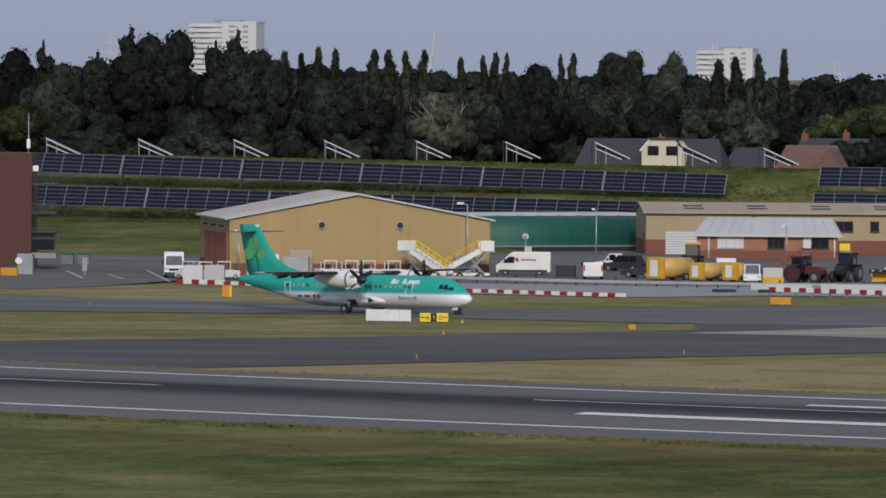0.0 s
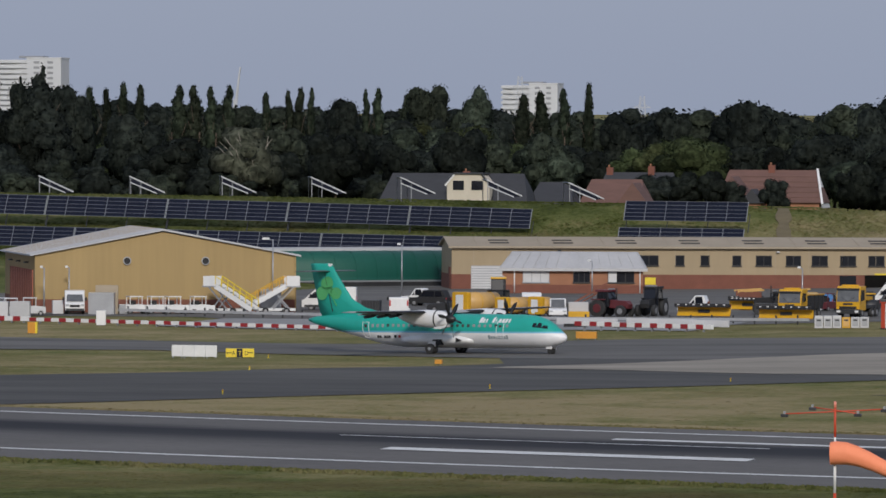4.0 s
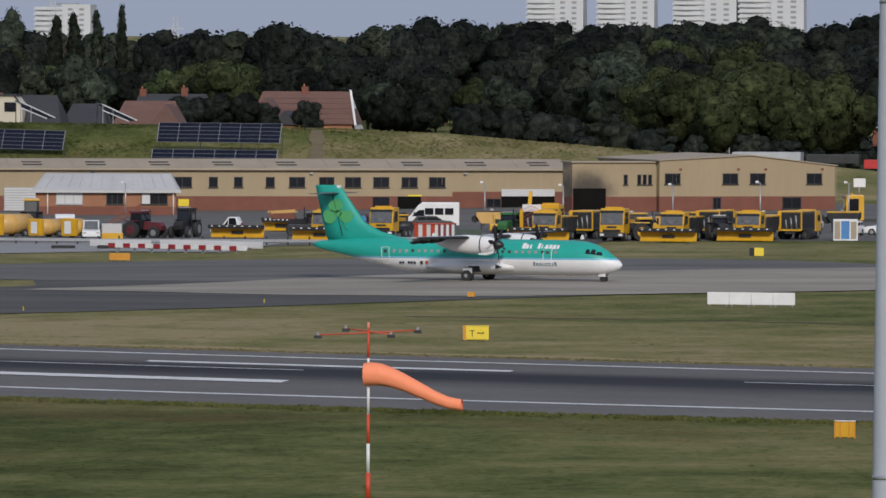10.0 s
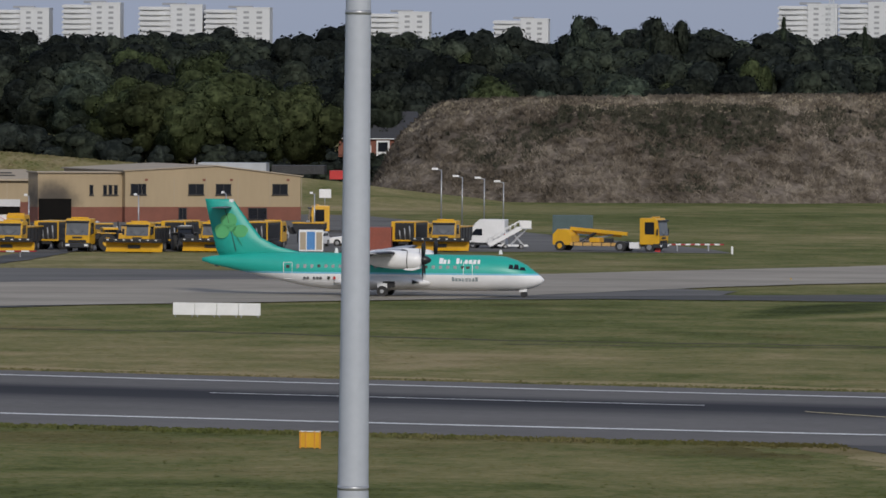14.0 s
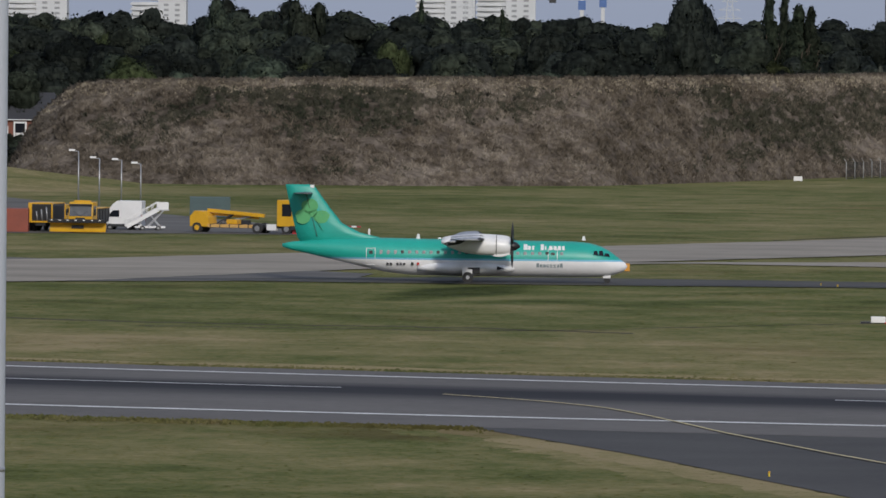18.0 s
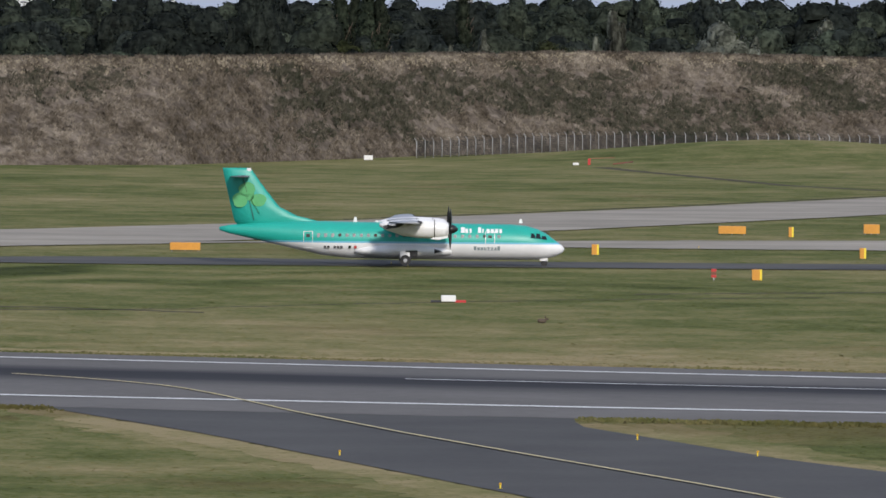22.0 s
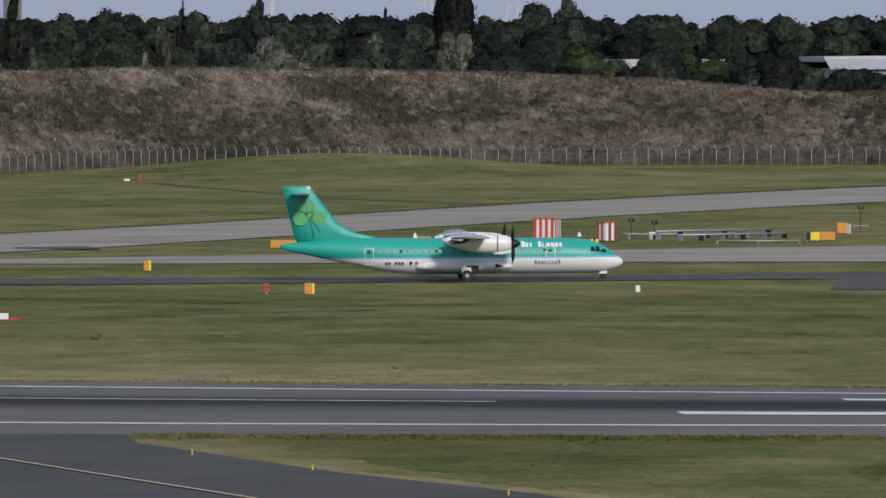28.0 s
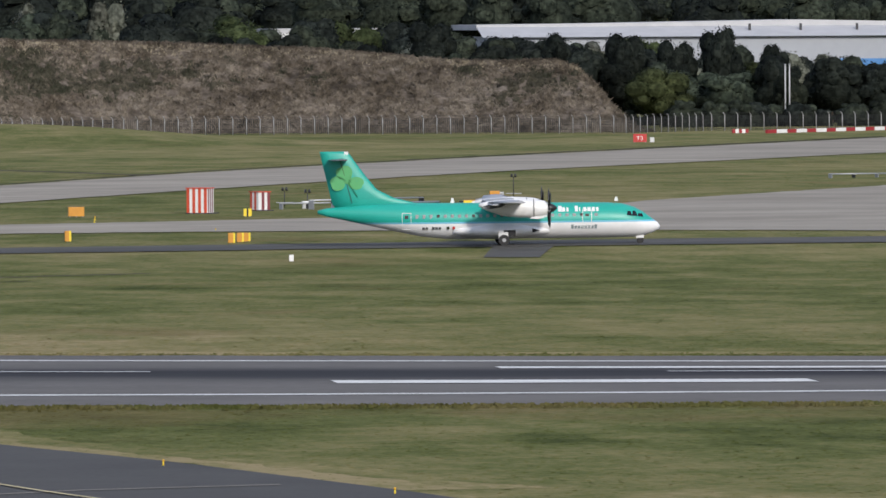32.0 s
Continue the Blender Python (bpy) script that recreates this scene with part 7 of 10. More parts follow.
house(-173.0, 1133, 6.8, 3.5, 6, 2.0, 4.6, TILES, WHITE, "white gabled cottage wing", 0, None, (), False)
house(-169.5, 1131, 6.8, 2.6, 5, 0.9, 2.9, SLATE, BRICKO, "small brick gable beside the red roofed house", 0, None, (), False)
mound_house = house(-89.6, 1178, 4.6, 12.0, 8, 2.7, 6.6, SLATE, BRICK, "brick house with a slate roof and white bay", 0, None, ((4.3, 0.5),))
for x0, x1, z0, z1 in ((3.9, 4.75, 0.3, 1.7), (5.5, 7.4, 0.2, 2.4)):
    bay = part("bay", box(B(), x0, x1, -0.5, 0.02, z0, z1, bevel=0.03), WHITE, mound_house, "white rendered bay")
    part("window", box(B(), x0 + 0.25, x1 - 0.25, -0.54, -0.48, z0 + 0.6, z1 - 0.25), GLASS, bay)
part("gutter", box(B(), -0.4, 12.4, -0.55, -0.42, 2.6, 2.72), WHITE, mound_house)


def far_building():
    ob = thing("warehouse", "large pale warehouse with a white roof beyond the trees", "warehouse", pose(168, 1495, 4))
    part("wall", box(B(), 36, 135, -14, 30, 0, 10.6), material("pale_blue_cladding", (0.36, 0.38, 0.42), (0.31, 0.33, 0.37), 0.05, 0.5, 0.6), ob)
    part("roof", extrude_outline(B(), [(34, 12.8), (60, 13.0), (95, 13.5), (137, 12.6), (137, 11.8), (34, 11.8)], -6, 30), ROOFWHITE, ob)
    bm = B()
    v = [bm.verts.new(p) for p in ((34, -15, 10.5), (137, -15, 10.5), (137, -6, 12.4), (34, -6, 12.4))]
    bm.faces.new(v)
    part("roof_slope", bm, ROOFWHITE, ob)
    part("annex_roof", box(B(), -4, 17, -4, 20, 11.4, 12.3), ROOFWHITE, ob)
    part("annex", box(B(), -4, 17, -4, 20, 0, 11.4), WHITE, ob)
    for x in (84, 93.5, 104):
        part("flue", box(B(), x, x + 0.4, -10, -9.5, 11, 12.8), DARK, ob)
    part("blue_band", box(B(), 100, 136, -14.2, -13.8, 4.5, 6.3), BLUEPAINT, ob)


far_building()


def lattice(name, label, cat, x, y, z0, z1, w, arms=(), mat=GREY):
    ob = thing(name, label, cat, pose(x, y, z0))
    h_ = z1 - z0
    bm = B()
    for sx in (-1, 1):
        beam(bm, (sx * w / 2, 0, 0), (sx * w * 0.12, 0, h_), 0.35, 0.35)
    for k in range(10):
        a, b_ = k / 10, (k + 1) / 10
        wa, wb = w / 2 * (1 - a) + w * 0.12 * a, w / 2 * (1 - b_) + w * 0.12 * b_
        beam(bm, (-wa, 0, h_ * a), (wb, 0, h_ * b_), 0.18, 0.18)
        beam(bm, (wa, 0, h_ * a), (-wb, 0, h_ * b_), 0.18, 0.18)
    part("mast", bm, mat, ob)
    for z, r in arms:
        b2 = beam(B(), (-r, 0, z), (r, 0, z), 0.3, 0.3)
        beam(b2, (-r, 0, z), (0, 0, z + 1.8), 0.2, 0.2)
        beam(b2, (r, 0, z), (0, 0, z + 1.8), 0.2, 0.2)
        part("arm", b2, mat, ob)
    return ob


FAINT = material("distant_steel", (0.45, 0.47, 0.5), (0.4, 0.42, 0.45), 0.2, 2.0, 0.6)
for x, y, z1 in ((339.6, 3500, 53.3), (321, 3700, 51), (-568.5, 3500, 31.0), (-891.5, 3500, 42), (62, 3900, 46), (-640, 3600, 40), (-62, 3900, 50), (355, 3600, 62)):
    lattice("pylon", "grey lattice electricity pylon on the skyline", "pylon", x, y, z1 - 38, z1, 7.0, ((29, 5.0), (33, 3.6), (25, 5.6)), FAINT)


def tower_crane(x, y, z, hgt, left, right, mat, tilt=0.0):
    ob = thing("tower_crane", "blue tower crane over distant roofs", "crane", pose(x, y, z))
    part("tower", beam(B(), (0, 0, 0), (0, 0, hgt), 1.6, 1.6), TOWERW, ob)
    part("cab", box(B(), -1.6, 1.6, -1, 1, hgt - 5, hgt - 1), mat, ob)
    bm = B()
    a, b_ = Vector((-left, 0, hgt)), Vector((right, 0, hgt + tilt))
    beam(bm, a, b_, 0.9, 0.5)
    beam(bm, (0, 0, hgt + 3), a.lerp(b_, 0.08), 0.4, 0.4)
    beam(bm, (0, 0, hgt + 3), b_.lerp(a, 0.3), 0.4, 0.4)
    beam(bm, (0, 0, hgt), (0, 0, hgt + 3.2), 0.8, 0.8)
    part("jib", bm, mat, ob)
    part("counterweight", box(B(), -left, -left + 3, -1, 1, hgt - 2.2, hgt - 0.3), DARK, ob)


CRANEB = material("crane_blue", (0.07, 0.15, 0.38), (0.06, 0.12, 0.3), 0.5, 3.0, 0.5)
tower_crane(-7.5, 3500, 14, 25.5, 14, 31, CRANEB)
tower_crane(1.5, 3560, 14, 27.0, 24, 22, CRANEB)


def luffing_crane(x, y, z, dx, dz):
    ob = thing("luffing_crane", "slender crane jib raised against the sky", "crane", pose(x, y, z))
    bm = beam(B(), (0, 0, 0), (dx, 0, dz), 0.9, 0.6)
    beam(bm, (0.8, 0, 0), (dx, 0, dz), 0.4, 0.3)
    part("jib", bm, FAINT, ob)
    part("mast", beam(B(), (0, 0, -14), (0, 0, 2), 1.5, 1.5), FAINT, ob)


luffing_crane(-748.5, 3500, 27, 2.2, 16)
luffing_crane(236.6, 3500, 37, 3.4, 11)


def church():
    ob = thing("church_spire", "grey stone church spire beyond the trees", "church", pose(107.7, 3000, 15))
    STONE = material("grey_stone", (0.17, 0.168, 0.17), (0.12, 0.12, 0.125), 0.2, 2.0, 0.9)
    part("tower", box(B(), -3.2, 3.2, -3, 3, 0, 22), STONE, ob)
    bm = B()
    bmesh.ops.create_cone(bm, cap_ends=True, segments=8, radius1=2.6, radius2=0.12, depth=17.5, matrix=Matrix.Translation((0, 0, 30.2)))
    part("spire", bm, STONE, ob)
    for sx in (-1, 1):
        part("pinnacle", tube(B(), (sx * 2.8, -2.6, 21.5), (sx * 2.8, -2.6, 25), 0.5, 0.05, 6), STONE, ob)


church()

# ---------------------------------------------------------------- windsock and the tall grey mast
SOCK = material("orange_windsock_fabric", (0.95, 0.31, 0.16), (0.9, 0.26, 0.12), 0.6, 5.0, 0.7, mix=0.7)
REDP = material("signal_red_paint", (0.62, 0.075, 0.03), (0.5, 0.06, 0.025), 0.8, 6.0, 0.5, mix=0.6)


def make_windsock():
    ob = thing("windsock_mast", "red and white banded mast with an obstruction light frame", "windsock", pose(-43.95, 318, 0))
    z, k = 0.0, 0
    bands = [0, 0.25, 0.85, 1.9, 3.05, 4.2, 5.6, 6.15, 6.4, 7.55]
    for a, b_ in zip(bands, bands[1:]):
        r = 0.075 - 0.004 * a if a > 0.85 else 0.10
        part("mast_band", tube(B(), (0, 0, a), (0, 0, b_), r, r, 12), REDP if k % 2 == 0 else WHITE, ob)
        k += 1
    part("mast_light", tube(B(), (0, 0, 7.55), (0, 0, 7.8), 0.06, 0.05, 12), MATS["orange_lens"], ob)
    part("cross_arm", tube(B(), (-1.95, -0.35, 7.3), (1.9, 0.35, 7.5), 0.025, 0.025, 8), REDP, ob)
    part("cross_arm", tube(B(), (-0.95, 0.4, 7.55), (0.95, -0.4, 7.35), 0.025, 0.025, 8), REDP, ob)
    for x, y, zz in ((-1.95, -0.35, 7.27), (1.9, 0.35, 7.48), (-0.95, 0.4, 7.52), (0.95, -0.4, 7.32)):
        lamp = part("flood_lamp", box(B(), x - 0.14, x + 0.14, y - 0.1, y + 0.1, zz - 0.1, zz + 0.03, bevel=0.02), DARK, ob)
        part("lamp_bracket", box(B(), x - 0.04, x + 0.04, y - 0.04, y + 0.04, zz + 0.0, zz + 0.14), GREY, lamp)
    # the sleeve swings on the mast
    sleeve = thing("windsock", "faded orange fabric windsock half filled by the wind", "windsock", pose(-43.95, 317.9, 5.75))
    path = [(-0.14, 0.02, 0.44), (0.1, 0.04, 0.455), (0.5, 0.02, 0.44), (0.95, -0.1, 0.40), (1.5, -0.33, 0.36), (2.1, -0.62, 0.31), (2.7, -0.90, 0.27), (3.2, -1.08, 0.24), (3.72, -1.17, 0.22)]
    pieces = 4
    for s in range(pieces):
        seg = path[s * 2:s * 2 + 3]
        rings = []
        for x, zc, r in seg:
            ring = []
            for i in range(28):
                a = 2 * math.pi * i / 28
                rr = r * (1 + 0.035 * noise.noise((math.cos(a) * 2, math.sin(a) * 2, x * 2.2)) * (1 + x))
                ring.append((x, rr * math.cos(a) * 0.95, zc + rr * math.sin(a)))
            rings.append(ring)
        part("sleeve_piece", loft(B(), rings, close=False), SOCK, sleeve, smooth=True)
    bm = B()
    for i in range(28):
        a, b_ = 2 * math.pi * i / 28, 2 * math.pi * (i + 1) / 28
        tube(bm, (3.72, 0.21 * math.cos(a), -1.17 + 0.22 * math.sin(a)), (3.72, 0.21 * math.cos(b_), -1.17 + 0.22 * math.sin(b_)), 0.014, 0.014, 5)
    part("tail_hem", bm, REDP, sleeve)
    bm = B()
    for i in range(28):
        a, b_ = 2 * math.pi * i / 28, 2 * math.pi * (i + 1) / 28
        tube(bm, (-0.14, 0.42 * math.cos(a), 0.02 + 0.44 * math.sin(a)), (-0.14, 0.42 * math.cos(b_), 0.02 + 0.44 * math.sin(b_)), 0.016, 0.016, 5)
    part("mouth_hoop", bm, SOCK, sleeve)
    return sleeve


material("orange_lens", (0.85, 0.3, 0.2), (0.75, 0.25, 0.18), 1.0, 8.0, 0.3)
windsock = make_windsock()


def make_mast():
    ob = thing("lighting_column", "tall tapered pale grey steel lighting column", "column", pose(-6.72, 90, 0, 0, 0.25, 0))
    def rad(z):
        return 0.158 - (z - 16.5) * 0.0057
    for a, b_, k in ((0, 13.88, 1.0), (13.90, 19.13, 0.985), (19.13, 27, 0.97)):
        rings = []
        for q in range(9):
            z = a + (b_ - a) * q / 8
            rings.append([(k * rad(z) * math.cos(6.2832 * i / 40), k * rad(z) * math.sin(6.2832 * i / 40), z) for i in range(40)])
        part("shaft", loft(B(), rings, close=False), POLEG, ob, smooth=True)
    part("joint_collar", tube(B(), (0, 0, 13.86), (0, 0, 13.91), rad(13.9) * 1.012, rad(13.9) * 1.012, 32), GREY, ob)
    part("joint_collar", tube(B(), (0, 0, 19.10), (0, 0, 19.15), rad(19.1) * 1.01, rad(19.1) * 1.01, 32), GREY, ob)
    part("base_plate", box(B(), -0.4, 0.4, -0.4, 0.4, 0, 0.06, bevel=0.01), GREY, ob)
    part("lamp_head", box(B(), -1.2, 1.2, -0.3, 0.3, 26.9, 27.2, bevel=0.05), GREY, ob)


make_mast()


# ---------------------------------------------------------------- signs, marker boards and lights by the taxiways
def board(x, y, w, h_, mat, name, label, cat, turn=0.0, legs=2, lift=0.18, depth=0.12, trim=None):
    ob = thing(name, label, cat, on(x, y, turn))
    part("face", box(B(), -w / 2, w / 2, -depth / 2, depth / 2, lift, lift + h_, bevel=0.02), mat, ob)
    if trim:
        part("side", box(B(), -w / 2 - 0.02, -w / 2 + 0.18, -depth / 2 - 0.02, depth / 2 + 0.02, lift, lift + h_), trim, ob)
    for k in range(legs):
        lx = -w / 2 + 0.15 + (w - 0.3) * k / max(legs - 1, 1)
        part("leg", box(B(), lx - 0.04, lx + 0.04, -0.04, 0.04, 0, lift + 0.02), GREY, ob)
    return ob


def glyphs(ob, word, x, z, size, y, mat):
    """Readable letters on a sign."""
    cu = bpy.data.curves.new("letters", "FONT")
    cu.body, cu.size, cu.extrude = word, size, 0.004
    tmp = new("letters", cu)
    dg = bpy.context.evaluated_depsgraph_get()
    me = bpy.data.meshes.new_from_object(tmp.evaluated_get(dg))
    bpy.data.objects.remove(tmp)
    me.materials.append(mat)
    o = new("letters", me)
    o.parent = ob
    o.matrix_basis = pose(x, y, z, 90, 0, 0)
    return o


def arrow(ob, x, z, y, mat, back=False):
    s = -1 if back else 1
    bm = box(B(), x - 0.22, x + 0.22, y - 0.005, y, z - 0.03, z + 0.03)
    beam(bm, (x + s * 0.24, y, z), (x + s * 0.06, y, z + 0.14), 0.06, 0.006)
    beam(bm, (x + s * 0.24, y, z), (x + s * 0.06, y, z - 0.14), 0.06, 0.006)
    part("arrow", bm, mat, ob)


# taxiway sign "T" with its arrow
sg = board(-64.3, 515.0, 1.62, 0.92, YELLOWS, "taxiway_sign", "yellow taxiway sign with a black letter and arrow", "sign", 8, 2, 0.06, 0.2, ORANGE)
glyphs(sg, "T", -0.42, 0.28, 0.58, -0.115, BLACK)
arrow(sg, 0.28, 0.5, -0.115, BLACK)
part("border", beam(B(), (-0.6, -0.112, 0.94), (0.8, -0.112, 0.94), 0.03, 0.01), BLACK, sg)
part("border", beam(B(), (-0.6, -0.112, 0.1), (0.8, -0.112, 0.1), 0.03, 0.01), BLACK, sg)
# sign group beside the white marker boards
sg = board(-141.4, 663.4, 2.35, 0.72, YELLOWS, "taxiway_sign", "yellow and black taxiway sign with letters and arrows", "sign", 12, 3, 0.06, 0.2)
part("black_panel", box(B(), -0.28, 0.22, -0.125, -0.1, 0.07, 0.77), BLACK, sg)
glyphs(sg, "A", -0.68, 0.24, 0.46, -0.112, BLACK)
arrow(sg, -0.88, 0.42, -0.112, BLACK, True)
glyphs(sg, "T", -0.15, 0.24, 0.46, -0.13, YELLOWS)
glyphs(sg, "D", 0.38, 0.24, 0.46, -0.112, BLACK)
arrow(sg, 0.85, 0.44, -0.112, BLACK)


def marker_boards(x0, y0, x1, y1, n, h_, label):
    ob = thing("white_marker_board", label, "marker board", on(x0, y0, math.degrees(math.atan2(y1 - y0, x1 - x0))))
    L = math.hypot(x1 - x0, y1 - y0)
    for k in range(n):
        part("panel", box(B(), L * k / n + 0.015, L * (k + 1) / n - 0.015, -0.05, 0.05, 0.16, h_ + 0.16, bevel=0.01), WHITE, ob)
        for q in (0.12, 0.88):
            xx = L * (k + q) / n
            part("leg", box(B(), xx - 0.03, xx + 0.03, -0.04, 0.04, 0, 0.2), GREY, ob)


marker_boards(-147.0, 662.6, -143.0, 661.8, 4, 0.95, "row of white marker boards on the grass")
marker_boards(-56.6, 587.8, -50.2, 587.2, 4, 0.88, "low white marker boards on short legs")
# back of an orange framed board near the runway
ob = thing("frangible_board", "orange framed board seen from behind on the near grass", "marker board", on(-30.95, 390.4, -6))
part("panel", box(B(), -0.5, 0.5, -0.04, 0.04, 0.05, 0.80, bevel=0.01), YELLOW, ob)
for x in (-0.48, -0.22, 0.22, 0.48):
    part("upright", box(B(), x - 0.035, x + 0.035, -0.1, -0.03, 0, 0.84), ORANGE, ob)
part("top_rail", box(B(), -0.52, 0.52, -0.1, 0.05, 0.8, 0.85), WHITE, ob)

BOXES = [(-121.8, 719.5, 1.85, 0.62, 0), (1.5, 678.0, 2.5, 0.62, 0), (51.6, 747.3, 2.5, 0.7, 0), (64.6, 750.0, 1.45, 0.85, 0), (-119.6, 636.5, 0.55, 0.35, 0), (-75.6, 602.6, 0.55, 0.35, 0), (-216.0, 806.0, 1.7, 0.8, 0), (102.9, 759.5, 2.3, 0.75, 0), (108.3, 785.7, 0.95, 1.0, 0)]
for x, y, w, h_, a in BOXES:
    board(x, y, w, h_, ORANGE, "orange_marker_box", "orange marker box on short legs in the grass", "marker", a, 3 if w > 1.2 else 2, 0.12, 0.5)
for x, y, w, h_ in ((-176.7, 736.8, 0.75, 1.05), (35.4, 678.0, 0.45, 0.85), (57.0, 670.5, 0.35, 0.85), (56.3, 739.0, 0.3, 0.9), (44.2, 613.5, 0.6, 0.8), (69.3, 659.2, 0.42, 0.8), (70.2, 661.0, 0.42, 0.75), (70.9, 662.5, 0.42, 0.7), (57.2, 673.0, 0.4, 0.8)):
    p = board(x, y, w, h_, ORANGE, "orange_marker_post", "narrow orange marker post with a pale side", "marker", 0, 2, 0.05, 0.3)
    part("side_face", box(B(), w / 2 - 0.02, w / 2 + 0.14, -0.16, 0.16, 0.05, 0.05 + h_), YELLOWS, p)
# small lights and cones
for x, y, h_ in ((-181.8, 706, 0.35), (-138.8, 662.5, 0.4), (-128.0, 604, 0.4), (-118.0, 548, 0.45), (-102.5, 565, 0.45), (-88.7, 586.5, 0.4), (7.6, 355.8, 0.34), (13.6, 331.3, 0.34), (21.5, 372.2, 0.36), (26.0, 358.5, 0.36), (32.6, 337.3, 0.36), (39.5, 315.3, 0.36), (18.9, 641.8, 0.3), (17.7, 646, 0.25), (-14.4, 699.4, 0.3), (45.5, 700, 0.28), (72, 697, 0.28), (64.6, 731, 0.5), (65.4, 739.5, 0.45)):
    ob = thing("edge_light", "small yellow edge light on a short stem", "light", on(x, y))
    ob.scale = (0.7, 0.7, 0.8)
    part("stem", tube(B(), (0, 0, 0), (0, 0, h_ * 0.7), 0.05, 0.05, 8), YELLOWS, ob)
    part("lens", tube(B(), (0, 0, h_ * 0.7), (0, 0, h_), 0.09, 0.06, 10), YELLOW, ob)
    part("base", tube(B(), (0, 0, 0), (0, 0, 0.05), 0.16, 0.16, 10), YELLOWS, ob)
ob = thing("yellow_stub_sign", "small yellow box on a dark stem in the grass", "marker", on(-4.6, 305))
part("box", box(B(), -0.17, 0.17, -0.1, 0.1, 0.12, 0.46, bevel=0.02), ORANGE, ob)
part("stem", tube(B(), (0, 0, 0), (0, 0, 0.14), 0.05), BLACK, ob)
ob = thing("red_stop_disc", "red and white banded disc on a post", "marker", on(41.06, 614))
for k in range(3):
    part("disc_band", box(B(), -0.2, 0.2, -0.04, 0.04, 0.2 + 0.22 * k, 0.4 + 0.22 * k, bevel=0.02), RED if k != 1 else BRICK, ob)
part("post", box(B(), -0.04, 0.04, -0.03, 0.03, 0, 0.25), GREY, ob)
ob = thing("white_marker_post", "small white marker slab in the grass", "marker", on(69.3, 615.4, 10))
part("slab", box(B(), -0.17, 0.17, -0.05, 0.05, 0, 0.5, bevel=0.02), WHITE, ob)
ob = thing("runway_marker", "white cased distance marker with red edge lying in the grass", "marker", on(19.2, 557.5))
part("case", box(B(), -0.5, 0.5, -0.25, 0.25, 0.08, 0.5, bevel=0.06), WHITE, ob)
part("red_strip", box(B(), 0.45, 1.2, -0.2, 0.2, 0.02, 0.18), RED, ob)
part("dark_strip", box(B(), -1.2, -0.5, -0.2, 0.2, 0.02, 0.16), DARK, ob)
ob = thing("hare", "brown hare crouching on the grass", "animal", on(23.9, 520.5))
part("body", loft(B(), [[(x, r * math.cos(a), 0.14 + r * math.sin(a)) for a in [6.283 * i / 10 for i in range(10)]] for x, r in ((-0.3, 0.03), (-0.22, 0.13), (0.0, 0.15), (0.2, 0.12), (0.28, 0.04))]), BARK, ob)
part("head", tube(B(), (0.2, 0, 0.24), (0.42, 0, 0.26), 0.09, 0.04, 8), BARK, ob)
part("ears", beam(B(), (0.24, 0, 0.3), (0.16, 0, 0.48), 0.04, 0.08), BARK, ob)
ob = thing("white_notice_board", "small white board at the foot of the mound", "sign", on(28.1, 1149))
part("panel", box(B(), -0.62, 0.62, -0.04, 0.04, 0.1, 0.72), WHITE, ob)
part("leg", box(B(), -0.5, -0.4, -0.03, 0.03, 0, 0.15), GREY, ob)
part("leg", box(B(), 0.4, 0.5, -0.03, 0.03, 0, 0.15), GREY, ob)
sg = board(178.0, 1141, 1.9, 1.15, RED, "mandatory_sign", "red sign with white characters by the taxiway", "sign", 0, 2, 0.1, 0.2)
glyphs(sg, "T3", -0.5, 0.35, 0.85, -0.115, WHITE)
board(179.9, 1142, 0.6, 0.7, SHUTTER, "small_marker", "pale marker beside the red sign", "marker", 0, 1, 0.05, 0.2)
sg = board(-65.9, 730, 1.3, 0.72, YELLOWS, "taxiway_sign", "yellow and black sign at the grass edge", "sign", 10, 2, 0.06, 0.15)
part("black_panel", box(B(), -0.65, -0.2, -0.1, -0.07, 0.06, 0.78), BLACK, sg)
sg = board(101.6, 757.0, 1.3, 0.72, YELLOWS, "taxiway_sign", "yellow sign with a black panel at the holding point", "sign", 10, 2, 0.15, 0.15)
part("black_panel", box(B(), -0.65, -0.2, -0.1, -0.07, 0.15, 0.87), BLACK, sg)
sg = board(79.7, 743.3, 0.75, 0.7, YELLOWS, "taxiway_sign", "small yellow and black sign by the striped cabinet", "sign", 10, 2, 0.05, 0.15)
part("black_panel", box(B(), -0.1, 0.06, -0.1, -0.07, 0.05, 0.75), BLACK, sg)


def striped_cabin(x, y, w, d, h_, n, turn, label, n_side=0):
    ob = thing("striped_cabin", label, "cabin", on(x, y, turn))
    part("body", box(B(), 0.02, w - 0.02, 0.02, d - 0.02, 0.1, h_ - 0.02), WHITE, ob)
    for k in range(n):
        part("stripe", box(B(), w * k / n, w * (k + 1) / n, -0.03, 0.02, 0.05, h_), REDP if k % 2 == 0 else WHITE, ob)
    n = n_side or n
    # side stripes: the red is darkened to paint this wall as shaded
    for k in range(n):
        part("stripe", box(B(), w - 0.02, w + 0.03, d * k / n, d * (k + 1) / n, 0.05, h_), WHITE if k % 2 == 0 else material("shaded_red_paint", (0.22, 0.05, 0.06), None, 1, 6, 0.6), ob)
    part("roof", box(B(), -0.1, w + 0.1, -0.1, d + 0.1, h_, h_ + 0.08), REDP, ob)
    part("plinth", box(B(), -0.1, w + 0.5, -0.05, d + 0.1, 0, 0.1), DARK, ob)
    return ob


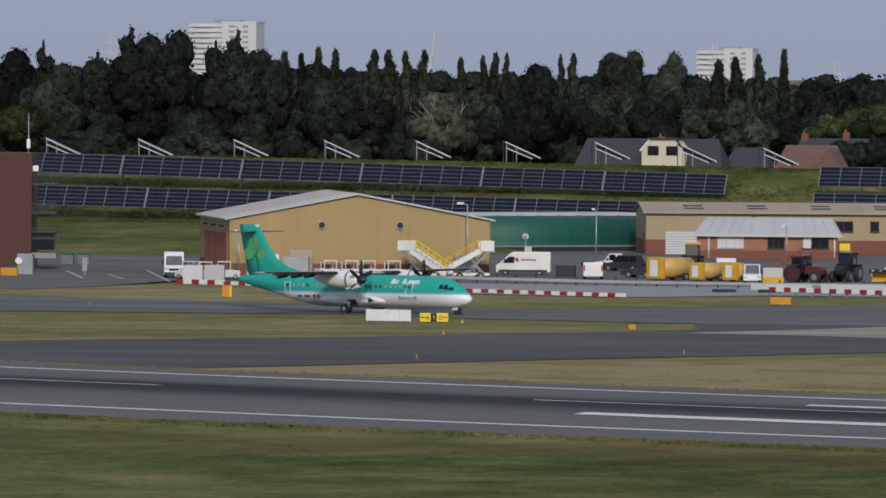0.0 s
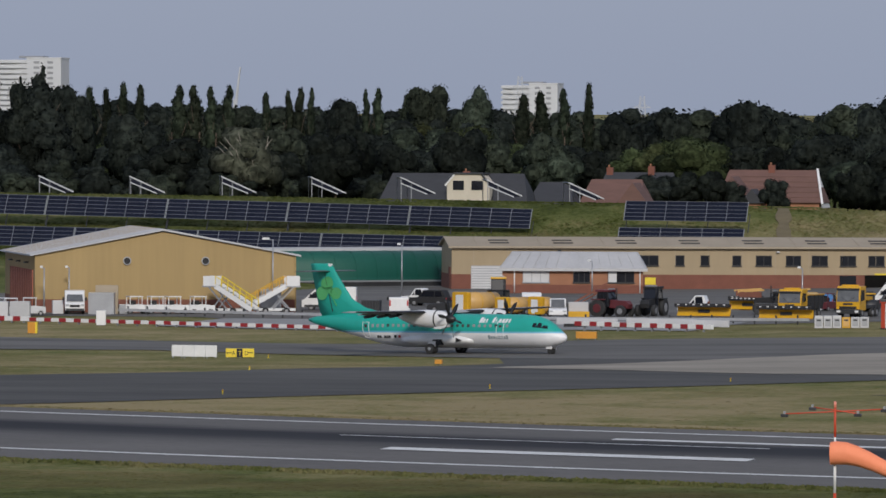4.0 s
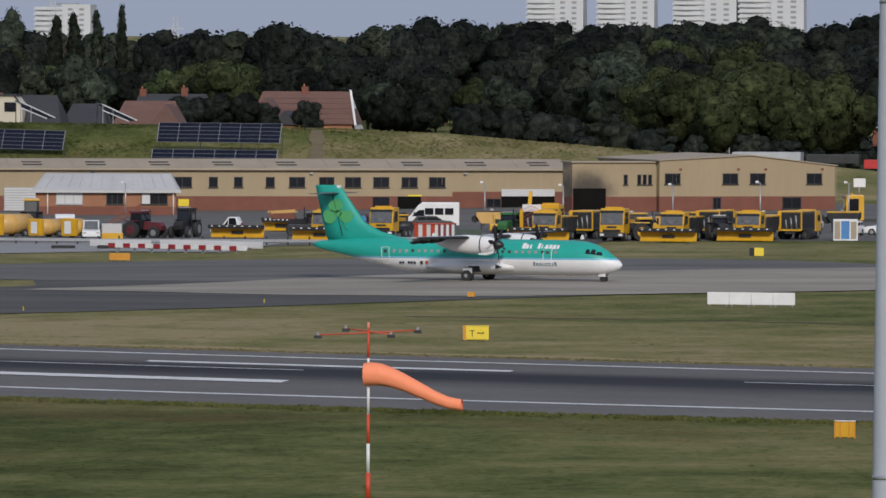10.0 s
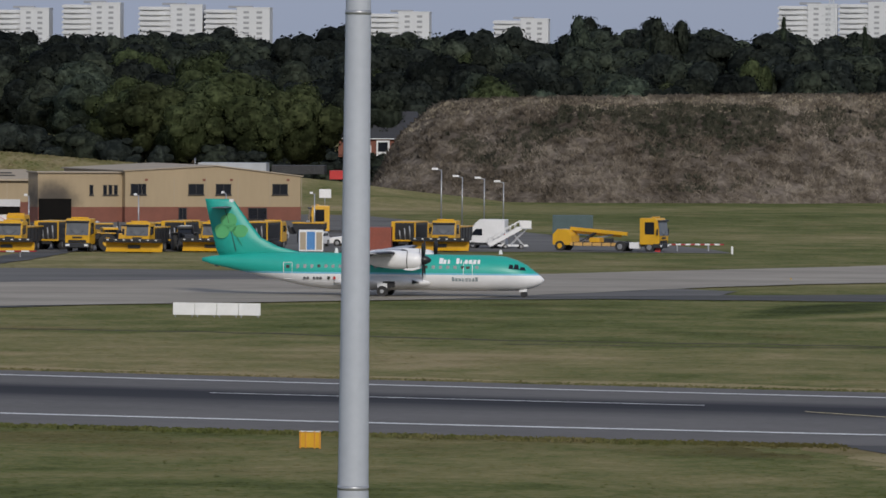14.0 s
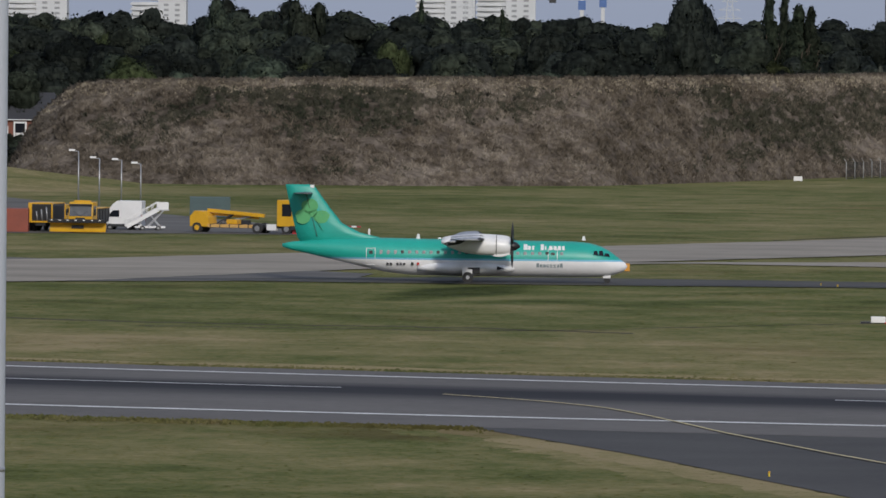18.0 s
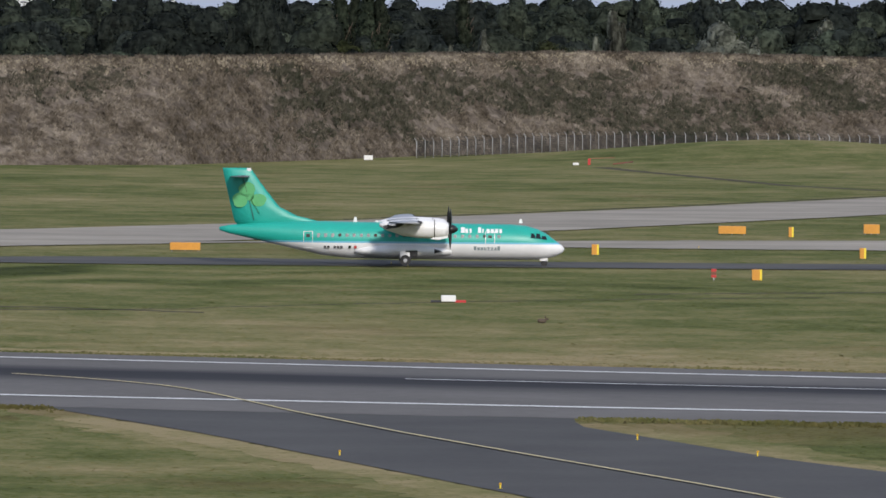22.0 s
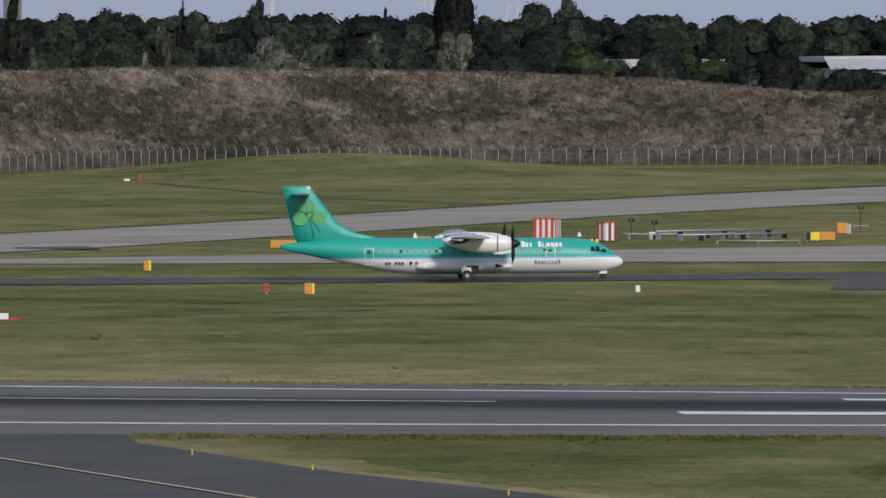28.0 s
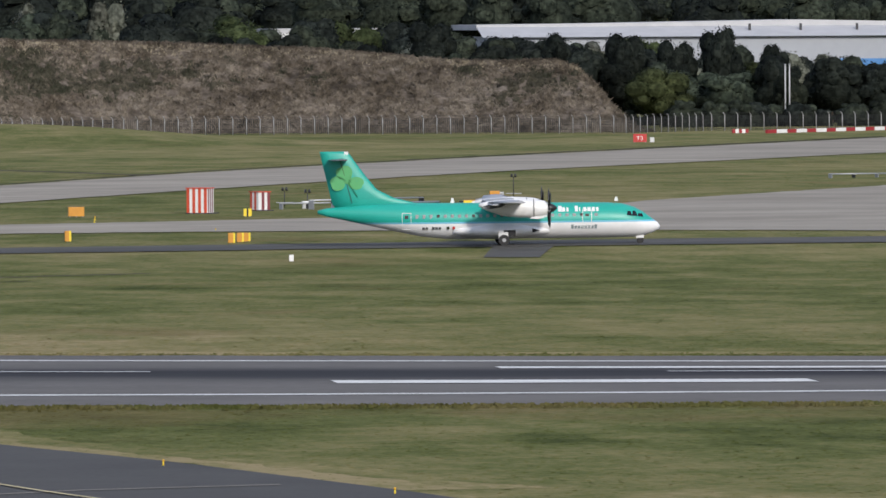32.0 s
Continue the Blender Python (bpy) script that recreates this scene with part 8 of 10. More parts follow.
striped_cabin(75.5, 757.0, 2.0, 1.7, 2.35, 7, -27, "red and white striped equipment cabin on the grass")
striped_cabin(82.3, 765.0, 1.25, 1.35, 1.75, 4, -58, "small red and white striped equipment cabin")


# approach light bars: rails on low trestles with a stand of lamps
def rail_stand(x0, y0, x1, y1, z, n, label):
    ob = thing("light_bar", label, "lights", on(x0, y0, math.degrees(math.atan2(y1 - y0, x1 - x0))))
    L = math.hypot(x1 - x0, y1 - y0)
    for dy in (0, 0.5):
        part("rail", tube(B(), (0, dy, z), (L, dy, z * 0.9), 0.07, 0.07, 8), GREY, ob)
    for k in range(n):
        part("trestle", box(B(), L * k / (n - 1) - 0.05, L * k / (n - 1) + 0.05, -0.05, 0.55, 0, z), DARK if k % 2 else GREY, ob)


rail_stand(85.8, 769, 96.5, 774, 0.55, 5, "grey pipe rails of an aerial lying on trestles")
rail_stand(88.5, 767, 100.5, 779, 0.85, 6, "grey pipe rails of an aerial lying on trestles")
rail_stand(90.0, 762, 101.0, 771, 0.6, 6, "grey pipe rails of an aerial lying on trestles")
rail_stand(92.0, 751.5, 99.6, 751.0, 0.3, 5, "low pipe barrier beside the taxiway")
rail_stand(159.5, 886, 168, 890, 0.45, 4, "low white and grey pipe barrier on the grass")
for x, y, h_ in ((89.3, 779, 1.3), (87.2, 780, 1.5), (113.0, 806, 2.0)):
    ob = thing("lamp_stand", "cluster of small lamps on a thin stand", "lights", on(x, y))
    part("stem", tube(B(), (0, 0, 0), (0, 0, h_), 0.05), DARK, ob)
    for dx in (-0.18, 0.18):
        part("lamp", tube(B(), (dx, -0.1, h_), (dx, -0.1, h_ + 0.35), 0.14, 0.1, 10), DARK, ob)
    part("cross_bar", box(B(), -0.8, 0.8, -0.03, 0.03, 0.35, 0.42), GREY, ob)
ob = thing("white_case", "white equipment case beside the pipe rails", "case", on(88.2, 771))
part("case", box(B(), -0.3, 0.3, -0.3, 0.3, 0, 0.7, bevel=0.04), WHITE, ob)
ob = thing("grey_cabinet", "slim grey cabinet beside an orange marker", "cabinet", on(109.3, 788))
part("cabinet", box(B(), -0.22, 0.22, -0.2, 0.2, 0, 0.95, bevel=0.03), GREY, ob)
# fallen red and white poles on the turf hump
ob = thing("red_hydrant_post", "red post with thin red pipes on the turf hump", "post", on(57.2, 1112))
part("post", box(B(), -0.18, 0.18, -0.2, 0.2, 0, 0.9, bevel=0.04), RED, ob)
part("pipe", tube(B(), (0.2, 0, 0.9), (3.6, 3, 1.0), 0.05), BRICKO, ob)
part("pipe", tube(B(), (3.2, -2, 0.2), (6.0, 1, 0.5), 0.1), BRICK, ob)
part("cap", box(B(), -2.2, -1.4, -0.3, 0.3, 0, 0.3), WHITE, ob)


def make_fence():
    FW = material("fence_wire", (0.034, 0.036, 0.038), (0.024, 0.026, 0.028), 0.5, 4.0, 0.9, spec=0.1)
    FP = material("dull_fence_post", (0.34, 0.34, 0.34), (0.25, 0.25, 0.255), 0.7, 6.0, 0.7)
    line = [(35.3, 1164), (72, 1212), (114, 1245), (150, 1242), (190, 1233), (206, 1252), (300, 1258)]
    ob = thing("perimeter_fence", "grey mesh security fence with angled post tops", "fence", None, "", "structure")
    pts = along(line, 150)
    for i, p in enumerate(pts):
        z = level(p.x, p.y)
        bm = tube(B(), (p.x, p.y, z), (p.x, p.y, z + 2.45), 0.07, 0.07, 6)
        tube(bm, (p.x, p.y, z + 2.45), (p.x - 0.3, p.y - 0.3, z + 2.85), 0.06, 0.05, 6)
        part("post", bm, FP, ob)
    for i, (p, q) in enumerate(zip(pts, pts[1:])):
        za, zb = level(p.x, p.y), level(q.x, q.y)
        bm = B()
        for k in range(10):
            h_ = 0.1 + 0.25 * k
            beam(bm, (p.x, p.y, za + h_), (q.x, q.y, zb + h_), 0.05, 0.05)
        for k in range(7):
            u = (k + 0.5) / 7
            r = p.lerp(q, u)
            beam(bm, (r.x, r.y, za + (zb - za) * u + 0.1), (r.x, r.y, za + (zb - za) * u + 2.4), 0.06, 0.05)
        for h_, o in ((2.6, 0.1), (2.82, 0.24)):
            beam(bm, (p.x - o, p.y - o, za + h_), (q.x - o, q.y - o, zb + h_), 0.032, 0.032)
        part("mesh_panel", bm, FW, ob)


make_fence()


CRIMSON = material("crimson_barrier_plastic", (0.33, 0.022, 0.028), (0.25, 0.018, 0.022), 0.8, 6.0, 0.5, mix=0.6)


def striped_blocks(x0, y0, x1, y1, n, h_, label, lift=0.0, legs=0, name="road_barrier"):
    ob = thing(name, label, "barrier", on(x0, y0, math.degrees(math.atan2(y1 - y0, x1 - x0))))
    L = math.hypot(x1 - x0, y1 - y0)
    for k in range(n):
        a = L * (k + (0.0 if k % 2 == 0 else -0.06)) / n
        b_ = L * (k + (0.94 if k % 2 == 0 else 1.0)) / n
        part("block", box(B(), a, b_ - 0.02, -0.2, 0.2, lift, lift + h_, bevel=0.03), CRIMSON if k % 2 == 0 else WHITE, ob)
    for k in range(legs):
        xx = L * (k + 0.5) / legs
        part("leg", box(B(), xx - 0.05, xx + 0.05, -0.12, 0.12, 0, lift + 0.02), GREY, ob)


striped_blocks(-191.8, 779.1, -186.3, 776, 6, 0.46, "red and white plastic barrier blocks", 0.18, 4)
striped_blocks(-186.2, 775.9, -141.4, 748.5, 52, 0.35, "long line of red and white barrier blocks", 0.2, 20)
striped_blocks(-129.0, 756.0, -114.6, 746.5, 18, 0.42, "red and white barrier blocks on a low rail", 0.45, 8)
striped_blocks(205.4, 1226, 208.0, 1226.5, 5, 0.62, "red and white barrier blocks by the fence")
striped_blocks(210.0, 1222, 246, 1262, 19, 0.55, "curved line of red and white barrier blocks")
for x in (226.5, 227.2):
    ob = thing("flue_pole", "tall pale pole among the trees", "pole", pose(x, 1300, 0.4))
    part("pole", tube(B(), (0, 0, 0), (0, 0, 9.9), 0.13, 0.11, 12), ROOFWHITE, ob)
    part("cap", tube(B(), (0, 0, 9.9), (0, 0, 10.1), 0.16, 0.16, 12), GREY, ob)

# ---------------------------------------------------------------- vehicles: x forward, the ground at z = 0
RIM = material("wheel_rim", (0.35, 0.35, 0.36), None, 2, 9, 0.4, metal=0.5)
ORANGEV = material("orange_yellow_tank_paint", (0.66, 0.40, 0.13), (0.5, 0.3, 0.1), 0.8, 5.0, 0.45, mix=0.9)
TREAD = TYRE


def wheel(ob, x, y, r, w=0.28, rim=RIM):
    s = 1 if y > 0 else -1
    wh = part("wheel", tube(B(), (x, y - w / 2, r), (x, y + w / 2, r), r, r, 20), TREAD, ob)
    part("rim", tube(B(), (x, y + s * (w / 2 - 0.02), r), (x, y + s * (w / 2 + 0.02), r), r * 0.55, r * 0.5, 14), rim, wh)
    return wh


def side_outline(ob, name, pts, w, mat, bevel=0.06, label=""):
    bm = extrude_outline(B(), pts, -w / 2, w / 2)
    bmesh.ops.bevel(bm, geom=bm.edges[:], offset=bevel, segments=2, profile=0.7, affect="EDGES")
    return part(name, bm, mat, ob, label)


def van(x, y, turn, label, length=5.6, h_=2.6, colour=None, mark=False):
    ob = thing("van", label, "van", on(x, y, turn), "vans on the apron")
    c = colour or WHITE
    f = length / 2
    side_outline(ob, "body", [(-f, 0.35), (f, 0.35), (f, 1.05), (f - 0.35, 1.25), (f - 1.25, h_ - 0.35), (f - 1.7, h_), (-f, h_)], 2.0, c, 0.09)
    bm = B()
    v = [bm.verts.new(p) for p in ((f - 0.36, -0.85, 1.32), (f - 0.36, 0.85, 1.32), (f - 1.2, 0.78, h_ - 0.42), (f - 1.2, -0.78, h_ - 0.42))]
    fc = bm.faces.new(v)
    bmesh.ops.translate(bm, verts=v, vec=(0.06, 0, 0.04))
    part("windscreen", bm, SCREEN, ob)
    for s in (-1, 1):
        part("side_window", extrude_outline(B(), [(f - 0.65, 1.3), (f - 1.35, 1.95), (f - 1.95, 1.95), (f - 1.95, 1.3)], s * 1.0 - 0.015, s * 1.0 + 0.015), GLASS, ob)
        part("sill", box(B(), -f + 0.3, f - 0.3, s * 1.0 - 0.02, s * 1.0 + 0.025, 0.35, 0.6), DARK, ob)
        part("headlight", box(B(), f - 0.08, f + 0.02, s * 0.75 - 0.18, s * 0.75 + 0.18, 0.85, 1.1, bevel=0.03), GREY, ob)
        part("tail_light", box(B(), -f - 0.02, -f + 0.05, s * 0.9 - 0.08, s * 0.9 + 0.08, 0.9, 1.5), RED, ob)
        part("mirror", box(B(), f - 1.0, f - 0.85, s * 1.15 - 0.1, s * 1.15 + 0.1, 1.4, 1.75, bevel=0.03), BLACK, ob)
        for wx in (f - 1.0, -f + 1.15):
            wheel(ob, wx, s * 0.86, 0.34)
        if mark:
            for k, (a, b_) in enumerate(((0.0, 0.18), (0.24, 0.4), (0.46, 0.62), (0.68, 0.86), (0.92, 1.08), (1.14, 1.3), (1.36, 1.5))):
                part("lettering_bar", box(B(), -1.3 + a if s > 0 else -0.2 - b_, -1.3 + b_ if s > 0 else -0.2 - a, s * 1.0 - 0.012, s * 1.0 + 0.012, 1.55, 1.72), DARK, ob)
            part("red_emblem", extrude_outline(B(), [(-1.7, 1.45), (-1.35, 1.45), (-1.2, 1.85), (-1.55, 1.85)] if s < 0 else [(0.4, 1.45), (0.75, 1.45), (0.9, 1.85), (0.55, 1.85)], s * 1.0 - 0.012, s * 1.0 + 0.012), RED, ob)
    part("bumper", box(B(), f - 0.1, f + 0.08, -0.95, 0.95, 0.35, 0.62, bevel=0.04), DARK, ob)
    part("grille", box(B(), f - 0.03, f + 0.03, -0.5, 0.5, 0.75, 1.0), BLACK, ob)
    return ob


def car(x, y, turn, label, colour, length=4.4, h_=1.6, pick=False):
    ob = thing("car", label, "car", on(x, y, turn), "cars on the apron")
    f = length / 2
    side_outline(ob, "body", [(-f, 0.3), (f, 0.3), (f, 0.72), (f - 0.25, 0.9), (f - 1.25, 1.0), (-f, 1.0)], 1.8, colour, 0.1)
    back = -0.2 if pick else -f + 0.35
    side_outline(ob, "cabin", [(back - 0.25, 0.98), (f - 1.2, 0.98), (f - 1.85, h_), (back + 0.1, h_)], 1.6, colour, 0.1)
    for s in (-1, 1):
        part("side_window", extrude_outline(B(), [(back + 0.1, 1.05), (f - 1.45, 1.05), (f - 1.95, h_ - 0.12), (back + 0.25, h_ - 0.12)], s * 0.8 - 0.012, s * 0.8 + 0.012), GLASS, ob)
        part("window_pillar", box(B(), back + 0.95, back + 1.03, s * 0.81 - 0.012, s * 0.81 + 0.012, 1.0, h_ - 0.1), colour, ob)
        part("headlight", box(B(), f - 0.06, f + 0.02, s * 0.65 - 0.16, s * 0.65 + 0.16, 0.62, 0.78, bevel=0.03), GREY, ob)
        part("tail_light", box(B(), -f - 0.02, -f + 0.05, s * 0.75 - 0.1, s * 0.75 + 0.1, 0.7, 0.95), RED, ob)
        for wx in (f - 0.85, -f + 0.85):
            wheel(ob, wx, s * 0.8, 0.36, 0.24)
    bm = B()
    v = [bm.verts.new(p) for p in ((f - 1.17, -0.7, 1.03), (f - 1.17, 0.7, 1.03), (f - 1.8, 0.66, h_ - 0.06), (f - 1.8, -0.66, h_ - 0.06))]
    bm.faces.new(v)
    part("windscreen", bm, SCREEN, ob)
    return ob


def lorry_cab(ob, colour, w=2.4, top=2.95, dark_low=True):
    side_outline(ob, "cab", [(1.2, 0.75), (3.2, 0.75), (3.25, 1.6), (3.05, top - 0.25), (2.8, top), (1.2, top)], w, colour, 0.08)
    bm = B()
    v = [bm.verts.new(p) for p in ((3.29, -w * 0.46, 1.62), (3.29, w * 0.46, 1.62), (3.12, w * 0.45, top - 0.36), (3.12, -w * 0.45, top - 0.36))]
    bm.faces.new(v)
    part("windscreen", bm, SCREEN, ob)
    part("grille", box(B(), 3.2, 3.28, -w * 0.36, w * 0.36, 0.9, 1.16, bevel=0.02), BLACK if dark_low else DARK, ob)
    part("badge_panel", box(B(), 3.2, 3.285, -w * 0.2, w * 0.2, 1.3, 1.48, bevel=0.02), DARK, ob)
    part("sun_visor", box(B(), 3.0, 3.3, -w * 0.47, w * 0.47, top - 0.36, top - 0.2, bevel=0.03), DARK, ob)
    for s in (-1, 1):
        part("wiper", beam(B(), (3.31, s * 0.1, 1.66), (3.2, s * 0.7, 2.1), 0.04, 0.03), BLACK, ob)
    part("bumper", box(B(), 2.6, 3.36, -w / 2, w / 2, 0.42, 0.88, bevel=0.05), DARK if dark_low else colour, ob)
    part("roof_beacon", box(B(), 2.3, 2.5, -w * 0.35, w * 0.35, top, top + 0.14, bevel=0.03), YELLOW, ob)
    for s in (-1, 1):
        part("side_window", box(B(), 1.75, 2.75, s * w / 2 - 0.02, s * w / 2 + 0.015, 1.75, top - 0.4), GLASS, ob)
        part("mirror", box(B(), 3.1, 3.2, s * (w / 2 + 0.2) - 0.1, s * (w / 2 + 0.2) + 0.1, 1.7, 2.3, bevel=0.03), BLACK, ob)
        part("headlight", box(B(), 3.33, 3.39, s * w * 0.38 - 0.2, s * w * 0.38 + 0.2, 0.55, 0.76, bevel=0.02), WHITE, ob)
        wheel(ob, 2.2, s * w * 0.42, 0.5, 0.3)


def plough(ob, w=5.6, x=4.3):
    pr = []
    for k in range(9):
        a = radians(-55 + 14 * k)
        pr.append((x + 0.55 - 0.62 * math.cos(a), 0.62 + 0.62 * math.sin(a)))
    bm = extrude_outline(B(), pr + [(px - 0.06, pz) for px, pz in pr[::-1]], -w / 2, w / 2)
    b = part("plough_blade", bm, YELLOW, ob, "yellow snow plough blade")
    part("rubber_deflector", box(B(), x + 0.0, x + 0.85, -w / 2 - 0.05, w / 2 + 0.05, 1.0, 1.36, bevel=0.05), BLACK, b)
    for k in range(7):
        yy = -w / 2 + 0.4 + (w - 0.8) * k / 6
        part("reflector", box(B(), x + 0.82, x + 0.88, yy - 0.1, yy + 0.1, 1.2, 1.3), WHITE, b)
    part("push_frame", box(B(), x - 1.1, x + 0.1, -0.6, 0.6, 0.45, 0.75), DARK, ob)


def gritter(x, y, turn, label, body="spreader", blade=True, w=2.4, top=2.95):
    ob = thing("service_lorry", label, "lorry", on(x, y, turn), "yellow winter service lorries")
    lorry_cab(ob, YELLOW, w, top)
    part("chassis", box(B(), -4.2, 2.2, -0.5, 0.5, 0.6, 0.9), DARK, ob)
    for s in (-1, 1):
        for wx in (-2.6, -1.3):
            wheel(ob, wx, s * 0.95, 0.5, 0.4)
    if body == "spreader":
        side_outline(ob, "hopper", [(-4.2, 1.6), (-3.7, 0.95), (0.6, 0.95), (0.9, 1.6), (0.9, 2.35), (-4.2, 2.35)], 2.3, DARK, 0.05)
        part("hopper_rim", box(B(), -4.25, 0.95, -1.2, 1.2, 2.3, 2.42), YELLOW, ob)
        for k in range(4):
            part("rib", box(B(), -3.6 + 1.2 * k, -3.5 + 1.2 * k, -1.2, 1.2, 1.0, 2.4), BLACK, ob)
    elif body == "sweeper":
        part("engine_house", box(B(), -4.2, 0.8, -1.2, 1.2, 0.95, 2.75, bevel=0.06), DARK, ob)
        part("roof_panel", box(B(), -4.2, 0.8, -1.22, 1.22, 2.7, 2.84, bevel=0.03), YELLOW, ob)
        part("tail_bay", box(B(), -4.25, -4.15, -1.05, 0.9, 1.0, 2.6), BLACK, ob, "open dark bay at the tail")
        part("tail_post", box(B(), -4.3, -3.6, 0.85, 1.22, 0.9, 2.8, bevel=0.05), YELLOW, ob)
        part("tail_post", box(B(), -4.3, -4.1, -1.22, -1.1, 0.9, 2.8, bevel=0.03), YELLOW, ob)
        part("tail_sill", box(B(), -4.3, -4.1, -1.2, 1.2, 0.9, 1.06, bevel=0.03), YELLOW, ob)
        for k in range(3):
            part("pipe", tube(B(), (-4.3, -0.7 + 0.5 * k, 1.1), (-4.28, -0.6 + 0.5 * k, 2.4 - 0.2 * k), 0.07, 0.07, 8), GREY, ob)
        for s in (-1, 1):
            part("louvre", box(B(), -3.8, 0.2, s * 1.2 - 0.03, s * 1.2 + 0.03, 1.2, 2.5), BLACK, ob)
            part("brush", tube(B(), (-0.4, s * 1.2, 0.5), (-2.6, s * 1.2, 0.5), 0.48, 0.48, 14), BLACK, ob)
    elif body == "beam":
        part("boom", beam(B(), (-4.2, 0, 1.8), (0.8, 0, 2.0), 0.4, 0.4), YELLOW, ob)
        part("drum", tube(B(), (-3.2, -1.1, 1.1), (-3.2, 1.1, 1.1), 0.6, 0.6, 16), DARK, ob)
        part("frame", box(B(), -4.2, 0.8, -1.0, 1.0, 0.9, 1.2), DARK, ob)
    if blade:
        plough(ob)
    return ob


def tractor(x, y, turn, label, colour, loader=False, h_=2.8, roof=None):
    ob = thing("tractor", label, "tractor", on(x, y, turn), "tractors on the apron")
    side_outline(ob, "bonnet", [(0.3, 0.9), (2.4, 0.85), (2.5, 1.3), (2.2, 1.65), (0.3, 1.75)], 0.95, colour, 0.07)
    side_outline(ob, "cab", [(-1.1, 1.0), (0.35, 1.0), (0.45, 1.8), (0.2, h_ - 0.2), (-0.95, h_ - 0.2)], 1.5, GLASS, 0.05)
    part("cab_roof", box(B(), -1.15, 0.35, -0.85, 0.85, h_ - 0.22, h_, bevel=0.06), roof or colour, ob)
    part("roof_lamp", box(B(), 0.2, 0.34, -0.6, 0.6, h_, h_ + 0.12, bevel=0.02), GREY, ob)
    for s in (-1, 1):
        wheel(ob, -0.75, s * 0.95, 0.88, 0.5, colour if colour is not BLACK else RIM)
        wheel(ob, 1.8, s * 0.85, 0.6, 0.4, RIM)
        part("mudguard", box(B(), -1.5, 0.05, s * 0.95 - 0.25, s * 0.95 + 0.25, 1.72, 1.82, bevel=0.04), colour, ob)
        for px in (-1.0, 0.32):
            part("pillar", beam(B(), (px, s * 0.75, 1.0), (px * 0.85, s * 0.75, h_ - 0.15), 0.08, 0.08), BLACK, ob)
    part("exhaust", tube(B(), (0.55, 0.6, 1.7), (0.55, 0.6, 2.9), 0.06), BLACK, ob)
    if loader:
        for s in (-1, 1):
            part("loader_arm", beam(B(), (0.2, s * 0.6, 1.6), (2.9, s * 0.6, 2.3), 0.16, 0.2), RED, ob)
            part("loader_ram", beam(B(), (1.2, s * 0.6, 1.2), (2.4, s * 0.6, 2.1), 0.1, 0.1), RED, ob)
        part("crossbar", beam(B(), (2.9, -0.7, 2.3), (2.9, 0.7, 2.3), 0.15, 0.15), RED, ob)
    return ob


def tank(x, y, turn, length, r, label):
    ob = thing("bowser_tank", label, "tank", on(x, y, turn), "yellow bowser tanks")
    part("drum", tube(B(), (-length / 2, 0, r + 0.25), (length / 2, 0, r + 0.25), r, r, 24), ORANGEV, ob)
    part("end_frame", box(B(), length / 2 - 0.1, length / 2 + 0.5, -r * 1.05, r * 1.05, 0.2, 2 * r + 0.3, bevel=0.18), YELLOW, ob)
    part("white_panel", box(B(), length / 2 + 0.48, length / 2 + 0.54, -r * 0.5, r * 0.5, 0.45, 2 * r), WHITE, ob)
    for s in (-1, 1):
        wheel(ob, -length * 0.2, s * (r - 0.1), 0.38, 0.26)
    for k in (-0.3, 0.1):
        part("band", tube(B(), (length * k - 0.04, 0, r + 0.25), (length * k + 0.04, 0, r + 0.25), r + 0.02, r + 0.02, 24), YELLOW, ob)


def container(x, y, turn, L, d, h_, mat, label, ribs=True, name="container"):
    ob = thing(name, label, "container", on(x, y, turn))
    part("body", box(B(), 0, L, 0, d, 0.05, h_, bevel=0.02), mat, ob)
    if ribs:
        n = max(4, int(L / 0.3))
        for k in range(n):
            part("rib", box(B(), L * (k + 0.3) / n, L * (k + 0.7) / n, -0.04, 0.02, 0.15, h_ - 0.1), mat, ob)
    return ob


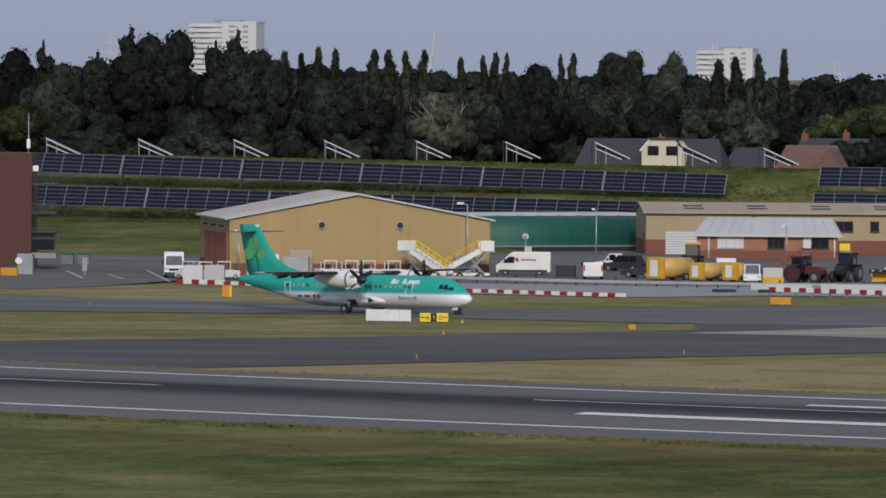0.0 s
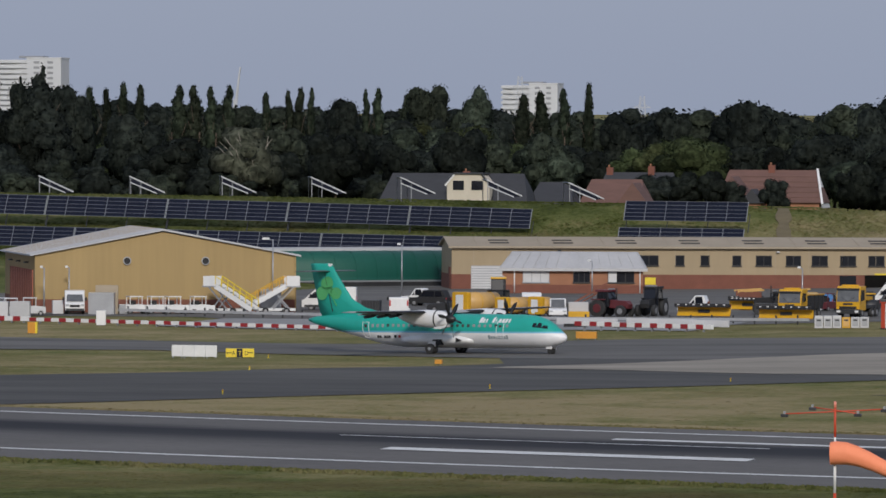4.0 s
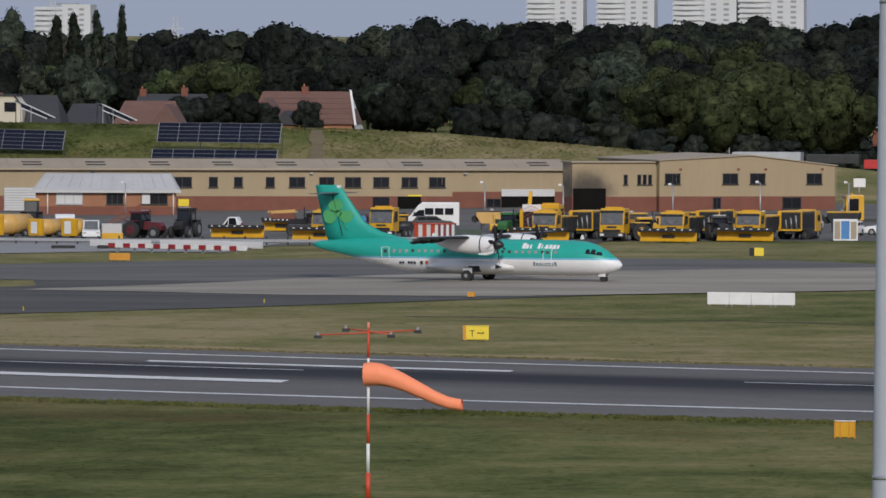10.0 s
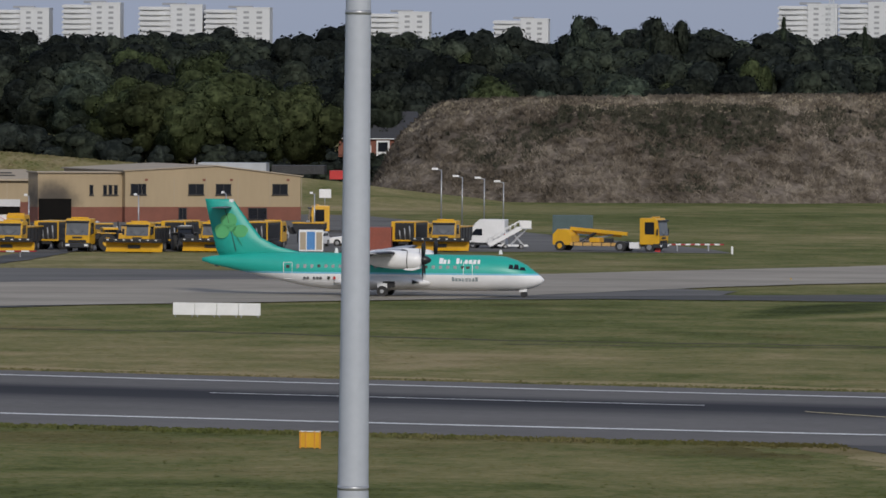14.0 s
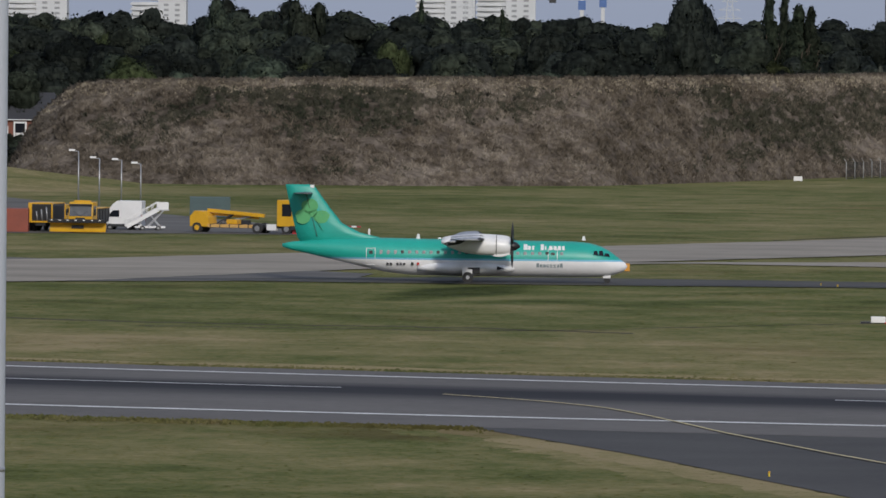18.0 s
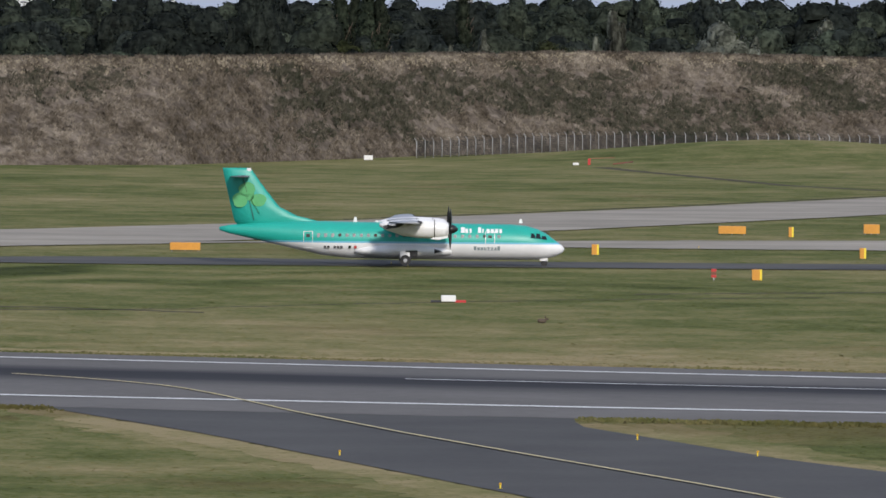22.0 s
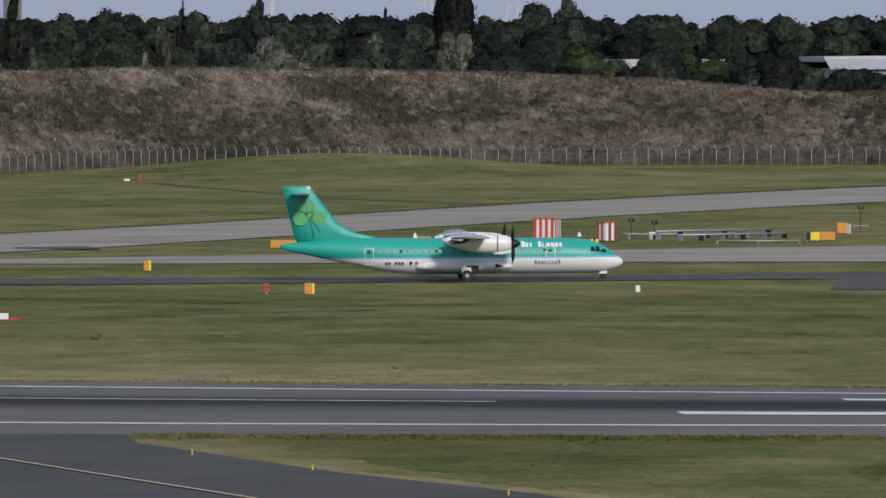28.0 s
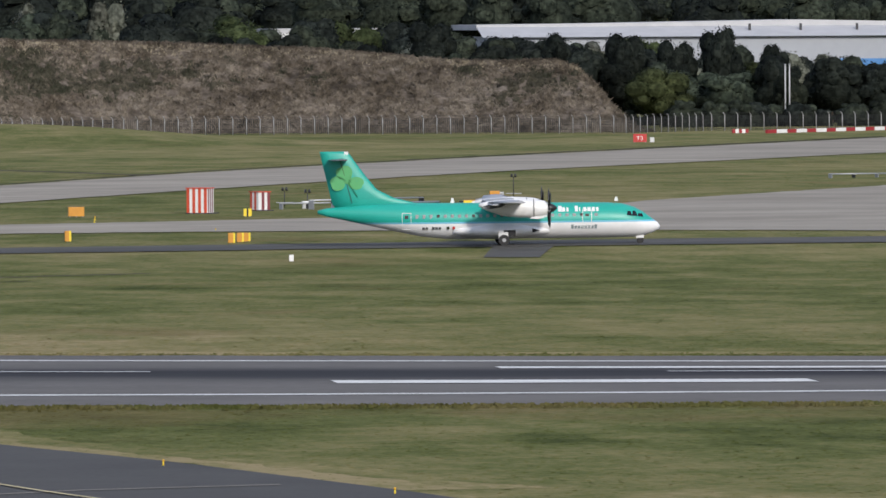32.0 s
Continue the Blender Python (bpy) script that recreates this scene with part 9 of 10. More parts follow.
def air_stairs(x, y, turn, label, rail, size=1.0):
    ob = thing("boarding_stairs", label, "stairs", on(x, y, turn), "boarding stairs")
    ob.scale = (size, size, size)
    for s in (-1, 1):
        part("stringer", beam(B(), (-2.8, s * 0.65, 0.5), (1.6, s * 0.65, 2.9), 0.14, 0.5), WHITE, ob)
        bm = beam(B(), (-2.8, s * 0.65, 1.5), (1.6, s * 0.65, 3.9), 0.08, 0.08)
        for k in range(7):
            u = k / 6
            beam(bm, (-2.8 + 4.4 * u, s * 0.65, 0.5 + 2.4 * u), (-2.8 + 4.4 * u, s * 0.65, 1.5 + 2.4 * u), 0.07, 0.07)
        part("handrail", bm, rail, ob)
        part("side_screen", extrude_outline(B(), [(1.6, 2.8), (3.0, 2.8), (3.0, 3.9), (1.6, 3.9)], s * 0.7 - 0.03, s * 0.7 + 0.03), WHITE, ob)
        wheel(ob, -0.6, s * 0.7, 0.34, 0.2)
        wheel(ob, 1.6, s * 0.7, 0.34, 0.2)
        part("brace", beam(B(), (2.0, s * 0.6, 0.5), (0.4, s * 0.6, 2.3), 0.12, 0.12), GREY, ob)
        part("brace", beam(B(), (0.2, s * 0.6, 0.5), (2.4, s * 0.6, 2.8), 0.12, 0.12), GREY, ob)
    for k in range(11):
        u = k / 10
        part("step", box(B(), -2.85 + 4.4 * u, -2.5 + 4.4 * u, -0.62, 0.62, 0.5 + 2.4 * u, 0.56 + 2.4 * u), GREY, ob)
    part("platform", box(B(), 1.5, 3.1, -0.75, 0.75, 2.75, 2.88), GREY, ob)
    part("chassis", box(B(), -1.6, 2.6, -0.6, 0.6, 0.35, 0.6), WHITE, ob)


def tug(x, y, turn, label, mat):
    ob = thing("baggage_tug", label, "tug", on(x, y, turn), "small ground vehicles")
    side_outline(ob, "body", [(-1.3, 0.25), (1.4, 0.25), (1.4, 0.9), (0.3, 1.0), (-1.3, 0.95)], 1.4, mat, 0.06)
    part("canopy", box(B(), -0.9, 0.5, -0.7, 0.7, 1.75, 1.85, bevel=0.03), mat, ob)
    for px in (-0.85, 0.42):
        for s in (-1, 1):
            part("pillar", beam(B(), (px, s * 0.62, 0.95), (px, s * 0.62, 1.78), 0.07, 0.07), mat, ob)
    part("seat", box(B(), -0.7, -0.2, -0.5, 0.5, 0.95, 1.4, bevel=0.05), BLACK, ob)
    for s in (-1, 1):
        wheel(ob, 0.9, s * 0.6, 0.28, 0.2)
        wheel(ob, -0.85, s * 0.6, 0.28, 0.2)


def lamp_post(x, y, h_, label, arm=-1.1, twin=False):
    ob = thing("lamp_post", label, "lamp post", on(x, y), "apron lamp posts")
    part("column", tube(B(), (0, 0, 0), (0, 0, h_), 0.09, 0.06, 10), GREY, ob)
    part("bracket", tube(B(), (0, 0, h_ - 0.05), (arm * 0.6, 0, h_ + 0.02), 0.045, 0.045, 8), GREY, ob)
    part("lantern", box(B(), min(arm * 0.35, arm), max(arm * 0.35, arm), -0.2, 0.2, h_ - 0.02, h_ + 0.2, bevel=0.06), WHITE, ob)


MAROON = material("maroon_tractor_paint", (0.12, 0.022, 0.028), (0.09, 0.017, 0.02), 0.9, 6.0, 0.45, mix=0.6)
FACE = -100.0   # vehicles nose toward the runway
# before the hangar
van(-200.0, 811, -76, "white high-roofed van parked by the red hangar door")
for x, y, t in ((-196.6, 804, 160), (-194.6, 803, 20), (-193.2, 805.5, 15)):
    tug(x, y, t, "small cream ground vehicle with an open canopy", SHUTTER)
container(-196.5, 800.5, 10, 2.0, 1.6, 1.5, SHUTTER, "grey baggage dolly boxes", False, "baggage_box")
container(-194.2, 800.2, 10, 2.0, 1.6, 1.55, ROOFWHITE, "pale baggage dolly box", False, "baggage_box")
container(-188.7, 811.3, 8, 2.6, 2.0, 2.25, GREY, "grey ribbed container beside the hangar")
container(-188.5, 813.7, 12, 2.3, 1.6, 2.95, ROOFBUFF, "folded tarpaulins stacked on a container", False, "tarpaulin_stack")
for x, y in ((-184.8, 816.2), (-182.7, 816.6), (-181.0, 817.2), (-178.6, 818.3)):
    tug(x, y, 30, "small white tug with a canopy by the hangar wall", WHITE)
air_stairs(-171.9, 821.0, 24, "white boarding stairs with a raised platform", YELLOW)
air_stairs(-175.4, 818.8, 160, "boarding stairs with yellow handrails", YELLOWS)
container(-173.2, 822.6, 24, 2.2, 1.4, 2.5, GREY, "grey caged platform by the hangar wall", True, "cage_platform")
for x, y in ((-225.2, 862), (-223.6, 863)):
    b = container(x, y, 8, 1.3, 1.0, 1.1, material("green_bin_plastic", (0.16, 0.19, 0.19), (0.11, 0.13, 0.13), 1, 6, 0.6), "grey-green wheeled waste bin", False, "waste_bin")
    part("lid", box(B(), -0.05, 1.35, -0.05, 1.05, 1.1, 1.3, bevel=0.04), GREENTIN, b)
ob = container(-217.6, 815, 8, 1.6, 1.6, 2.15, material("silver_cabinet", (0.3, 0.31, 0.33), None, 1, 6, 0.4), "silver mobile radar cabinet on wheels", False, "radar_cabinet")
part("dish", tube(B(), (0.2, -0.2, 1.45), (0.2, -0.05, 1.45), 0.36, 0.3, 20), WHITE, ob)
part("flatbed", box(B(), -0.9, 0.1, 0.1, 1.5, 0.4, 1.3), DARK, ob)
ob = thing("notice_post", "grey notice board on a post", "sign", on(-209.9, 813))
part("board", box(B(), -0.25, 0.25, -0.04, 0.04, 0.5, 1.9), GREY, ob)
part("post", box(B(), -0.06, 0.06, 0.04, 0.12, 0, 1.9), GREY, ob)
for x, y in ((-193.9, 813.8), (-191.9, 816.4)):
    lamp_post(x, y, 4.7, "thin grey lamp post before the hangar wall", -0.4)
lamp_post(-172.2, 824, 7.6, "thin grey lamp post by the hangar")
# the yard west of the workshop
van(-169.4, 839.5, 188, "white long van with dark lettering and a red emblem", 5.7, 2.45, None, True)
container(-164.5, 832, 0, 1.9, 1.2, 1.25, DARK, "dark open cage trolley", True, "cage_trolley")
van(-159.2, 825, 101, "small white van seen from behind", 4.2, 1.75)
car(-164.9, 869, 168, "white pick-up truck parked behind a dark car", WHITE, 5.2, 1.8, True)
car(-163.2, 863, 168, "black estate car parked on the apron", BLACK, 4.5, 1.75)
car(-156.0, 834, 172, "dark grey car half hidden by a fence", DARK, 3.6, 1.1)
tank(-150.6, 823.5, 236, 4.6, 1.05, "large amber bowser tank with a white end panel")
tank(-146.2, 820.5, 236, 3.4, 0.82, "amber bowser tank with a white end panel")
tank(-143.0, 818.0, 240, 1.6, 0.86, "short amber tank with a white end panel")
tractor(-155.5, 862, -80, "dark tractor with an amber cab roof", BLACK, False, 3.2, YELLOW)
van(-145.9, 828, -79, "white van between the amber tanks", 5.2, 2.2)
car(-140.4, 812, -80, "white jeep facing the taxiway", WHITE, 4.2, 1.9)
container(-139.4, 812.5, 6, 2.0, 1.4, 1.55, ROOFGREY, "pale grey hopper over an amber base", False, "hopper_trailer")
container(-139.3, 811.9, 6, 2.1, 0.5, 0.62, YELLOW, "amber base of a small trailer", False, "trailer_base")
tractor(-135.6, 814.5, -20, "dark maroon tractor with large rear wheels", MAROON, False, 2.75)
tractor(-131.6, 817, FACE, "black tractor with wide rear wheels", BLACK, False, 3.0)
car(-128.0, 828, 176, "white double-cab pick-up truck", WHITE, 5.3, 1.85, True)
for k, (x, y) in enumerate(((-127, 842), (-123, 846), (-129, 850))):
    ob = thing("plough_attachment", "amber plough attachment stored on the apron", "plough", on(x + 2.0, y + 3.0, FACE + 6 * k))
    plough(ob, 3.6, 3.2)
    part("lattice_frame", beam(B(), (2.2, -1.4, 1.9), (2.4, 1.5, 2.1), 0.18, 0.18), ORANGEV, ob)
    part("stand", box(B(), 2.2, 2.4, -1.2, 1.2, 0, 1.9), BRICK, ob)
ob = thing("loader_boom", "red folded loader boom behind the tractors", "loader", on(-139.3, 826, 20))
part("boom", beam(B(), (-2.2, 0, 1.0), (1.6, 0, 3.2), 0.14, 0.2), BRICK, ob)
part("boom", beam(B(), (-2.0, 0.4, 0.7), (1.6, 0.4, 2.7), 0.12, 0.14), BRICK, ob)
part("base", box(B(), -3.0, 0.4, -0.8, 0.8, 0.3, 1.2, bevel=0.06), DARK, ob)
ob = thing("yellow_notice", "yellow notice board by the crew office", "sign", on(-146.0, 905))
part("board", box(B(), -0.6, 0.6, -0.04, 0.04, 1.6, 2.4), YELLOWS, ob)
part("post", box(B(), -0.06, 0.06, 0.05, 0.12, 0, 2.4), DARK, ob)
# winter lorries in front of the workshop
ob = thing("snow_plough_blade", "amber snow plough blade parked with its dark frame", "plough", on(-124.6, 815, FACE))
plough(ob)
part("jib", beam(B(), (2.6, -0.5, 0.4), (3.6, 0.3, 1.5), 0.2, 0.2), BRICK, ob)
gritter(-114.2, 800.5, FACE, "amber gritter lorry with a plough blade", "spreader", True)
gritter(-108.9, 804, FACE, "amber lorry with a square high cab", "beam", False, 2.45, 3.15)
container(-121.3, 818, 4, 3.6, 1.6, 1.2, DARK, "dark brush unit with an amber frame", True, "brush_unit")
bus = van(-111.0, 852, 186, "white minibus with a row of dark side windows", 5.6, 2.75)
for k in range(3):
    part("side_window", box(B(), -2.2 + 1.05 * k, -1.3 + 1.05 * k, 0.985, 1.02, 1.45, 2.15), GLASS, bus)
tug(-100.5, 826, 10, "small amber loader with a white boom", YELLOW)
ob = striped_cabin(-99.8, 753.0, 2.7, 2.5, 2.45, 5, -38, "large red and white striped cabin at the grass edge", 7)
container(-95.9, 753.0, 6, 2.4, 1.6, 1.95, material("dark_green_skip", (0.05, 0.075, 0.065), None, 1, 6, 0.6), "dark green skip beside the striped cabin", False, "skip")
for k in range(6):
    x = -106.6 + 0.86 * k
    ob = container(x, 757, 6, 0.78, 0.9, 1.2 if k < 3 else 1.05, YELLOW if k == 3 else SHUTTER, "grey equipment cabinet at the grass edge" if k != 3 else "yellow equipment cabinet at the grass edge", False, "equipment_cabinet")
    part("door_panel", box(B(), 0.1, 0.68, -0.03, 0.01, 0.2, 0.95), GREY if k != 3 else ORANGEV, ob)
    part("vent", box(B(), 0.2, 0.58, -0.04, -0.02, 0.7, 0.85), DARK, ob)
ob = thing("red_marker_cone", "red and white marker with a white sack", "marker", on(-95.7, 748.5))
part("cone", tube(B(), (0, 0, 0), (0, 0, 0.9), 0.2, 0.08, 12), REDP, ob)
part("band", tube(B(), (0, 0, 0.4), (0, 0, 0.6), 0.17, 0.13, 12), WHITE, ob)
part("sack", box(B(), 0.2, 0.7, -0.2, 0.2, 0, 0.4, bevel=0.12), WHITE, ob)
striped_blocks(-95.0, 757.5, -86.3, 762.5, 13, 0.14, "thin red and white barrier pole", 0.62, 3, "barrier_pole")
tractor(-97.0, 803, FACE, "green tractor facing the grass", material("tractor_green", (0.04, 0.16, 0.05), None, 1, 6, 0.5), False, 2.5)
ob = gritter(-93.9, 806, FACE + 180, "lorry with red and white chevrons on its tail", "sweeper", False, 2.4, 3.2)
bm_ch = B()
for k in range(6):
    for s in (-1, 1):
        beam(bm_ch, (-4.245, s * 0.9, 0.95 + 0.36 * k), (-4.245, 0, 1.4 + 0.36 * k), 0.18, 0.02)
part("chevron", bm_ch, REDP, ob)
part("tail_panel", box(B(), -4.235, -4.21, -0.95, 0.95, 0.9, 3.3), WHITE, ob)
part("tail_boom", beam(B(), (-3.6, 0.4, 3.0), (-2.6, 0.6, 4.5), 0.35, 0.35), YELLOW, ob)
gritter(-90.9, 788.5, FACE, "amber snow plough lorry with a wide blade", "spreader", True)
gritter(-88.0, 797, FACE + 180, "amber and black airfield sweeper body", "sweeper", False, 2.4, 2.6)
gritter(-84.3, 788, FACE, "tall amber lorry with a grey bumper", "beam", False, 2.45, 3.2)
gritter(-78.2, 785, FACE, "amber snow plough lorry with a dark spreader", "spreader", True, 2.4, 2.9)
gritter(-75.6, 797, FACE + 180, "amber lorry with a dark sweeper body", "sweeper", False, 2.4, 2.7)
gritter(-71.2, 789, FACE, "amber snow plough lorry on the apron edge", "spreader", True, 2.4, 2.9)
gritter(-67.6, 797, FACE + 180, "amber and black sweeper lorry", "sweeper", False, 2.4, 2.75)
car(-70.0, 836, FACE, "white car parked by the stores block", WHITE, 4.2, 1.5)
ob = gritter(-64.6, 852, 190, "amber lorry with a roof sign, side on", "flat", False, 2.4, 3.4)
part("sign_post", tube(B(), (1.6, 0, 3.3), (1.6, 0, 4.3), 0.05, 0.05, 8), GREY, ob)
part("roof_sign", box(B(), 0.95, 2.2, -0.05, 0.05, 4.2, 5.1, bevel=0.02), WHITE, ob, "white board on the cab roof")
tractor(-81.7, 788, 15, "amber yard tractor beside the plough lorry", YELLOW, False, 2.3)
tractor(-74.8, 789, FACE + 25, "dark yard tractor between the plough lorries", DARK, False, 2.4)
tractor(-119.5, 822, 170, "black tractor parked behind the gritters", BLACK, False, 2.3)
car(-60.6, 815, 180, "white and blue patrol car on the apron", WHITE, 4.5, 1.5)
car(-63.9, 812, FACE, "white hatchback behind the blue cabin", WHITE, 4.0, 1.5)
ob = container(-63.9, 790.5, 5, 2.35, 1.9, 2.1, WHITE, "white cabin with a blue door panel", False, "ticket_cabin")
part("blue_panel", box(B(), 0.75, 1.55, -0.03, 0.02, 0.2, 1.95), BLUEPAINT, ob)
part("blue_side", box(B(), -0.03, 0.02, 0.1, 1.8, 0.2, 2.0), BLUEPAINT, ob)
for k in (0.38, 1.95):
    part("beige_panel", box(B(), k - 0.28, k + 0.28, -0.03, 0.02, 0.2, 1.9), ROOFBUFF, ob)
container(-57.5, 795.5, 2, 2.2, 4.0, 2.3, material("red_oxide_container", (0.26, 0.06, 0.035), (0.2, 0.05, 0.03), 1, 6, 0.6), "red oxide shipping container seen end-on")
gritter(-53.6, 803, FACE + 180, "amber sweeper with an open dark engine bay", "sweeper", False, 2.4, 2.6)
gritter(-49.7, 799.5, FACE, "amber snow plough lorry with its blade on the grass", "spreader", True, 2.4, 3.0)
ob = van(-47.0, 811, 172, "white and dark red box van behind the plough lorry", 4.2, 2.9)
air_stairs(-44.6, 809.5, 12, "white boarding stairs standing on the apron", WHITE, 0.72)
for x, y, h_ in ((-58.4, 921, 6.3), (-56.1, 922, 5.5), (-53.7, 923.5, 5.3), (-51.6, 925, 4.9)):
    lamp_post(x, y, h_, "grey street lamp post with a flat lantern")
for x, y, h_ in ((-106.5, 860, 4.6), (-152.6, 905, 4.2), (-97.0, 850, 4.4), (-85.5, 850, 4.4), (-76.0, 846, 4.7), (-121.0, 850, 4.2), (-66.8, 846, 4.7), (-172.0, 893, 6.1)):
    lamp_post(x, y, h_, "slim apron lamp post before the buildings", -0.5)
container(-43.4, 872, 2, 4.3, 2.4, 2.2, material("dark_teal_container", (0.06, 0.10, 0.105), None, 1, 6, 0.6), "dark teal container behind the recovery lorry", False)


def side_block(x0, x1):
    """The chamfered housing at the tail of the boom trailer."""
    bm = extrude_outline(B(), [(x0, 0.6), (x1, 0.6), (x1, 1.5), (x1 - 0.35, 2.1), (x0 + 0.5, 2.15), (x0, 1.6)], -1.05, 1.05)
    bmesh.ops.bevel(bm, geom=bm.edges[:], offset=0.06, segments=2, profile=0.7, affect="EDGES")
    return bm


def recovery_lorry():
    ob = thing("low_loader_lorry", "amber lorry towing a low amber boom trailer", "lorry", on(-32.0, 801.5, -20))
    lorry_cab(ob, YELLOW, 2.45, 3.35, True)
    part("chassis", box(B(), -1.6, 1.6, -0.5, 0.5, 0.55, 0.9), DARK, ob)
    part("fuel_tank", box(B(), 0.1, 1.1, -1.2, -0.6, 0.35, 0.95, bevel=0.05), WHITE, ob)
    for s in (-1, 1):
        wheel(ob, -0.9, s * 0.95, 0.52, 0.45)
    part("boom", beam(B(), (-6.6, 0, 2.2), (-0.6, 0, 1.75), 0.34, 0.34), YELLOW, ob)
    part("boom", beam(B(), (-6.4, 0.5, 1.85), (-1.4, 0.5, 1.5), 0.24, 0.24), YELLOW, ob)
    part("boom_head", side_block(-8.1, -6.1), YELLOW, ob)
    part("bed", box(B(), -6.2, -1.3, -1.1, 1.1, 0.55, 0.85, bevel=0.03), ORANGEV, ob)
    for k in range(5):
        part("bed_rib", box(B(), -5.9 + k, -5.82 + k, -1.14, 1.14, 0.5, 0.9), DARK, ob)
    for s in (-1, 1):
        wheel(ob, -7.3, s * 0.95, 0.5, 0.4, YELLOW)
        part("lamp", box(B(), -8.16, -8.08, s * 0.7 - 0.12, s * 0.7 + 0.12, 0.8, 0.95), RED, ob)
        part("stay", beam(B(), (-5.4, s * 0.6, 0.9), (-4.0, s * 0.3, 1.8), 0.14, 0.14), DARK, ob)
    part("ram", beam(B(), (-5.2, 0.3, 1.0), (-2.2, 0.3, 1.65), 0.16, 0.16), GREY, ob)
    part("winch", box(B(), -4.4, -3.3, -0.6, 0.6, 0.88, 1.35, bevel=0.1), YELLOW, ob)
    part("hose_box", box(B(), -2.7, -1.9, -0.9, -0.3, 0.88, 1.3, bevel=0.05), DARK, ob)


recovery_lorry()
striped_blocks(-29.3, 803.5, -23.2, 805.5, 13, 0.16, "lowered red and white barrier pole", 0.62, 2, "barrier_pole")
ob = thing("barrier_motor", "red barrier motor housing", "barrier", on(-29.5, 800))
part("housing", box(B(), -0.25, 0.25, -0.25, 0.25, 0, 1.05, bevel=0.04), RED, ob)
ob = thing("white_post", "short white post in the grass", "post", on(-22.1, 795))
part("post", box(B(), -0.1, 0.1, -0.1, 0.1, 0, 0.75, bevel=0.02), WHITE, ob)
# pale concrete blocks and rail along the apron
wall = thing("concrete_barrier", "pale concrete roadside barrier with a grey rail", "barrier", None, "", "structure")
PALEC = material("pale_concrete", (0.30, 0.295, 0.285), (0.22, 0.217, 0.21), 0.3, 3.0, 0.8, mix=0.8)
for k in range(34):
    x = -186 + 2.25 * k
    y = 806 - 0.52 * (x + 186)
    y += 7.0
    part("rail_section", box(B(), x, x + 2.2, y - 0.1, y + 0.1, level(x, y) + 0.35, level(x, y) + 0.62), GREY, wall)
    part("rail_post", box(B(), x + 1.0, x + 1.15, y - 0.08, y + 0.08, level(x, y), level(x, y) + 0.9), DARK, wall)
pave = sheet("service_road", [(-172, 768), (-160, 761), (-141, 750), (-129, 757), (-117, 749)], [(-172, 800), (-160, 800), (-141, 795), (-129, 793), (-117, 785)], 0.06, PALEC, 30, 4)
tagged(pave, "pale concrete service road between barriers", "road", kind="structure")
for x, y in ((-137.0, 770), (-132.3, 768.5), (-126.9, 765), (-122.5, 762)):
    container(x, y, 4, 2.2, 1.0, 0.35, BLACK, "dark rubber ramp on the service road", False, "rubber_ramp")
for x, y, w in ((-135.0, 780, 7), (-127.5, 776, 8), (-121.5, 768, 6)):
    container(x, y, -25, w, 0.3, 0.7, SHUTTER, "pale steel crash barrier lengths", True, "crash_barrier")
# sheds on the far lawn
container(-100.2, 1074, 0, 9.0, 5, 1.25, material("pale_shed", (0.42, 0.44, 0.47), None, 0.5, 3, 0.5), "long pale flat-roofed shed on the bank", False, "shed")
bpy.data.objects["shed"].location.z = 3.7
container(-91.0, 1080, 0, 7.0, 4, 1.2, DARK, "dark fenced compound on the bank", True, "compound")
bpy.data.objects["compound"].location.z = 3.4
container(-83.0, 1076, 0, 3.0, 3, 1.2, RED, "red container beside the mound", False, "red_container")
bpy.data.objects["red_container"].location.z = 2.8

# a small dish on a post in the yard
ob = thing("dish_post", "round white dish on a thin post with a notice", "post", on(-170.3, 845))
part("post", tube(B(), (0, 0, 0), (0, 0, 4.0), 0.05), GREY, ob)
part("dish", tube(B(), (0, -0.15, 4.0), (0, -0.05, 4.05), 0.36, 0.3, 20), WHITE, ob)
part("dish_face", tube(B(), (0, -0.17, 4.0), (0, -0.15, 4.0), 0.2, 0.2, 16), GREY, ob)
part("notice", box(B(), -0.1, 0.65, -0.08, -0.04, 2.1, 2.9), SHUTTER, ob)
# bushes and clutter along the brick wall of the hangar
for k, (x, y) in enumerate(((-186.3, 815.0), (-179.9, 819.6), (-192.8, 813.0))):
    container(x, y, 20, 1.1, 0.8, 1.0 + 0.2 * k, (GREY, DARK, SHUTTER)[k], "small ground equipment unit by the hangar wall", False, "ground_unit")
van(-190.9, 814.6, -76, "white van parked beside a ribbed container", 5.2, 2.4)
container(-177.9, 768.3, 10, 0.9, 0.9, 1.45, WHITE, "white equipment cabinet behind the barrier", False, "equipment_cabinet")


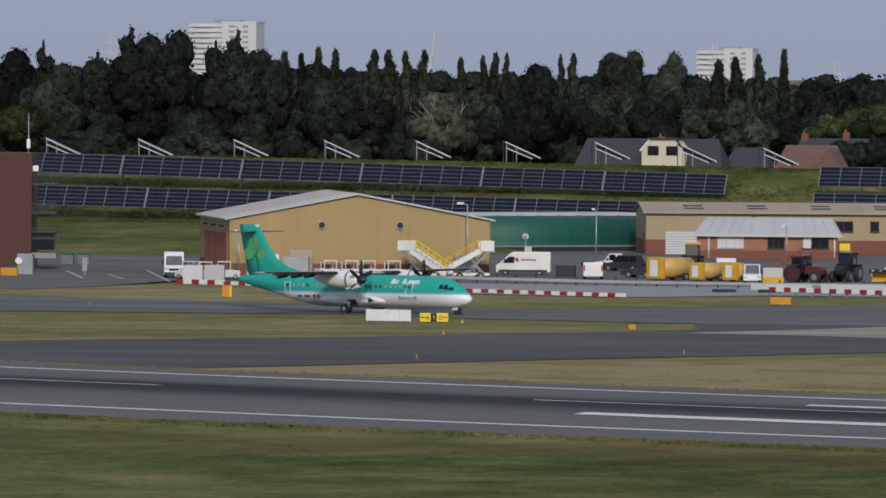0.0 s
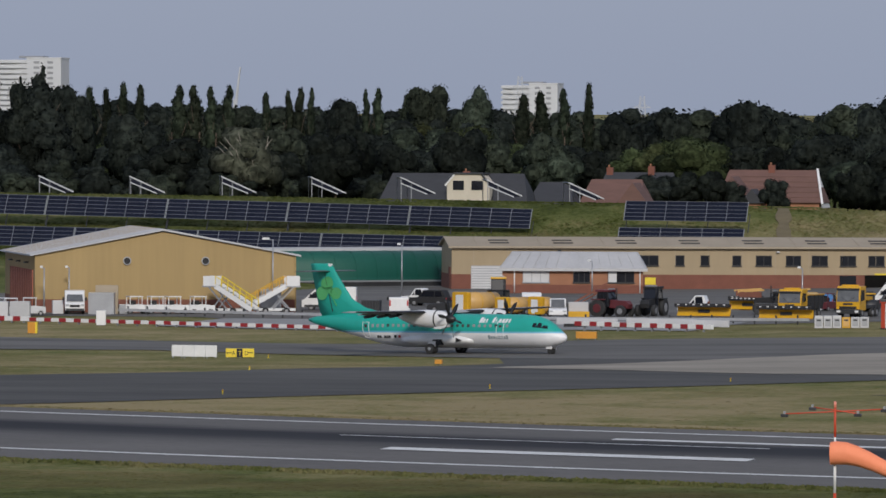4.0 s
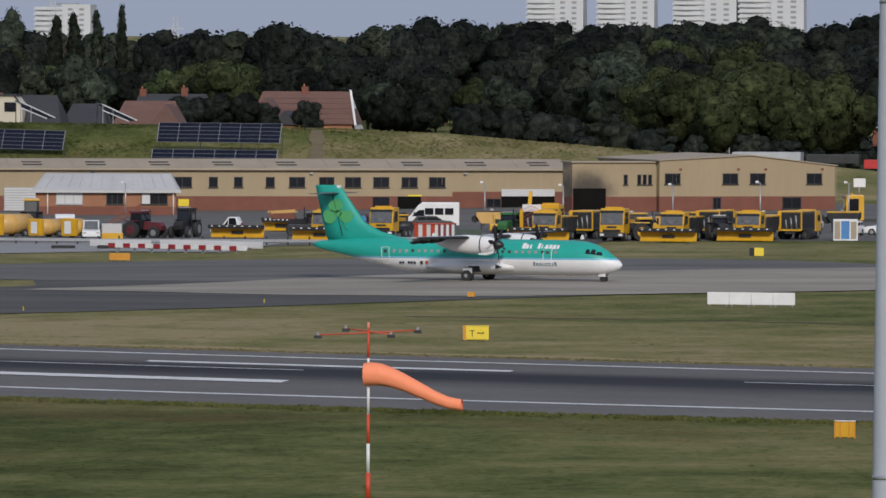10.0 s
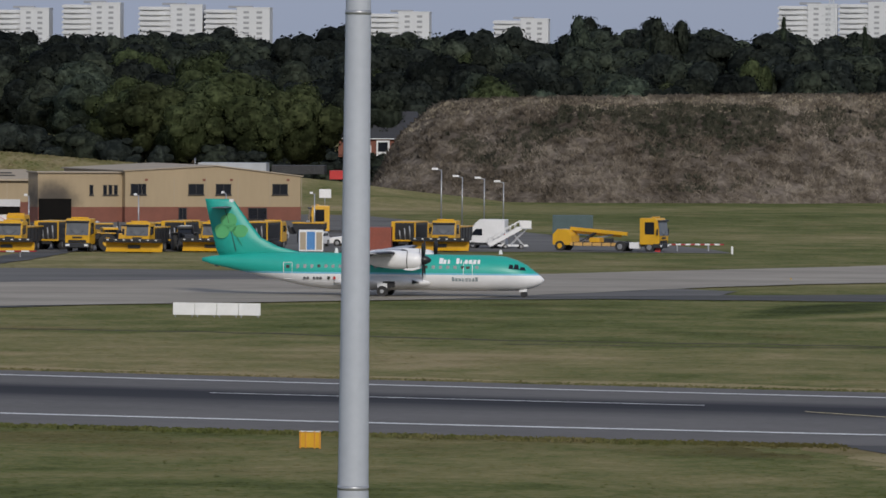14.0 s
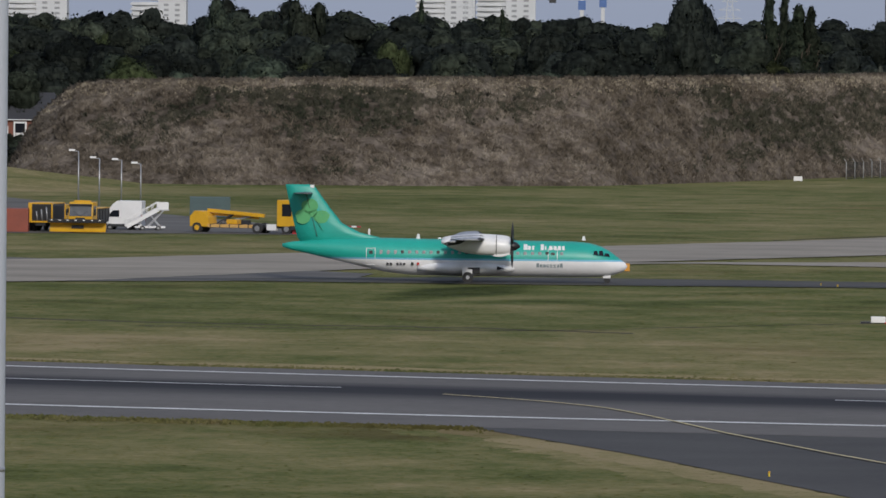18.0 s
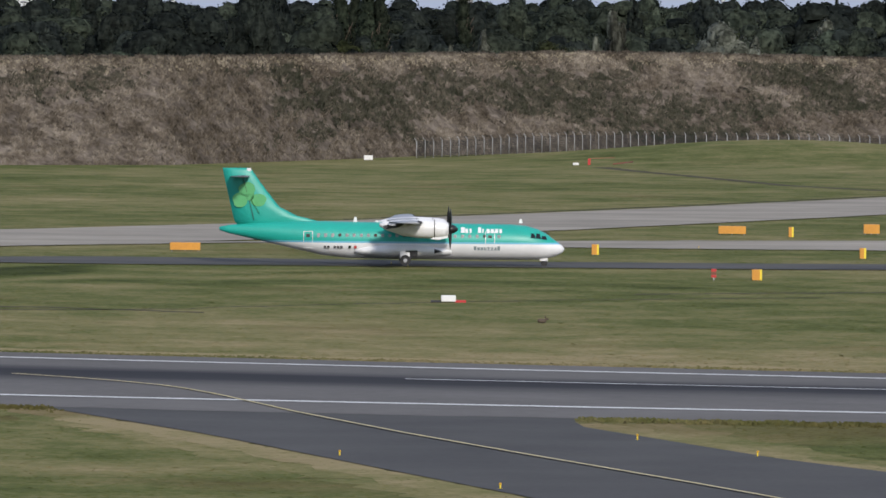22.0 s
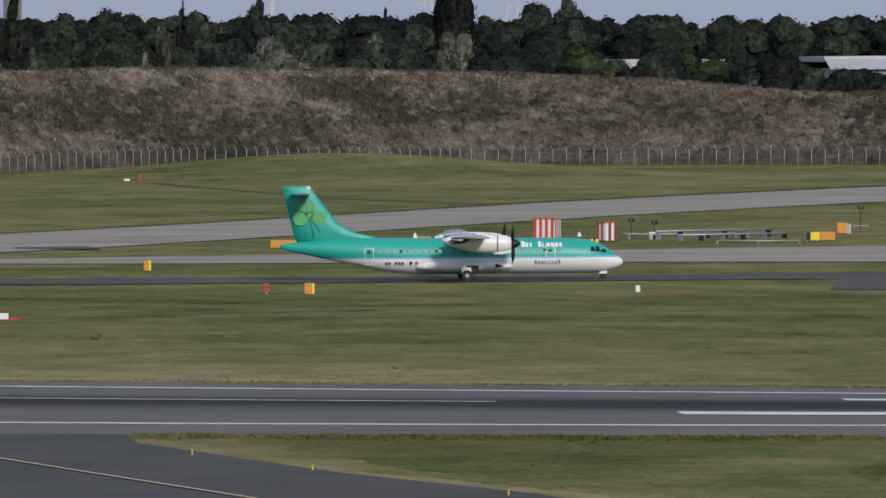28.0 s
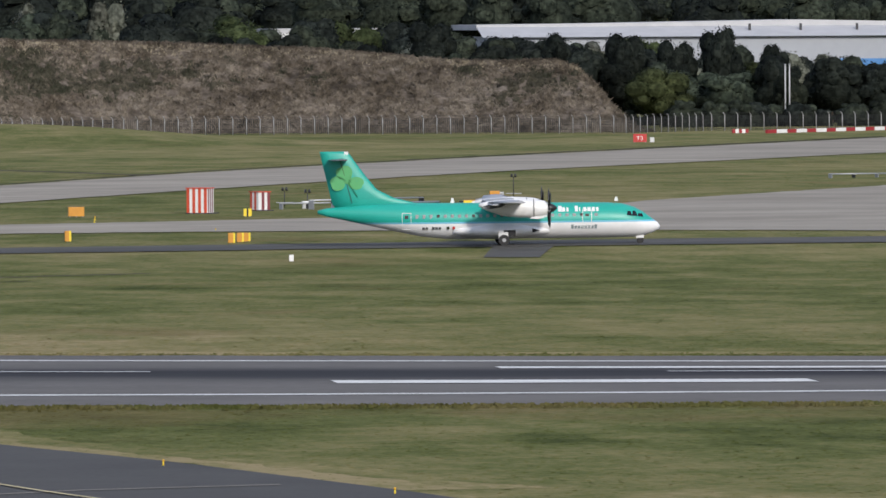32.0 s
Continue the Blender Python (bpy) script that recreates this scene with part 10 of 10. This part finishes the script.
def spreader_box(x, y, turn, label, low, high):
    """A demounted spreader or brush on its legs."""
    ob = thing("spreader_unit", label, "machine", on(x, y, turn), "demounted winter units")
    side_outline(ob, "hopper", [(-1.6, 1.5), (-1.1, 0.75), (1.1, 0.75), (1.6, 1.5), (1.6, 2.0), (-1.6, 2.0)], 1.7, low, 0.05)
    part("rim", box(B(), -1.65, 1.65, -0.9, 0.9, 1.95, 2.08, bevel=0.03), high, ob)
    for sx in (-1.1, 1.1):
        for sy in (-0.7, 0.7):
            part("leg", box(B(), sx - 0.06, sx + 0.06, sy - 0.06, sy + 0.06, 0, 0.95), DARK, ob)
    part("chute", extrude_outline(B(), [(1.2, 0.8), (1.9, 0.25), (2.1, 0.35), (1.5, 1.2)], -0.4, 0.4), GREY, ob)
    part("hose_reel", tube(B(), (-1.75, -0.35, 1.2), (-1.75, 0.35, 1.2), 0.38, 0.38, 16), BLACK, ob)
    part("work_lamp", box(B(), -0.2, 0.2, -0.95, -0.85, 2.08, 2.28, bevel=0.03), GREY, ob)


for k, (x, y, turn) in enumerate(((-118.0, 828, 12), (-113.0, 832, -20), (-111.4, 822, 40), (-103.0, 838, 5), (-87.0, 822, 15), (-81.6, 812, -15), (-80.2, 826, 30), (-73.6, 822, 10), (-66.0, 830, -8), (-51.5, 818, 25))):
    spreader_box(x, y, turn, ("dark spreader unit with an amber rim standing on legs", "amber spreader unit with a dark rim standing on legs")[k % 2], (DARK, ORANGEV)[k % 2], (YELLOW, DARK)[k % 2])
tug(-116.5, 836, 70, "small red ground vehicle with a canopy", MAROON)
car(-110.0, 845, 10, "dark car parked against the workshop", DARK, 4.3, 1.45)
car(-120.0, 852, 175, "dark blue car parked against the workshop", BLUEPAINT, 4.2, 1.45)


# ---------------------------------------------------------------- what moves
# seconds, place of the main wheels, heading
TAXI = [
    (0, -153.55, 690.57, -29.29),
    (1, -146.75, 686.35, -29.14),
    (2, -139.90, 682.17, -28.37),
    (3, -132.89, 678.03, -28.01),
    (4, -125.98, 673.99, -26.77),
    (5, -118.61, 669.65, -27.29),
    (6, -111.13, 665.13, -28.74),
    (7, -103.60, 660.40, -29.59),
    (8, -96.25, 656.14, -28.20),
    (9, -88.69, 652.18, -23.81),
    (10, -80.85, 648.82, -17.36),
    (11, -72.38, 646.09, -10.33),
    (12, -63.88, 644.24, -4.12),
    (13, -54.83, 642.99, -1.30),
    (14, -45.11, 643.00, -3.12),
    (15, -35.82, 642.98, -2.35),
    (16, -26.86, 643.14, -1.47),
    (17, -18.23, 643.39, -1.12),
    (18, -10.11, 643.79, 0.57),
    (19, -2.37, 643.84, 0.96),
    (20, 4.99, 643.96, 0.58),
    (21, 11.97, 644.07, -0.03),
    (22, 18.70, 643.75, -0.79),
    (23, 25.12, 643.39, -1.21),
    (24, 31.45, 643.03, -0.95),
    (25, 37.92, 642.81, -0.49),
    (26, 44.87, 642.86, 0.79),
    (27, 51.70, 643.03, 0.96),
    (28, 58.70, 643.06, -0.81),
    (29, 66.02, 643.12, -2.04),
    (30, 73.58, 642.99, -2.86),
    (31, 81.30, 642.69, -3.42),
    (32, 89.13, 642.27, -4.19),
]


def motions():
    rows = []
    for t, x, y, a in TAXI:
        ahead = level(x + 10.8 * math.cos(radians(a)), y + 10.8 * math.sin(radians(a)))
        rows.append((t, pose(x, y, level(x, y) + 0.05, 0, -math.degrees(math.atan((ahead - level(x, y)) / 10.8)), a)))
    walk(aircraft, rows)
    walk(windsock, [(i * 0.8, pose(-43.95, 317.9, 5.75, 0, 1.2 * math.sin(i * 1.9) + 0.6 * math.sin(i * 0.7) + 7.0 * ease((i * 0.8 - 10.4) / 1.7), 2.5 * math.sin(i * 1.3))) for i in range(41)])
    for hub in propellers:
        base = hub.location.copy()
        walk(hub, [(i * 0.1, pose(base.x, base.y, base.z, 41.0 * i)) for i in range(321)])


motions()
